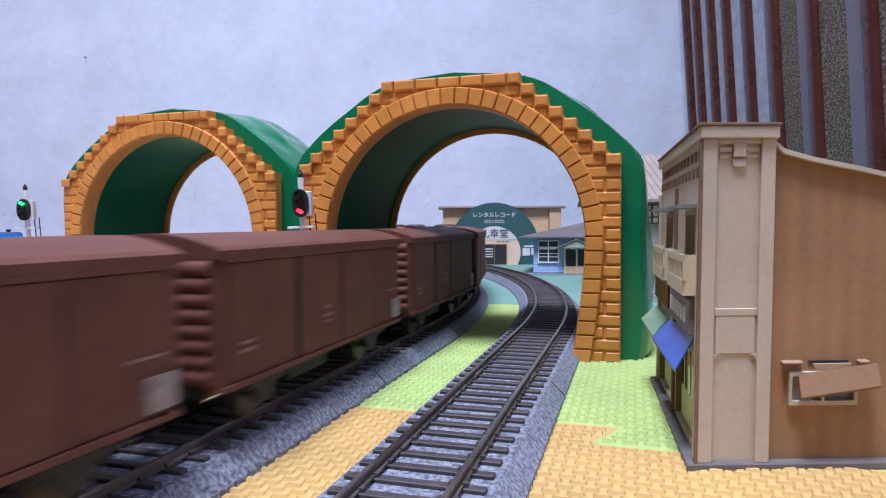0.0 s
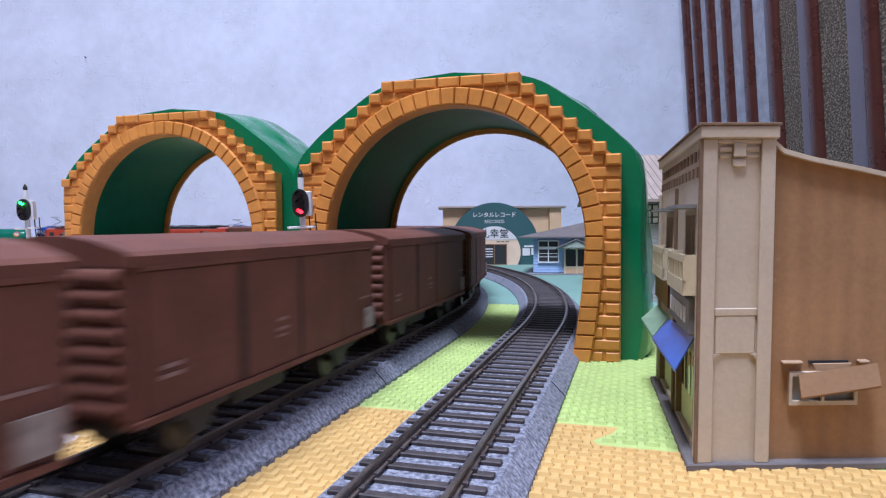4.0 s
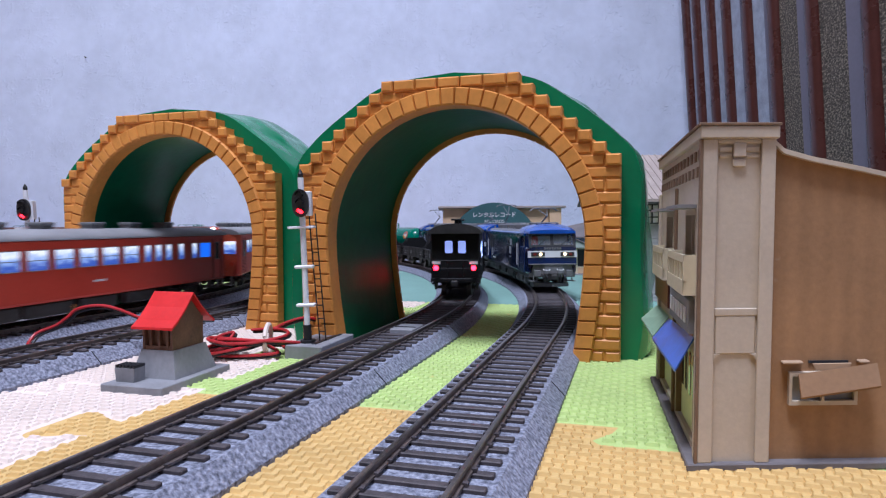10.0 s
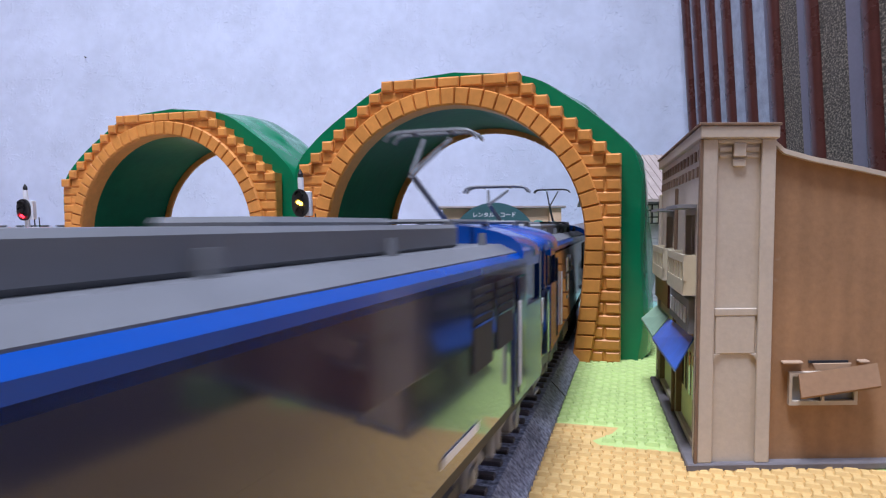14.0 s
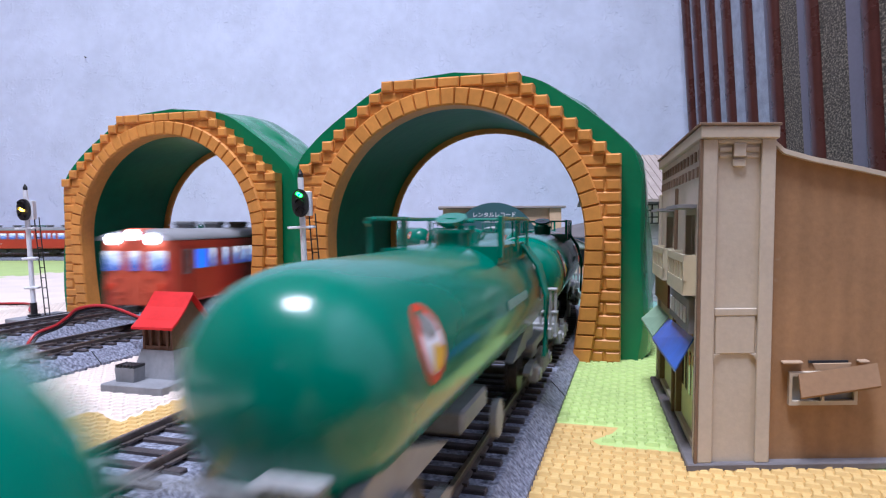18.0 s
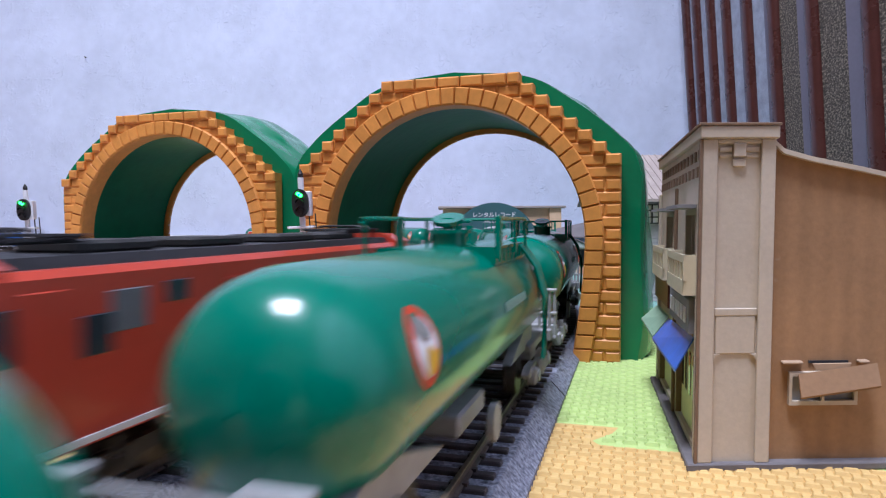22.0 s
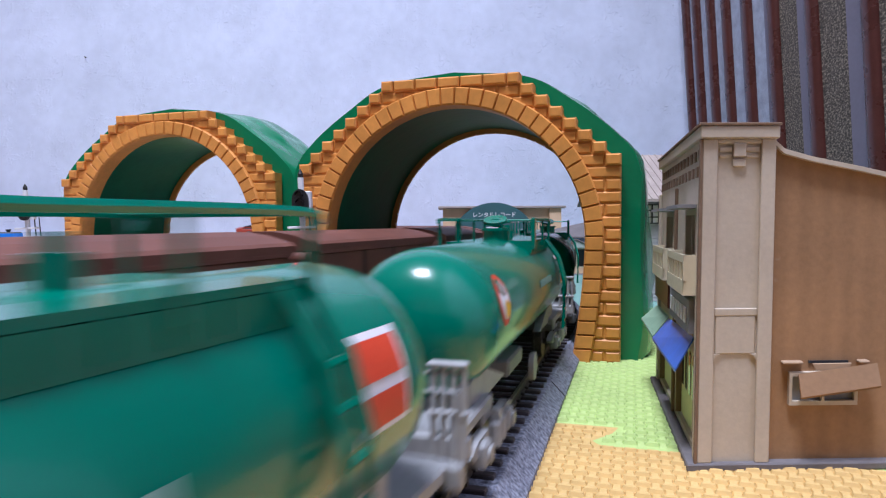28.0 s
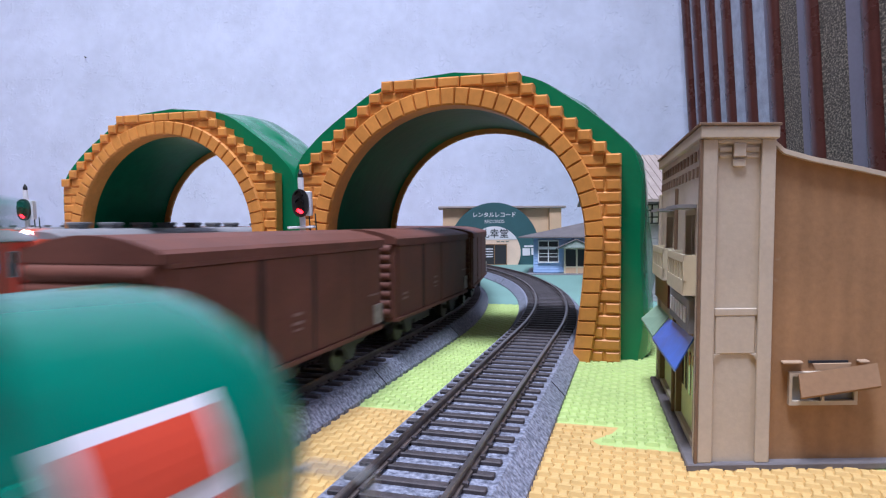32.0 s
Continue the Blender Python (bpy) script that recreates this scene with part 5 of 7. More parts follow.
def open_wagon():
    t = thing("open_wagon", "black open wagon with tall tapered ends", "railway wagon", "open wagons of the goods train")
    L, W = 0.0465, 0.0162
    for y in (-1, 1):
        ya, yb = sorted((y * W, y * (W - 0.0010)))
        part("side", box(B(), -L, L, ya, yb, 0.0106, 0.0212, 0.0002), M_GONDOLA, t)
        for k in range(7):
            x = -L + 0.003 + k * (2 * L - 0.006) / 6
            a, b = sorted((y * W, y * (W + 0.0004)))
            part("stake", box(B(), x - 0.0011, x + 0.0011, a, b, 0.0112, 0.0206, 0.0002), M_GONDOLA, t)
        a, b = sorted((y * W, y * (W + 0.0008)))
        cap = B()
        box(cap, -L, L, a, b, 0.0199, 0.0211)
        box(cap, -L, L, a, b, 0.0160, 0.0164)
        part("side_rail", cap, M_GONDOLA, t)
        bars(t, [(-0.036, 0.0166, 0.006, 0.0012), (-0.036, 0.0142, 0.008, 0.0010), (0.004, 0.0156, 0.006, 0.0034), (0.030, 0.0162, 0.006, 0.0012), (0.030, 0.0138, 0.008, 0.0010)], y, W + 0.0005, M_DIM)
    for s in (-1, 1):
        xa, xb = sorted((s * L, s * (L - 0.0011)))
        part("end_board", prism(B(), [(-W, 0.0118), (W, 0.0118), (W, 0.0215), (W * 0.58, 0.0302), (-W * 0.58, 0.0302), (-W, 0.0215)], xa, xb, "x"), M_GONDOLA, t, "tall tapered end board")
        xa, xb = sorted((s * L, s * (L + 0.0008)))
        rib = B()
        for y in (-0.010, 0.0, 0.010):
            box(rib, xa, xb, y - 0.0008, y + 0.0008, 0.0118, 0.0290)
        part("end_ribs", rib, M_GONDOLA, t)
        coupler(t, s * L, s)
    # uneven floor sheet, coloured near black for the shade in the empty wagon
    rng = random.Random(3)
    rings = []
    for i in range(19):
        x = -L + 0.0012 + (2 * L - 0.0024) * i / 18
        edge = abs(2 * i / 18 - 1)
        row = []
        for k in range(9):
            y = -W + 0.0012 + (2 * W - 0.0024) * k / 8
            q = abs(2 * k / 8 - 1)
            z = 0.0128 + 0.0010 * max(0, edge - 0.50) * (1 - q ** 2) + rng.uniform(-0.0003, 0.0003)
            row.append((x, y, z))
        rings.append(row)
    part("coal_load", loft(B(), rings, closed=False, caps=False), M_WAGONFLOOR, t, "black coal load")
    fr = B()
    box(fr, -L, L, -0.0150, 0.0150, 0.0100, 0.0128)
    box(fr, -0.012, 0.004, -0.010, 0.002, 0.0050, 0.0101, 0.0005)
    part("underframe", fr, M_UNDER, t)
    for x in (-0.027, 0.027):
        for y in (-1, 1):
            g = B()
            ya, yb = sorted((y * 0.0128, y * 0.0142))
            prism(g, [(x - 0.0075, 0.0105), (x - 0.0025, 0.0040), (x + 0.0025, 0.0040), (x + 0.0075, 0.0105)], ya, yb, "y")
            part("axle_guard", g, M_UNDER, t)
        wheelset(t, x)
    return t


def brake_van():
    t = thing("brake_van", "black guard's brake van with lit windows and red tail lamps", "railway wagon")
    L, W = 0.0355, 0.0155
    part("body", box(B(), -L + 0.004, L - 0.0145, -W, W, 0.0120, 0.0410, 0.0004), M_GONDOLA, t)
    part("roof", prism(B(), [(-W - 0.0014, 0.0405)] + [(-x, z) for x, z in roof_line(W + 0.0014, 0.0410, 0.0468, 10, 0.95)] + [(W + 0.0014, 0.0405)], -L - 0.0010, L - 0.0115, "x"), M_UNDER, t, "curved dark grey roof", smooth=True)
    for x in (-0.018, 0.010):
        v = B()
        cyl(v, (x, 0, 0.046), (x, 0, 0.0490), 0.0016, n=10)
        box(v, x - 0.0040, x + 0.0040, -0.0035, 0.0035, 0.0488, 0.0500, 0.0004)
        part("roof_vent", v, M_GONDOLA, t)
    for s in (-1, 1):
        e0 = L if s < 0 else L - 0.0105
        xa, xb = sorted((s * (e0 - 0.0042), s * (e0 - 0.0034)))
        for y in (-0.0042, 0.0042):
            part("window", box(B(), xa, xb, y - 0.0024, y + 0.0024, 0.0280, 0.0358, 0.0006), G_CABIN, t, "bluish white lit window")
            xo, xi = sorted((s * (e0 - 0.0041), s * (e0 - 0.0032)))
            fr = B()
            for c in (-0.0028, 0.0028):
                box(fr, xo, xi, y + c - 0.0003, y + c + 0.0003, 0.0270, 0.0364)
            box(fr, xo, xi, y - 0.0028, y + 0.0028, 0.0359, 0.0365)
            part("window_frame", fr, M_GONDOLA, t)
        rail = B()
        box(rail, min(s * L, s * (e0 - 0.006)), max(s * L, s * (e0 - 0.006)), -W, W, 0.0100, 0.0122, 0.0003)
        for y in (-0.0148, -0.005, 0.005, 0.0148):
            cyl(rail, (s * (L - 0.0006), y, 0.012), (s * (L - 0.0006), y, 0.0235), 0.0004, n=6)
        cyl(rail, (s * (L - 0.0006), -0.0148, 0.0235), (s * (L - 0.0006), 0.0148, 0.0235), 0.0004, n=6)
        cyl(rail, (s * (L - 0.0006), -0.0148, 0.0185), (s * (L - 0.0006), 0.0148, 0.0185), 0.0003, n=6)
        for y in (-0.0150, 0.0150):
            if s < 0:
                cyl(rail, (s * (L - 0.0006), y, 0.0235), (s * (L - 0.0006), y, 0.0405), 0.0004, n=6)
        part("end_railing", rail, M_GONDOLA, t)
        coupler(t, s * L, s)
        if s < 0:
            for y in (-0.0118, 0.0118):
                lamp = B()
                cyl(lamp, (-L + 0.0008, y, 0.0190), (-L - 0.0022, y, 0.0190), 0.0019, n=14)
                part("tail_lamp_case", lamp, M_GONDOLA, t)
                part("tail_lamp", cyl(B(), (-L - 0.0020, y, 0.0190), (-L - 0.0027, y, 0.0190), 0.0016, n=14), G_TAIL, t, "glowing red tail lamp")
                part("white_plate", box(B(), -L - 0.0012, -L - 0.0004, y - 0.0026, y + 0.0026, 0.0213, 0.0230), M_MARK, t)
    for y in (-1, 1):
        for x, w, z0, z1 in ((-0.0150, 0.0042, 0.0278, 0.0335), (0.0022, 0.0042, 0.0235, 0.0348)):
            ya, yb = sorted((y * W, y * (W + 0.0003)))
            win = part("window", box(B(), x - w, x + w, ya, yb, z0, z1, 0.0001), G_CABIN, t, "bluish white lit window")
            ya, yb = sorted((y * (W + 0.0002), y * (W + 0.0005)))
            # glowing pieces added on the pane: a brighter core and upright slits
            zc = z0 + 0.0022
            part("window_core", prism(B(), [(x + 0.62 * w * math.cos(a), zc + 0.0013 * math.sin(a)) for a in [2 * math.pi * k / 12 for k in range(12)]], ya, yb, "y"), G_INNER, win, "brighter white core of the lit window")
            slit = B()
            for q in (-0.55, -0.15, 0.30):
                box(slit, x + q * w, x + q * w + 0.0007, ya, yb, z0 + 0.0042 if z1 - z0 > 0.008 else z0 + 0.0036, z1 - 0.0004)
            part("bright_slit", slit, G_WINDOW, win)
        bars(t, [(-0.02, 0.0205, 0.008, 0.0012), (0.004, 0.0205, 0.006, 0.0012), (0.004, 0.0185, 0.008, 0.001)], y, W)
        g = B()
        for x in (-0.0205, 0.0205):
            ya, yb = sorted((y * 0.0128, y * 0.0142))
            prism(g, [(x - 0.0075, 0.0120), (x - 0.0025, 0.0040), (x + 0.0025, 0.0040), (x + 0.0075, 0.0120)], ya, yb, "y")
        box(g, -0.031, 0.031, min(y * 0.0138, y * 0.0150), max(y * 0.0138, y * 0.0150), 0.0078, 0.0090)
        part("axle_guard", g, M_UNDER, t)
    fr = B()
    box(fr, -L + 0.002, L - 0.002, -0.0125, 0.0125, 0.0092, 0.0122)
    box(fr, -0.012, 0.012, -0.011, 0.010, 0.0045, 0.0095, 0.0006)
    part("underframe", fr, M_UNDER, t)
    for x in (-0.0205, 0.0205):
        wheelset(t, x)
    return t


def pantograph(parent, x, z, rise, mat, single=False):
    """A collector: base frame, jointed arms and a pan with turned-down horns."""
    bm = B()
    w = 0.0075
    for y in (-w, w):
        cyl(bm, (x - 0.012, y, z), (x + 0.012, y, z), 0.0005, n=6)
    for q in (-0.012, 0.012):
        cyl(bm, (x + q, -w, z), (x + q, w, z), 0.0005, n=6)
        for y in (-w, w):
            cyl(bm, (x + q, y, z - 0.003), (x + q, y, z), 0.0010, n=8)
    part("pantograph_base", bm, mat, parent)
    bm = B()
    if single:
        knee = (x + 0.012, 0, z + rise * 0.48)
        cyl(bm, (x - 0.008, 0, z), knee, 0.0006, n=6)
        for y in (-0.003, 0.003):
            cyl(bm, knee, (x - 0.002, y, z + rise - 0.001), 0.0004, n=6)
    else:
        for y in (-w, w):
            k = 0.35 if rise > 0.008 else 1.0
            for s in (-1, 1):
                knee = (x + s * 0.013, y * 1.1, z + rise * 0.5)
                cyl(bm, (x + s * 0.004, y, z), knee, 0.00045, n=6)
                cyl(bm, knee, (x + s * 0.002, y * k, z + rise - 0.001), 0.0004, n=6)
        for s in (-1, 1):
            cyl(bm, (x + s * 0.013, -w * 1.1, z + rise * 0.5), (x + s * 0.013, w * 1.1, z + rise * 0.5), 0.00035, n=6)
    part("pantograph_arm", bm, mat, parent)
    bm = B()
    for q in (-0.0022, 0.0022):
        tube(bm, smooth_line([(x + q, -0.0098, z + rise - 0.0016), (x + q, -0.0078, z + rise), (x + q, 0, z + rise + 0.0002), (x + q, 0.0078, z + rise), (x + q, 0.0098, z + rise - 0.0016)], 3), 0.0004, 6)
    cyl(bm, (x - 0.0022, -0.004, z + rise), (x + 0.0022, -0.004, z + rise), 0.0004, n=6)
    cyl(bm, (x - 0.0022, 0.004, z + rise), (x + 0.0022, 0.004, z + rise), 0.0004, n=6)
    part("pantograph_pan", bm, mat, parent)


def body_shell(L, W, z0, z1, slope, nose=0.0):
    """A locomotive body with slightly sloped and rounded ends."""
    def ring(x, w, za, zb):
        c = 0.0012
        return [(x, -w + c, za), (x, w - c, za), (x, w, za + c), (x, w, zb - c), (x, w - c, zb), (x, -w + c, zb), (x, -w, zb - c), (x, -w, za + c)]
    bm = B()
    rings = []
    for s, xs in ((-1, (L, L - 0.0022, L - 0.006)), (1, (L - 0.006, L - 0.0022, L))):
        for x in xs:
            w = W - (0.0022 if x == L else 0.0007 if x == L - 0.0022 else 0)
            rings.append([(s * (px - slope * max(0, (z - (z0 + z1) * 0.5)) / (z1 - z0) * 2), y, z) for px, y, z in ring(x, w, z0, z1)])
    return loft(bm, rings)


def blue_loco():
    t = thing("blue_electric_locomotive", "glossy blue electric locomotive with white nose band", "locomotive", "blue electric locomotives")
    L, W = 0.1110, 0.0180
    part("body", body_shell(L, W, 0.0115, 0.0300, 0.0), M_NAVY, t, "dark navy glossy body sides", smooth=True)
    part("upper_body", box(B(), -L + 0.022, L - 0.022, -W - 0.0001, W + 0.0001, 0.0282, 0.0388, 0.0002), M_NAVY, t)
    # blue upper stripe along the eaves and the cab roofs
    for y in (-1, 1):
        a, b = sorted((y * (W - 0.001), y * (W + 0.0003)))
        part("eaves_stripe", prism(B(), [(y * (W - 0.004), 0.0388), (y * (W + 0.0001), 0.0378), (y * (W + 0.0001), 0.0397), (y * (W - 0.0010), 0.0407), (y * (W - 0.004), 0.0407)], -L + 0.010, L - 0.010, "x"), M_BLUE, t, "bright blue stripe under the roof")
        for x in (-L + 0.021, L - 0.021):
            a, b = sorted((y * (W - 0.001), y * (W + 0.0003)))
            part("cab_side_panel", box(B(), x - 0.013, x + 0.013, a, b, 0.0120, 0.0300, 0.0003), M_NAVYMID, t, "navy blue cab side")
            a, b = sorted((y * W, y * (W + 0.0006)))
            sx = -1 if x < 0 else 1
            part("cab_side_window", box(B(), min(x + sx * 0.0015, x + sx * 0.0085), max(x + sx * 0.0015, x + sx * 0.0085), min(y * (W - 0.0012), y * (W - 0.0008)), max(y * (W - 0.0012), y * (W - 0.0008)), 0.0300, 0.0385), M_CLEAR, t).visible_shadow = False
            part("cab_door", box(B(), x - sx * 0.0075 - 0.0030, x - sx * 0.0075 + 0.0030, a, b, 0.0135, 0.0365, 0.0003), M_NAVY, t)
            part("cab_door_handrail", cyl(B(), (x - sx * 0.0118, y * (W + 0.0010), 0.016), (x - sx * 0.0118, y * (W + 0.0010), 0.032), 0.0003, n=6), M_BAND, t, "white handrail")
        for x, z0 in ((-0.056, 0.0240), (-0.070, 0.0250)):
            a, b = sorted((y * W, y * (W + 0.0003)))
            grille = part("side_grille", box(B(), x - 0.0055, x + 0.0055, a, b, z0, 0.0368, 0.0001), M_DARK, t, "dark square grille")
            a, b = sorted((y * (W + 0.0001), y * (W + 0.0005)))
            for q in range(4):
                part("grille_bar", box(B(), x - 0.0052, x + 0.0052, a, b, 0.0309 + q * 0.0015, 0.0313 + q * 0.0015), M_NAVY, grille)
        part("side_boss", cyl(B(), (0.036, y * (W - 0.0005), 0.0330), (0.036, y * (W + 0.0009), 0.0330), 0.0022, n=14), M_DARK, t)
        bars(t, [(0.0465, 0.0322, 0.0085, 0.0048), (0.0440, 0.0256, 0.0085, 0.0056), (0.0440, 0.0205, 0.0060, 0.0010)], y, W + 0.0002, M_EMBLEM, "side_emblem")
        bars(t, [(-0.045, 0.0155, 0.016, 0.0012)], y, W + 0.0001, M_BAND)
        a, b = sorted((y * (W - 0.0035), y * (W - 0.0012)))
        fr = B()
        box(fr, -L + 0.008, L - 0.008, a, b, 0.0092, 0.0118, 0.0004)
        for x in (-0.035, 0.0, 0.035):
            box(fr, x - 0.012, x + 0.012, a, b, 0.0048, 0.0093, 0.0006)
        part("side_skirt", fr, M_UNDER, t)
    roof = B()
    prism(roof, [(-W + 0.0011, 0.0400), (-W + 0.0011, 0.0409), (-W + 0.0045, 0.0425), (W - 0.0045, 0.0425), (W - 0.0011, 0.0409), (W - 0.0011, 0.0400)], -L + 0.024, L - 0.024, "x")
    part("roof", roof, M_LOCOGREY, t, "grey equipment roof")
    for x, l, w, h in ((-0.004, 0.062, 0.0108, 0.0040), (-0.030, 0.016, 0.007, 0.0050), (0.034, 0.013, 0.006, 0.0048)):
        part("roof_box", box(B(), x - l, x + l, -w, w, 0.0424, 0.0424 + h, 0.0006), M_LOCOGREY, t)
    for x in (-0.075, -0.034, 0.0, 0.030, 0.064):
        for y in (-0.010, 0.010):
            part("insulator", cyl(B(), (x, y * 1.25, 0.0424), (x, y * 1.25, 0.0448), 0.0009, 0.0006, n=8), M_LOCOGREY, t)
    for s in (-1, 1):
        # cab roof hood
        hood = B()
        rings = []
        for x, w, zt in ((L - 0.0265, W + 0.0003, 0.0460), (L - 0.016, W + 0.0003, 0.0462), (L - 0.006, W - 0.0006, 0.0448), (L + 0.0006, W - 0.0018, 0.0418)):
            dome = [(w * math.cos(a), 0.0408 + (zt + 0.0004 - 0.0408) * math.sin(a) ** 0.9) for a in [math.pi * k / 12 for k in range(13)]]
            rings.append([(s * x, q, z) for q, z in [(-w, 0.0395)] + [(-u, v) for u, v in dome] + [(w, 0.0395)]])
        loft(hood, rings)
        part("cab_roof", hood, M_BLUE, t, "bright blue cab roof hood", smooth=True)

        def slab(name, y0, y1, z0, z1, mat, proud=0.0006, label=""):
            bm = B()
            sl = 0.30

            def fx(z):
                return L - sl * max(0.0, z - 0.0298)
            for a, b in ((y0, y1),):
                v = []
                for z in (z0, z1):
                    for y in (a, b):
                        v += [bm.verts.new((s * (fx(z) - 0.001), y, z)), bm.verts.new((s * (fx(z) + proud), y, z))]
                for q in ((0, 1, 3, 2), (4, 6, 7, 5), (0, 4, 5, 1), (2, 3, 7, 6), (1, 5, 7, 3), (0, 2, 6, 4)):
                    bm.faces.new([v[i] for i in q])
            return part(name, bm, mat, t, label)
        for y0, y1, z0, z1 in ((-W + 0.0016, -W + 0.0032, 0.0296, 0.0400), (W - 0.0032, W - 0.0016, 0.0296, 0.0400), (-0.0009, 0.0009, 0.0296, 0.0400), (-W + 0.0016, W - 0.0016, 0.0388, 0.0402), (-W + 0.0016, W - 0.0016, 0.0304, 0.0316)):
            slab("windscreen_pillar", y0, y1, z0, z1, M_DARK, 0.0006, "black windscreen pillar")
        slab("number_panel", -W + 0.0014, W - 0.0014, 0.0276, 0.0308, M_NAVY, 0.0005, "dark panel under the windscreen")
        for y in (-0.0080, 0.0080):
            slab("windscreen", y - 0.0070, y + 0.0070, 0.0314, 0.0392, M_CLEAR, 0.0002, "clear windscreen").visible_shadow = False
            wp = B()
            cyl(wp, (s * (L + 0.0006), y - 0.004, 0.0300), (s * (L - 0.0012), y + 0.003, 0.0350), 0.00025, n=5)
            part("wiper", wp, M_BLACK, t)
        for y in (-1, 1):
            a, b = sorted((y * (W - 0.0022), y * (W - 0.0008)))
            post = B()
            for x in (0.0045, 0.0125, 0.0215):
                box(post, min(s * (L - x), s * (L - x + 0.0020)), max(s * (L - x), s * (L - x + 0.0020)), a, b, 0.0298, 0.0402)
            part("side_pillar", post, M_NAVYMID, t)
        desk = B()
        box(desk, min(s * (L - 0.012), s * (L - 0.004)), max(s * (L - 0.012), s * (L - 0.004)), -0.0030, 0.0140, 0.0298, 0.0325, 0.0004)
        part("cab_desk", desk, M_CARD, t, "beige cab desk")
        part("cab_seat", box(B(), min(s * (L - 0.0155), s * (L - 0.0115)), max(s * (L - 0.0155), s * (L - 0.0115)), -0.0125, -0.0075, 0.0298, 0.0375, 0.0006), M_RED, t, "red cab seat")
        part("cab_back", box(B(), min(s * (L - 0.0222), s * (L - 0.0212)), max(s * (L - 0.0222), s * (L - 0.0212)), -W + 0.002, W - 0.002, 0.0298, 0.0404), M_CABWALL, t)
        slab("nose_panel", -W + 0.0010, W - 0.0010, 0.0184, 0.0230, M_NAVYMID, 0.0005, "deep blue panel under the nose band")
        slab("nose_band", -W + 0.0008, W - 0.0008, 0.0229, 0.0275, M_BAND, 0.0008, "white nose band")
        for k in range(7):
            a, b = sorted((s * (L + 0.0004), s * (L + 0.0010)))
            y = -0.0054 + k * 0.0018
            part("number_bar", box(B(), a, b, y - 0.0006, y + 0.0006, 0.0284, 0.0300), M_LOCOGREY, t)
        for y in (-0.0104, 0.0104):
            slab("lamp_recess", y - 0.0048, y + 0.0048, 0.0238, 0.0266, M_DARK, 0.0012)
            q = 1 if y > 0 else -1
            lens = cyl(B(), (s * (L + 0.0008), y - q * 0.0018, 0.0252), (s * (L + 0.0018), y - q * 0.0018, 0.0252), 0.0011, n=14)
            part("headlamp", lens, G_HEAD if s > 0 else M_BAND, t, "warm glowing headlamp" if s > 0 else "unlit headlamp")
            lens = cyl(B(), (s * (L + 0.0008), y + q * 0.0022, 0.0252), (s * (L + 0.0016), y + q * 0.0022, 0.0252), 0.0011, n=12)
            part("marker_lamp", lens, M_MARKER, t, "dark red marker lamp")
        skirt = B()
        loft(skirt, [[(s * (L - 0.012), -0.0172, z), (s * (L - 0.001 + k), -0.0162, z), (s * (L + 0.0024 + k), -0.0060, z), (s * (L + 0.0024 + k), 0.0060, z), (s * (L - 0.001 + k), 0.0162, z), (s * (L - 0.012), 0.0172, z)] for z, k in ((0.0180, 0.0), (0.0120, 0.0006), (0.0092, 0.0))])
        part("front_skirt", skirt, M_SKIRT, t, "grey front skirt")
        part("skirt_edge", box(B(), min(s * (L - 0.004), s * (L + 0.0032)), max(s * (L - 0.004), s * (L + 0.0032)), -0.0166, 0.0166, 0.0178, 0.0186, 0.0002), M_SKIRT, t)
        part("coupler_pocket", box(B(), min(s * L, s * (L + 0.0034)), max(s * L, s * (L + 0.0034)), -0.0038, 0.0038, 0.0072, 0.0122, 0.0004), M_UNDER, t, "dark coupler pocket")
        for y in (-1, 1):
            grab = tube(B(), smooth_line([(s * (L + 0.0028), y * 0.0070, 0.0150), (s * (L + 0.0042), y * 0.0066, 0.0143), (s * (L + 0.0042), y * 0.0030, 0.0143), (s * (L + 0.0028), y * 0.0026, 0.0150)], 4), 0.0003, 6)
            part("grab_rail", grab, M_BAND, t)
            part("jumper_box", box(B(), min(s * (L + 0.0004), s * (L + 0.0034)), max(s * (L + 0.0004), s * (L + 0.0034)), min(y * 0.0090, y * 0.0136), max(y * 0.0090, y * 0.0136), 0.0098, 0.0142, 0.0004), M_SKIRT, t)
        plow = B()
        loft(plow, [[(s * (L - 0.012), -0.0135, z), (s * (L - 0.004), -0.0125, z), (s * (L + 0.0005), 0, z), (s * (L - 0.004), 0.0125, z), (s * (L - 0.012), 0.0135, z)] for z in (0.0048, 0.0022)])
        for y in (-0.010, -0.0045, 0.0045, 0.010):
            cyl(plow, (s * (L - 0.004), y, 0.0085), (s * (L - 0.004), y, 0.0035), 0.0008, n=6)
        part("rail_guard", plow, M_SKIRT, t)
        for y in (-0.0075, -0.0052, 0.0052, 0.0078):
            part("brake_hose", tube(B(), smooth_line([(s * (L + 0.001), y, 0.0105), (s * (L + 0.0042), y, 0.0095), (s * (L + 0.0036), y * 0.9, 0.0062)], 4), 0.0006, 6), M_BLACK, t)
        for y in (-0.0135, 0.0135):
            step = B()
            box(step, min(s * (L - 0.004), s * (L + 0.0015)), max(s * (L - 0.004), s * (L + 0.0015)), y - 0.0025, y + 0.0025, 0.0062, 0.0068)
            cyl(step, (s * (L + 0.001), y, 0.0065), (s * (L + 0.001), y, 0.0110), 0.0004, n=6)
            part("footstep", step, M_BOGIE, t)
        coupler(t, s * L, s)
    for x in (-0.074, 0.0, 0.074):
        bogie(t, x, 0.031, M_BOGIE, 0.047)
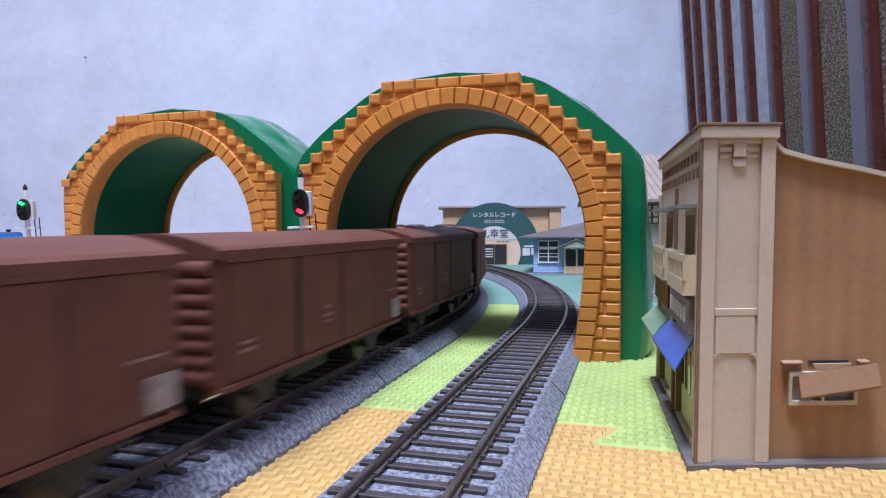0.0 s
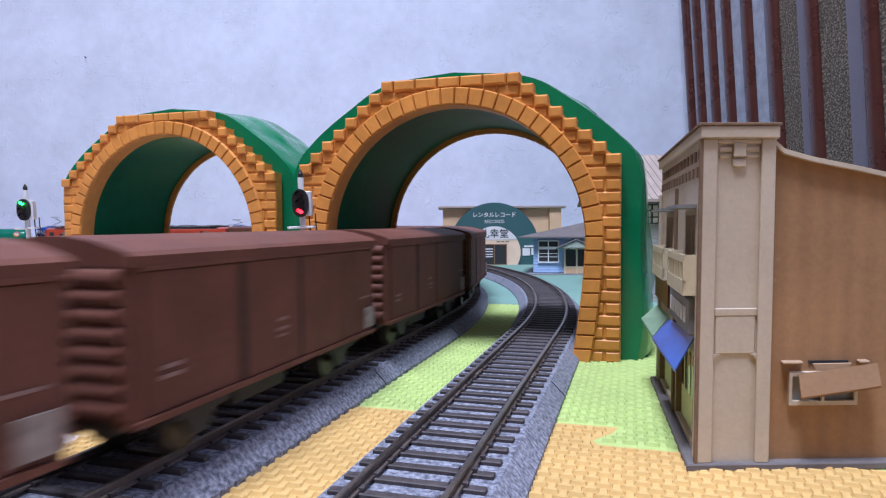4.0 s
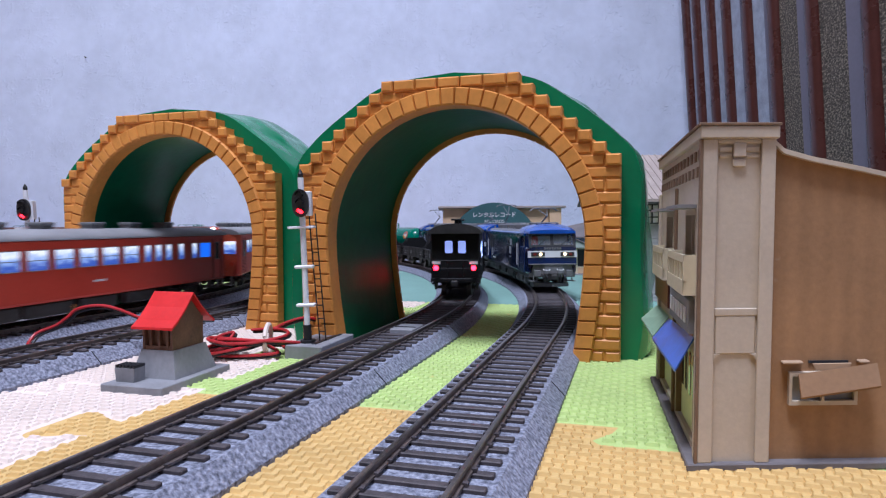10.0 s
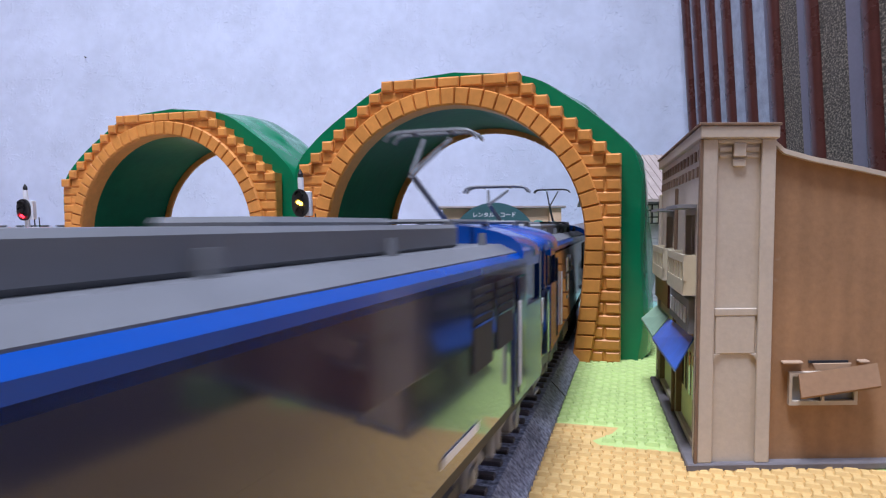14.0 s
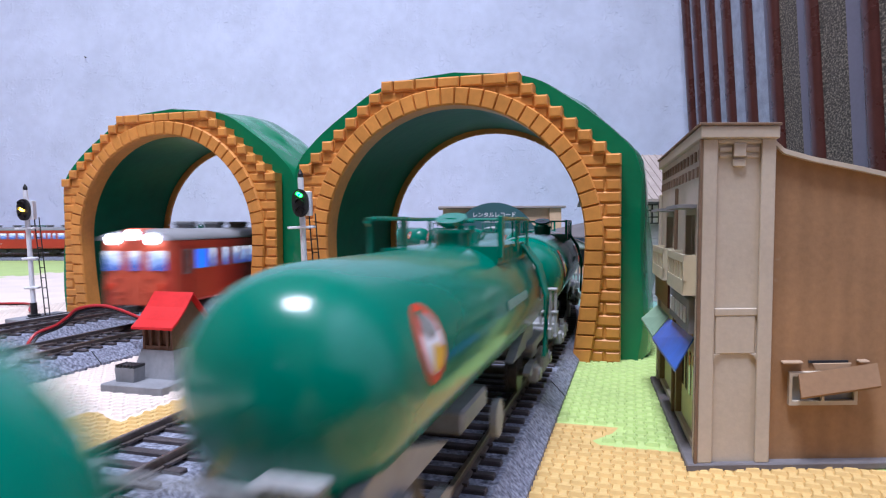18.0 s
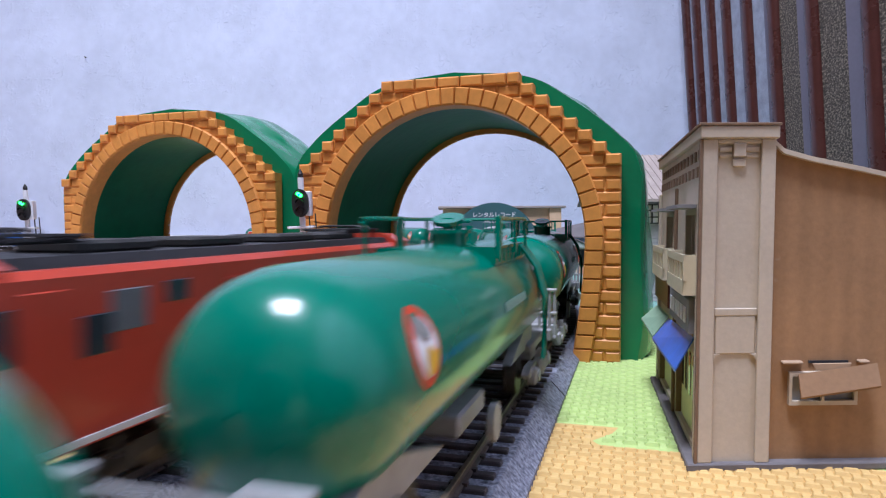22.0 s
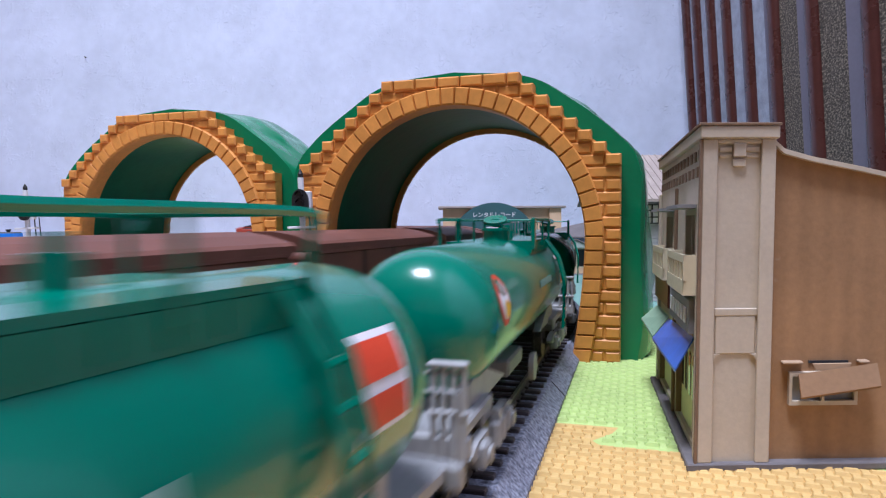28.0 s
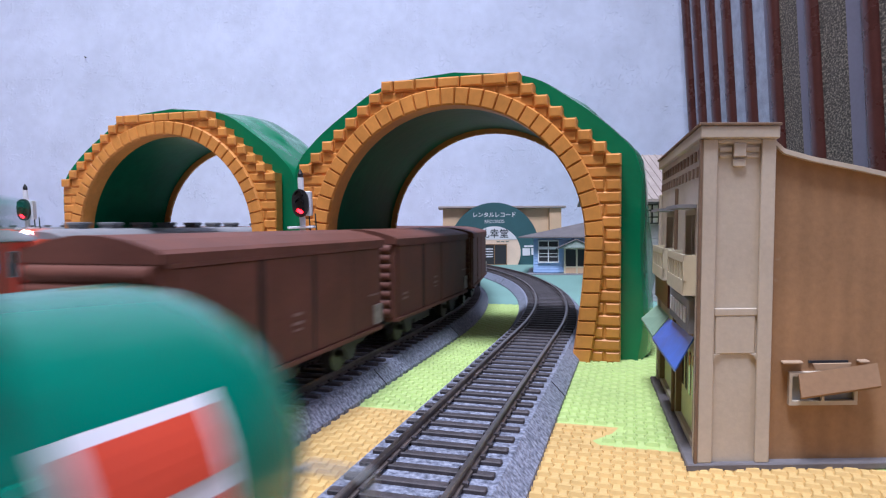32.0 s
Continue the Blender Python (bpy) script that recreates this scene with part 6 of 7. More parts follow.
    pantograph(t, 0.083, 0.0470, 0.0105, M_LOCOGREY, True)
    pantograph(t, -0.083, 0.0470, 0.0180, M_LOCOGREY, True)
    return t


def red_loco():
    t = thing("red_electric_locomotive", "orange-red electric locomotive with a dark roof", "locomotive", "red electric locomotives")
    L, W = 0.0960, 0.0175
    part("body", body_shell(L, W, 0.0115, 0.0400, 0.0034), M_ELRED, t, smooth=True)
    part("roof", prism(B(), [(-W + 0.0034, 0.0398), (-W + 0.0050, 0.0418), (W - 0.0050, 0.0418), (W - 0.0034, 0.0398)], -L + 0.018, L - 0.018, "x"), M_BLACK, t, "black equipment roof")
    for x in (-0.045, -0.015, 0.020, 0.050):
        part("roof_box", box(B(), x - 0.010, x + 0.010, -0.008, 0.008, 0.0417, 0.0440, 0.0006), M_UNDER, t)
    for s in (-1, 1):
        hood = B()
        rings = [[(s * x, q, z) for q, z in [(-w, 0.0395), (-w, 0.0405), (-w * 0.6, zt), (w * 0.6, zt), (w, 0.0405), (w, 0.0395)]] for x, w, zt in ((L - 0.020, W, 0.0435), (L - 0.006, W - 0.0004, 0.0430), (L - 0.0012, W - 0.002, 0.0410))]
        loft(hood, rings)
        part("cab_roof", hood, M_ELRED, t, smooth=True)
        for y in (-0.0085, 0.0, 0.0085):
            a, b = sorted((s * (L - 0.006), s * (L - 0.0006)))
            part("windscreen", box(B(), a, b, y - 0.0034, y + 0.0034, 0.0275, 0.0365, 0.0004), M_GLASS, t)
        for y in (-0.010, 0.010):
            part("headlamp", cyl(B(), (s * (L - 0.002), y, 0.0180), (s * (L + 0.0012), y, 0.0180), 0.0017, n=12), M_BAND, t)
        a, b = sorted((s * (L - 0.001), s * (L + 0.0006)))
        part("nose_stripe", box(B(), a, b, -W + 0.002, W - 0.002, 0.0128, 0.0140), M_BAND, t, "white stripe")
        coupler(t, s * L, s)
        pantograph(t, s * 0.066, 0.0440, 0.0018, M_BLACK)
    for y in (-1, 1):
        a, b = sorted((y * W, y * (W + 0.0005)))
        part("sill_stripe", box(B(), -L + 0.004, L - 0.004, a, b, 0.0125, 0.0136), M_BAND, t, "pale stripe along the sill")
        for x in (-0.080, 0.080):
            part("cab_window", box(B(), x - 0.0045, x + 0.0045, a, b, 0.0270, 0.0350, 0.0002), M_GLASS, t)
        for x in (-0.0705, 0.0705):
            part("cab_door", box(B(), x - 0.0030, x + 0.0030, a, b, 0.0140, 0.0370, 0.0002), M_ELRED, t)
        for sx in (-1, 1):
            part("side_grille", box(B(), sx * 0.054 - 0.004, sx * 0.054 + 0.004, a, b, 0.0290, 0.0360, 0.0002), M_LOCOGREY, t, "grey side grille")
            part("engine_window", box(B(), sx * 0.061 - 0.003, sx * 0.061 + 0.003, a, b, 0.0260, 0.0325, 0.0002), M_GLASS, t)
            part("engine_window", box(B(), sx * 0.042 - 0.003, sx * 0.042 + 0.003, a, b, 0.0325, 0.0365, 0.0002), M_GLASS, t)
        for k in range(3):
            x = -0.020 + 0.020 * k
            lou = B()
            for q in range(6):
                box(lou, x - 0.0065, x + 0.0065, a, b, 0.0285 + q * 0.0013, 0.0292 + q * 0.0013)
            part("louvre", lou, M_ELRED, t)
    for x in (-0.055, 0.055):
        bogie(t, x, 0.031, M_UNDER, 0.046)
    bm = B()
    box(bm, -0.026, 0.026, -0.0145, 0.0145, 0.0050, 0.0116, 0.0008)
    part("underframe", bm, M_UNDER, t)
    return t


def tank_wagon():
    t = thing("tank_wagon", "glossy green bogie tank wagon with grey underside", "tank wagon", "green tank wagons")
    L, R, ZC = 0.0733, 0.0150, 0.0269
    prof = [(-L, 0.0), (-L + 0.0004, 0.005), (-L + 0.0018, 0.0092), (-L + 0.0045, 0.0124), (-L + 0.0085, 0.0143), (-L + 0.013, R)]
    prof = [(x - 0.0030, r) for x, r in prof + [(-x, r) for x, r in prof[::-1]]]

    def shell(a0, a1, n, grow=0.0):
        bm = B()
        rings = []
        for x, r in prof:
            rr = max(r, 0.0002) + grow
            rings.append([(x, rr * math.cos(a0 + (a1 - a0) * k / n), ZC + rr * math.sin(a0 + (a1 - a0) * k / n)) for k in range(n + 1)])
        return loft(bm, rings, closed=False, caps=False)
    part("barrel", shell(-math.pi / 2, math.pi * 1.5, 44), M_TGREEN, t, "glossy green barrel", smooth=True)
    # walkway, manhole and railings on top
    top = ZC + R
    for y, front in ((-0.0076, 0.004), (0.0076, -0.0095)):
        part("walkway", box(B(), -0.047, front, y - 0.0036, y + 0.0032, top - 0.0012, top - 0.0004), M_TGREEN, t, "green walkway")
    for k in range(8):
        x = -0.0462 + k * 0.0052
        part("walkway_bearer", box(B(), x - 0.0004, x + 0.0004, -0.0112, 0.0112, top - 0.0040, top - 0.0011), M_TGREEN, t)
    # plates added under the walkway to keep light out of the gap
    for y, front in ((-0.0105, 0.0035), (0.0105, -0.0100)):
        part("walkway_shade_plate", box(B(), -0.0465, front, y - 0.0004, y + 0.0004, top - 0.0046, top - 0.0013), M_TGREEN, t)
    man = B()
    cyl(man, (-0.012, 0, top - 0.001), (-0.012, 0, top + 0.0026), 0.0040, n=18)
    cyl(man, (-0.012, 0, top + 0.0025), (-0.012, 0, top + 0.0033), 0.0046, n=18)
    part("manhole", man, M_TGREEN, t, smooth=True)
    for x in (-0.030, -0.0195):
        v = B()
        cyl(v, (x, 0, top - 0.001), (x, 0, top + 0.0026), 0.0020, n=12)
        cyl(v, (x, 0, top + 0.0026), (x, 0, top + 0.0042), 0.0010, n=8)
        part("valve", v, M_TGREEN, t)
    for y, front in ((-0.0115, 0.0090), (0.0115, -0.0105)):
        part("railing_plate", box(B(), -0.0122, -0.0098, y - 0.0006, y + 0.0006, top - 0.0030, top + 0.0064, 0.0002), M_TGREEN, t, "wide green railing plate")
        for x in (-0.047, -0.031) + ((front,) if front > 0 else ()):
            part("railing_post", cyl(B(), (x, y, top - 0.0024), (x, y, top + 0.0058), 0.00045, n=6), M_TGREEN, t)
        part("railing_bar", tube(B(), smooth_line([(-0.0475, y, top + 0.0040), (-0.0465, y, top + 0.0058), (-0.020, y, top + 0.0058), (front - 0.0008, y, top + 0.0058), (front + 0.0003, y, top + 0.0044)], 4), 0.0005, 6), M_TGREEN, t, "thin green railing")
    part("railing_bar", cyl(B(), (-0.0465, -0.0115, top + 0.0058), (-0.0465, 0.0115, top + 0.0058), 0.00045, n=6), M_TGREEN, t)
    wheel = B()
    ring = [(-0.0195 + 0.0030 * math.cos(a), 0.0030 * math.sin(a), top + 0.0052) for a in [2 * math.pi * k / 16 for k in range(17)]]
    tube(wheel, ring, 0.0004, 6)
    cyl(wheel, (-0.0225, 0, top + 0.0052), (-0.0165, 0, top + 0.0052), 0.0003, n=5)
    cyl(wheel, (-0.0195, 0, top + 0.0040), (-0.0195, 0, top + 0.0056), 0.0005, n=6)
    part("valve_wheel", wheel, M_TGREEN, t)
    lid = B()
    cyl(lid, (-0.0112, 0.0, top + 0.0052), (-0.0109, 0.0, top + 0.0060), 0.0036, n=16)
    box(lid, -0.0118, -0.0104, -0.0012, 0.0012, top + 0.0036, top + 0.0060)
    part("manhole_lid", lid, M_TGREEN, t, "tilted green manhole lid")
    # ladders down both sides at one end
    for y in (-1, 1):
        lad = B()
        for q in (-0.0475, -0.0435):
            tube(lad, [(q, y * 0.0108, top - 0.001), (q, y * 0.0150, top - 0.007), (q, y * 0.0172, ZC), (q, y * 0.0168, 0.0105)], 0.0007, 6)
        for z, yy in ((0.0130, 0.0169), (0.0170, 0.0171), (0.0210, 0.0172), (0.0255, 0.0171), (0.0300, 0.0158), (0.0340, 0.0147)):
            cyl(lad, (-0.0475, y * yy, z), (-0.0435, y * yy, z), 0.0005, n=6)
        part("ladder", lad, M_TGREEN, t, "green side ladder")
        # placard, badge and lettering follow the barrel's curve

        def patch(x0, x1, z0, z1, grow, mat, name, label=""):
            bm = B()
            rr = R + grow
            rows = []
            for i in range(3):
                x = x0 + (x1 - x0) * i / 2
                rows.append([(x, y * math.sqrt(max(1e-8, rr * rr - (z - ZC) ** 2)), z) for z in [z0 + (z1 - z0) * k / 5 for k in range(6)]])
            loft(bm, rows, closed=False, caps=False)
            part(name, bm, mat, t, label)

        def disc(x, z, r, grow, mat, name, label="", a0=0.0, a1=2 * math.pi, r0=0.0):
            bm = B()
            rr = R + grow
            rows = []
            for q in (r0, r):
                row = []
                for k in range(25):
                    a = a0 + (a1 - a0) * k / 24
                    zz = z + q * math.sin(a)
                    row.append((x + q * math.cos(a), y * math.sqrt(max(1e-8, rr * rr - (zz - ZC) ** 2)), zz))
                rows.append(row)
            loft(bm, rows, closed=False, caps=False)
            part(name, bm, mat, t, label)
        patch(-0.0610, -0.0495, 0.0250, 0.0352, 0.00015, M_PALE, "placard_border", "white bordered placard")
        patch(-0.0602, -0.0503, 0.0305, 0.0345, 0.0003, M_PLAC_R, "placard", "red placard")
        patch(-0.0602, -0.0503, 0.0257, 0.0292, 0.0003, M_PLAC_R, "placard", "red placard")
        disc(0.0500, 0.0310, 0.0052, 0.00015, M_PLAC_R, "badge_ring", "round red badge ring")
        disc(0.0500, 0.0310, 0.0039, 0.0003, M_PALE, "badge_field", "white badge field")
        disc(0.0500, 0.0312, 0.0038, 0.00045, M_YELLOW, "badge_shape", "plain yellow shape", math.pi * 1.12, math.pi * 1.62)
        disc(0.0505, 0.0318, 0.0032, 0.00045, M_TGREY, "badge_shape", "plain grey shape", math.pi * 0.15, math.pi * 0.95)
        for k in range(12):
            x = -0.0255 + k * 0.00210
            patch(x - 0.00095, x + 0.00095, 0.0284, 0.0304, 0.00015, M_BARGREY, "lettering_bar")
    # frame, end platforms
    for s in (-1, 1):
        part("end_platform", box(B(), min(s * 0.052, s * 0.0805), max(s * 0.052, s * 0.0805), -0.0125, 0.0125, 0.0098, 0.0122, 0.0004), M_FRAMEGREY, t, "grey end platform")
        for y in (-0.0095, 0.0095):
            part("saddle", prism(B(), [(s * 0.030, 0.0110), (s * 0.064, 0.0110), (s * 0.064, 0.0165), (s * 0.056, 0.0185)], y - 0.0012, y + 0.0012, "y"), M_FRAMEGREY, t)
        part("end_sill", box(B(), min(s * 0.0785, s * 0.0810), max(s * 0.0785, s * 0.0810), -0.0148, 0.0148, 0.0088, 0.0125, 0.0004), M_FRAMEGREY, t)
    for s in (-1, 1):
        er = B()
        for y in (-0.0140, -0.0045, 0.0045, 0.0140):
            cyl(er, (s * 0.0800, y, 0.0120), (s * 0.0800, y, 0.0225), 0.0004, n=6)
        cyl(er, (s * 0.0800, -0.0140, 0.0225), (s * 0.0800, 0.0140, 0.0225), 0.0004, n=6)
        part("end_rail", er, M_FRAMEGREY, t)
        coupler(t, s * 0.0800, s)
    for y in (-1, 1):
        stand = B()
        for q in (0.0088, 0.0105, 0.0122, 0.0139):
            cyl(stand, (0.0806, y * q, 0.0090), (0.0806, y * q, 0.0238), 0.00055, n=6)
        ya, yb = sorted((y * 0.0080, y * 0.0147))
        box(stand, 0.0798, 0.0815, ya, yb, 0.0236, 0.0246, 0.0003)
        box(stand, 0.0799, 0.0813, ya, yb, 0.0158, 0.0167, 0.0002)
        part("brake_stand", stand, M_FRAMEPALE, t, "pale grey barred brake stand")
    gear = B()
    box(gear, -0.012, 0.010, -0.008, 0.008, 0.0052, 0.0098, 0.0006)
    cyl(gear, (-0.022, -0.006, 0.0075), (-0.010, -0.006, 0.0075), 0.0024, n=12)
    cyl(gear, (0.004, 0.0128, 0.0075), (0.004, 0.0142, 0.0075), 0.0038, n=16)
    cyl(gear, (0.004, -0.0128, 0.0075), (0.004, -0.0142, 0.0075), 0.0038, n=16)
    part("brake_gear", gear, M_FRAMEGREY, t)
    for x in (-0.0565, 0.0565):
        bogie(t, x, 0.0222, M_FRAMEGREY, 0.037)
    return t


def lit_window_material():
    """A window onto a lit saloon: pale lamp light above, blue seats below."""
    m = bpy.data.materials.new("lit_saloon_window")
    m.use_nodes = True
    nt = m.node_tree
    b = nt.nodes["Principled BSDF"]
    co, sep = nt.nodes.new("ShaderNodeTexCoord"), nt.nodes.new("ShaderNodeSeparateXYZ")
    r = nt.nodes.new("ShaderNodeValToRGB")
    r.color_ramp.elements[0].position, r.color_ramp.elements[0].color = 0.18, (0.05, 0.10, 0.40, 1)
    r.color_ramp.elements[1].position, r.color_ramp.elements[1].color = 0.95, (0.95, 0.97, 1.0, 1)
    e = r.color_ramp.elements.new(0.42)
    e.color = (0.27, 0.40, 0.72, 1)
    e = r.color_ramp.elements.new(0.62)
    e.color = (0.44, 0.57, 0.82, 1)
    n = nt.nodes.new("ShaderNodeTexNoise")
    n.inputs["Scale"].default_value = 380
    n.inputs["Detail"].default_value = 1.0
    add = nt.nodes.new("ShaderNodeMath")
    add.operation = "MULTIPLY_ADD"
    add.inputs[1].default_value = 1.1
    sub = nt.nodes.new("ShaderNodeMath")
    sub.operation = "SUBTRACT"
    sub.inputs[1].default_value = 0.55
    nt.links.new(co.outputs["Generated"], sep.inputs[0])
    nt.links.new(co.outputs["Object"], n.inputs["Vector"])
    nt.links.new(n.outputs["Fac"], add.inputs[0])
    nt.links.new(sep.outputs["Z"], add.inputs[2])
    nt.links.new(add.outputs[0], sub.inputs[0])
    nt.links.new(sub.outputs[0], r.inputs[0])
    nt.links.new(r.outputs[0], b.inputs["Emission Color"])
    b.inputs["Base Color"].default_value = (0.03, 0.04, 0.06, 1)
    b.inputs["Roughness"].default_value = 0.1
    b.inputs["Emission Strength"].default_value = 0.85
    return m


M_SALOON = lit_window_material()
# middle and half width of each side window
SIDE_WINDOWS = [(-0.1060, 0.0021), (-0.0915, 0.0054)] + [(x, 0.0024) for x in (-0.0800, -0.0718, -0.0640, -0.0540)] + [(-0.0410 + 0.0146 * k, 0.0054) for k in range(6)] + [(x, 0.0024) for x in (0.0450, 0.0535, 0.0622, 0.0735, 0.0862)] + [(0.0968, 0.0054), (0.1095, 0.0020)]


def railcar(lit_front, lit_rear, label, lit=True):
    t = thing("diesel_railcar", label, "railcar", "vermilion railcars")
    L, W = 0.1215, 0.0178
    part("body", body_shell(L, W, 0.0105, 0.0405, 0.0012), M_CARRED, t, smooth=True)
    rf = B()
    rings = []
    for x, k in ((-L - 0.0002, 0.80), (-L + 0.006, 0.97), (-L + 0.014, 1.0), (L - 0.014, 1.0), (L - 0.006, 0.97), (L + 0.0002, 0.80)):
        rings.append([(x, -y * (0.9 + 0.1 * k), 0.0398 + (z - 0.0398) * k) for y, z in [(W + 0.0003, 0.0398)] + roof_line(W + 0.0003, 0.0403, 0.0452, 10, 0.7) + [(-W - 0.0003, 0.0398)]])
    loft(rf, rings)
    part("roof", rf, M_CARROOF, t, "grey rounded roof", smooth=True)
    for x in (-0.088, -0.062, -0.034, -0.008, 0.024, 0.052, 0.080):
        v = B()
        box(v, x - 0.0046, x + 0.0046, -0.0046, 0.0046, 0.0468, 0.0486, 0.0005)
        box(v, x - 0.0040, x - 0.0006, -0.0038, 0.0038, 0.0440, 0.0469)
        box(v, x + 0.0006, x + 0.0040, -0.0038, 0.0038, 0.0440, 0.0469)
        part("roof_vent", v, M_LOCOGREY, t)
    for y in (-1, 1):
        a, b = sorted((y * W, y * (W + 0.0003)))
        fa, fb = sorted((y * (W - 0.0002), y * (W + 0.00045)))
        for x, w in SIDE_WINDOWS:
            z0, z1 = (0.0262, 0.0352) if w > 0.0022 else (0.0245, 0.0352)
            dark = not lit or w < 0.0022
            pane = M_GLASS if dark else G_BLUEPANE if x > 0.09 else M_SALOON
            win = part("window", box(B(), x - w, x + w, a, b, z0, z1), pane, t, "unlit dark window" if dark else "plain bright blue window" if x > 0.09 else "lit bluish window")
            fr = B()
            for q in (x - w, x + w):
                box(fr, q - 0.0003, q + 0.0003, fa, fb, z0 - 0.0003, z1 + 0.0003)
            box(fr, x - w, x + w, fa, fb, z1, z1 + 0.0004)
            box(fr, x - w, x + w, fa, fb, z0 - 0.0004, z0)
            if 0.0045 < w and x < 0.09:
                box(fr, x - w, x + w, fa, fb, (z0 + z1) / 2 - 0.0002, (z0 + z1) / 2 + 0.0002)
            part("window_frame", fr, M_CARROOF, win)
        for x in (-0.106, 0.1095):
            seam_ = B()
            for q in (-0.0042, 0.0042):
                box(seam_, x + q - 0.0002, x + q + 0.0002, a, b, 0.0118, 0.0375)
            part("door_seam", seam_, M_BOXDK, t)
        bars(t, [(0.010, 0.0185, 0.008, 0.0011)], y, W)
        ua, ub = sorted((y * 0.0100, y * 0.0160))
        for x, l in ((-0.045, 0.011), (-0.018, 0.013), (0.012, 0.012), (0.042, 0.011)):
            part("underfloor_box", box(B(), x - l, x + l, ua, ub, 0.0038, 0.0104, 0.0008), M_UNDER, t)
    for s, lamp in ((1, lit_front), (-1, lit_rear)):
        a, b = sorted((s * (L - 0.0012), s * (L + 0.0005)))
        face = B()
        loft(face, [[(s * (L - 0.0040), -W - 0.0001, z), (s * (L - 0.0004), -W + 0.0026, z), (s * (L + 0.0006), -0.008, z), (s * (L + 0.0006), 0.008, z), (s * (L - 0.0004), W - 0.0026, z), (s * (L - 0.0040), W + 0.0001, z)] for z in (0.0108, 0.0404)])
        part("cab_front", face, M_CARORG, t, "bright orange-red cab front", smooth=False)
        for y, w in ((-0.0108, 0.0042), (0.0, 0.0026), (0.0108, 0.0042)):
            fa, fb = sorted((s * (L - 0.001), s * (L + 0.0010 if abs(y) < 0.001 else L + 0.0007)))
            part("cab_window", box(B(), fa, fb, y - w, y + w, 0.0262, 0.0352, 0.0003), M_SALOON if lamp else M_GLASS, t)
        fa, fb = sorted((s * L, s * (L + 0.0011)))
        door = B()
        for y in (-0.0042, 0.0042):
            box(door, fa, fb, y - 0.0004, y + 0.0004, 0.0112, 0.0385)
        part("gangway_door_frame", door, M_CARORG, t)
        for y in (-0.0125, 0.0125):
            part("tail_lamp", cyl(B(), (s * L, y, 0.0190), (s * (L + 0.0016), y, 0.0190), 0.0016, n=12), M_PLAC_R, t)
            for z in (0.0135, 0.0165, 0.0225):
                part("foot_iron", box(B(), fa, fb, y * 0.62 - 0.0016, y * 0.62 + 0.0016, z, z + 0.0005), M_CARORG, t)
        case = B()
        rings = [[(s * x, 0.0044 * math.cos(q), 0.0424 + 0.0030 * math.sin(q)) for q in [2 * math.pi * k / 16 for k in range(16)]] for x in (L - 0.012, L + 0.0014)]
        loft(case, rings)
        part("headlamp_case", case, M_CARORG, t, smooth=True)
        places = ((0.0, 0.0424),) if lamp != "triple" else ((-0.0095, 0.0405), (0.0, 0.0424), (0.0095, 0.0405))
        for y, z in places:
            part("headlamp", cyl(B(), (s * (L + 0.0012), y, z), (s * (L + 0.0020), y, z), 0.0024, n=16), G_WHITE if lamp else M_BAND, t, "bright white headlamp" if lamp else "unlit headlamp")
        sk = B()
        box(sk, min(s * (L - 0.003), s * (L - 0.0015)), max(s * (L - 0.003), s * (L - 0.0015)), -0.0125, 0.0125, 0.0035, 0.0048, 0.0004)
        for y in (-0.011, -0.005, 0.005, 0.011):
            cyl(sk, (s * (L - 0.0022), y, 0.0045), (s * (L - 0.0022), y, 0.0106), 0.0008, n=6)
        part("rail_guard", sk, M_BOGIE, t)
        coupler(t, s * L, s)
    for x in (-0.083, 0.083):
        bogie(t, x, 0.0265, M_UNDER, 0.040)
    return t


def stabled_blue_loco():
    t = thing("diesel_locomotive", "bright blue diesel locomotive with grey roof, standing beyond the loops", "locomotive", at=Matrix.Translation((-1.05, 1.43, 0.0)) @ Matrix.Rotation(math.pi, 4, "Z"))
    part("body", body_shell(0.10, 0.0175, 0.0115, 0.0400, 0.002), M_SKYBLUE, t, smooth=True)
    part("roof", prism(B(), [(-0.0165, 0.0398), (-0.012, 0.0430), (0.012, 0.0430), (0.0165, 0.0398)], -0.096, 0.096, "x"), M_LOCOGREY, t)
    ex = B()
    cyl(ex, (-0.076, 0, 0.043), (-0.076, 0, 0.0475), 0.0032, 0.0050, n=14)
    cyl(ex, (-0.076, 0, 0.0475), (-0.076, 0, 0.0490), 0.0058, n=14)
    part("roof_fan", ex, M_BLACK, t)
    for y in (-1, 1):
        a, b = sorted((y * 0.0175, y * 0.0180))
        part("side_stripe", box(B(), -0.098, 0.098, a, b, 0.0118, 0.0175), M_BAND, t, "white lower stripe")
    for x in (-0.058, 0.058):
        bogie(t, x, 0.030, M_UNDER, 0.044)
    return t


stabled_blue_loco()

VAN_GAP, WAGON_GAP, TANK_GAP, CAR_GAP, BLUE_GAP, RED_GAP = 0.1205, 0.1000, 0.1700, 0.2500, 0.2310, 0.1990


def train(makers):
    """Vehicles from front to rear: (prototype or None to reuse, count)."""
    out = []
    for proto, count in makers:
        for k in range(count):
            out.append(proto if k == 0 else copy_thing(proto, Matrix.Identity(4)))
    return out


goods = train([(red_loco(), 2), (box_van(), 12), (open_wagon(), 4), (brake_van(), 1)])
tanks = train([(blue_loco(), 2), (tank_wagon(), 12)])
away_car = railcar(None, "single", "vermilion diesel railcar with lit windows and grey roof")
away = train([(away_car, 4)])
near_head = railcar("triple", None, "vermilion diesel railcar with three lit headlamps", True)
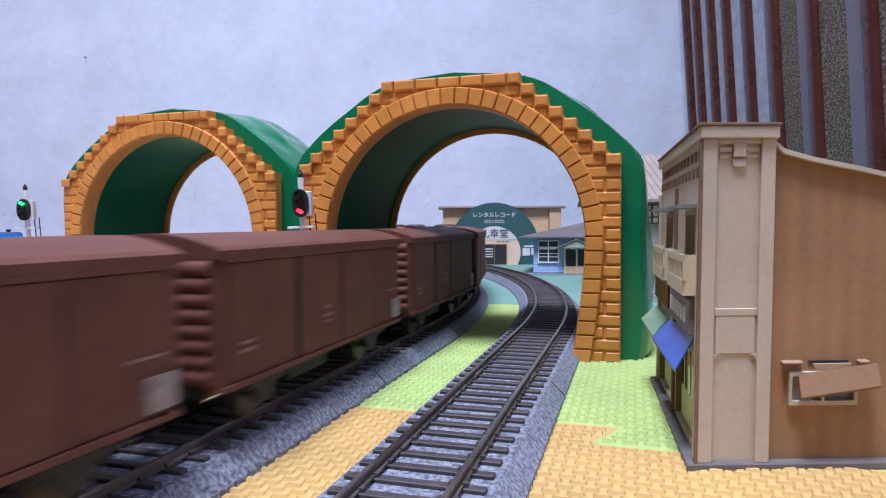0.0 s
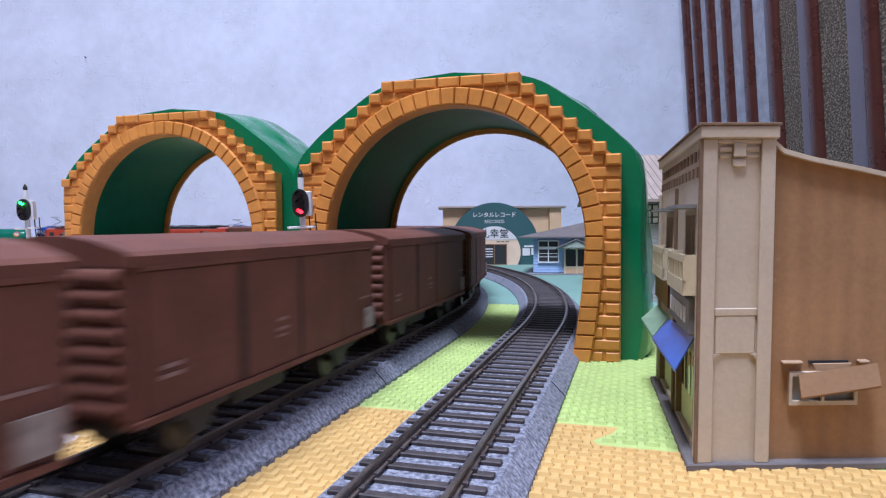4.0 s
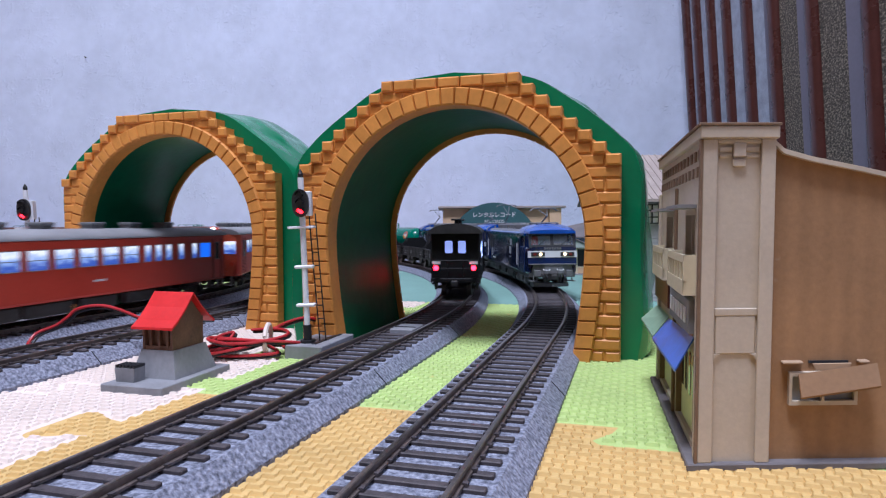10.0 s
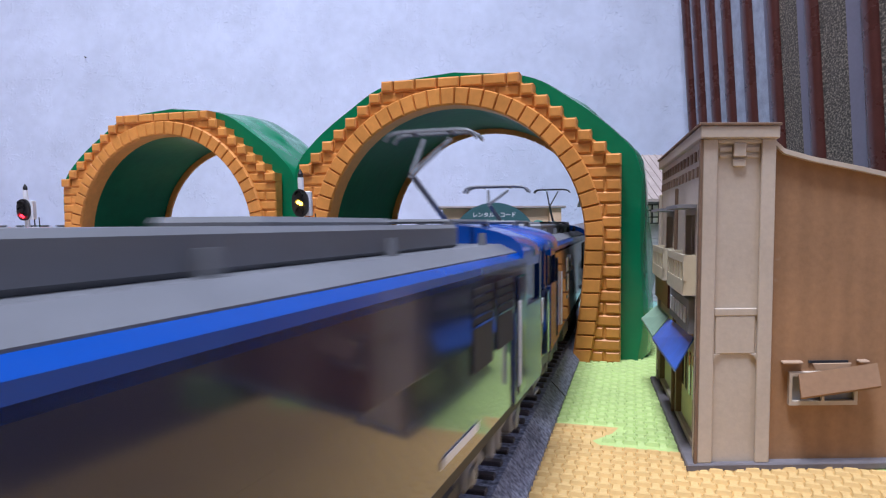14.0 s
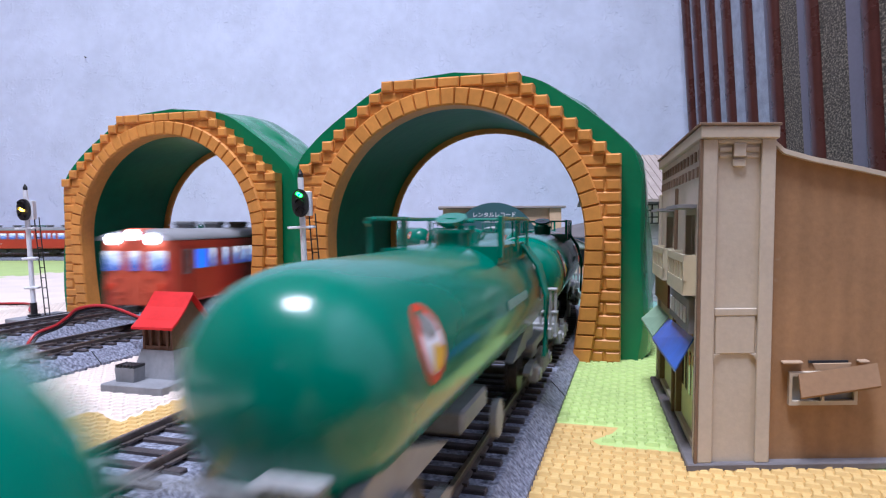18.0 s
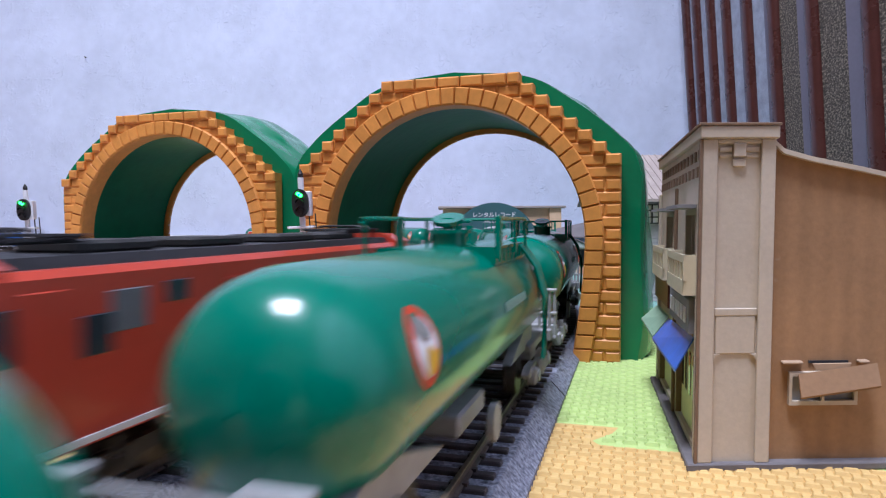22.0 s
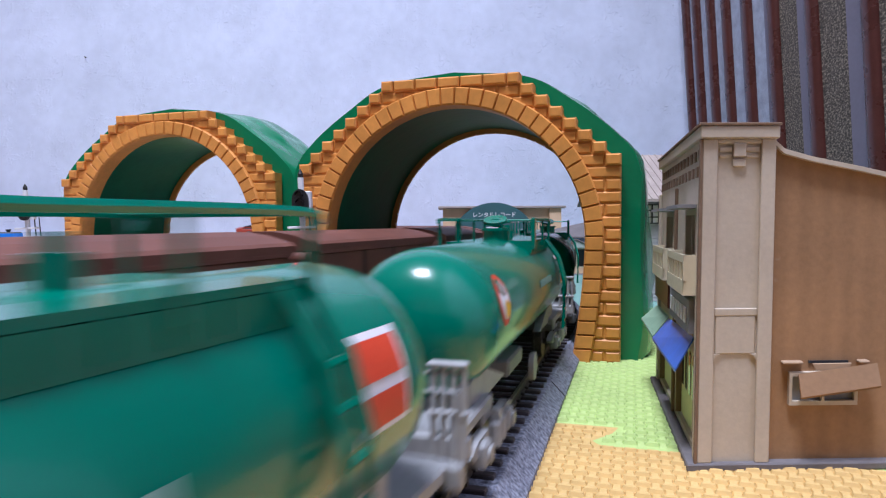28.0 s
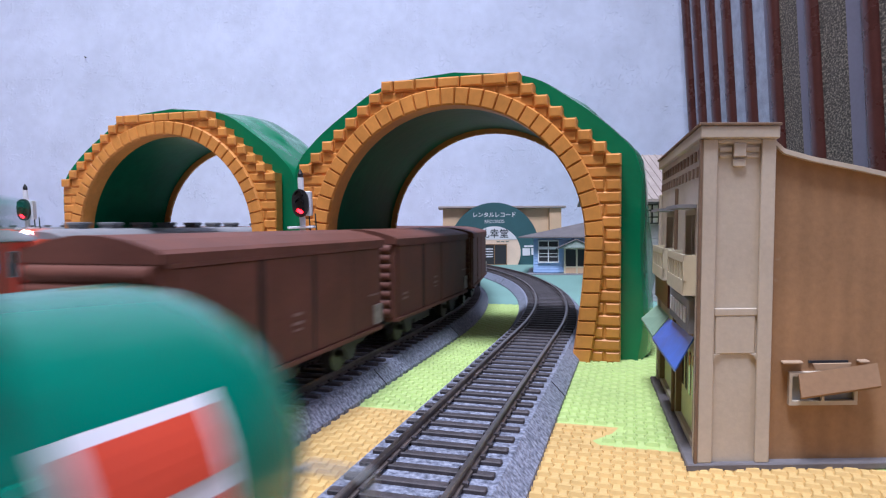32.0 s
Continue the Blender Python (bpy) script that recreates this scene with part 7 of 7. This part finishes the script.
near_tail = railcar("single", None, "vermilion diesel railcar with lit windows", True)
toward = [near_head, near_tail]


# ---- how the trains run ----
def run(table):
    """Metres along a loop at any time, from (seconds, metres) joined by an even curve."""
    ts, ss = [a for a, b in table], [b for a, b in table]

    def s_at(t):
        for i in range(len(ts) - 1):
            if t <= ts[i + 1] or i == len(ts) - 2:
                break

        def slope(k):
            if k == 0:
                return (ss[1] - ss[0]) / (ts[1] - ts[0])
            if k == len(ts) - 1:
                return (ss[-1] - ss[-2]) / (ts[-1] - ts[-2])
            return (ss[k + 1] - ss[k - 1]) / (ts[k + 1] - ts[k - 1])
        h = ts[i + 1] - ts[i]
        u = (t - ts[i]) / h
        return ((2 * u ** 3 - 3 * u ** 2 + 1) * ss[i] + (u ** 3 - 2 * u ** 2 + u) * h * slope(i)
                + (3 * u ** 2 - 2 * u ** 3) * ss[i + 1] + (u ** 3 - u ** 2) * h * slope(i + 1))
    return s_at


def ride(vehicles, r, offsets, wheelbases, s_at, way, step=0.2):
    """Key every vehicle on its loop; offsets run back from the train's nose to each middle."""
    n = int(round(32 / step))
    for ob, off, base in zip(vehicles, offsets, wheelbases):
        rows = []
        for k in range(n + 1):
            t = k * step
            mid = s_at(t) - way * off
            (a, _), (b, _) = on_loop(r, mid + way * base / 2), on_loop(r, mid - way * base / 2)
            d = a - b
            c = (a + b) / 2
            rows.append((t, Matrix.Translation((c.x, c.y, RAIL)) @ Matrix.Rotation(math.atan2(d.y, d.x), 4, "Z")))
        walk(ob, rows)


def spaced(gaps):
    out, at = [], 0.0
    for g in gaps:
        out.append(at + g / 2)
        at += g
    return out


LA, LB, LC, LD = (loop_length(r) for r in (R_A, R_B, R_C, R_D))
# nose of each train, metres past the start of the far curve
GOODS = [(0.0, 0.7075), (1.0, 0.8842), (2.0, 1.0621), (3.0, 1.2364), (5.5, 1.6595), (8.0, 2.0850), (8.4, 2.1490), (9.0, 2.2510), (9.5, 2.3305), (10.5, 2.5235), (11.6, 2.7895), (16.0, 3.715), (21.0, LA - 0.2105), (21.4, LA - 0.1435), (22.0, LA - 0.0385), (24.0, LA + 0.316), (25.0, LA + 0.484), (28.6, LA + 1.093), (31.2, LA + 1.533), (32.0, LA + 1.6545)]
TANKS = [(0.0, 1.73), (5.5, 0.87), (8.0, 0.455), (9.0, 0.300), (10.4, 0.110), (12.0, -0.0995), (13.0, -0.2255), (17.70, -0.830), (18.99, -0.996), (20.29, -1.167), (21.64, -1.335), (22.97, -1.507),
         (24.27, -1.678), (25.56, -1.8375), (26.82, -2.016), (28.07, -2.189), (29.33, -2.3545), (30.58, -2.523), (32.0, -2.720)]
AWAY = [(0.0, -0.90), (5.9, -0.02), (9.0, 0.4545), (9.5, 0.5250), (12.55, 0.985), (16.9, 1.70), (29.30, LC - 0.02), (32.0, LC + 0.450)]
TOWARD = [(0.0, LD + 0.105), (18.05, -0.060), (20.26, -0.560), (32.0, -3.20)]


def motions():
    ride(goods, R_A, spaced([RED_GAP] * 2 + [VAN_GAP] * 12 + [WAGON_GAP] * 4 + [0.072]), [0.11] * 2 + [0.066] * 12 + [0.054] * 4 + [0.041], run(GOODS), 1)
    ride(tanks, R_B, spaced([BLUE_GAP] * 2 + [TANK_GAP] * 12), [0.148] * 2 + [0.113] * 12, run(TANKS), -1)
    ride(away, R_C, spaced([CAR_GAP] * 4), [0.166] * 4, run(AWAY), 1)
    ride(toward, R_D, spaced([CAR_GAP] * 2), [0.166] * 2, run(TOWARD), -1)
    turn_signals()


motions()
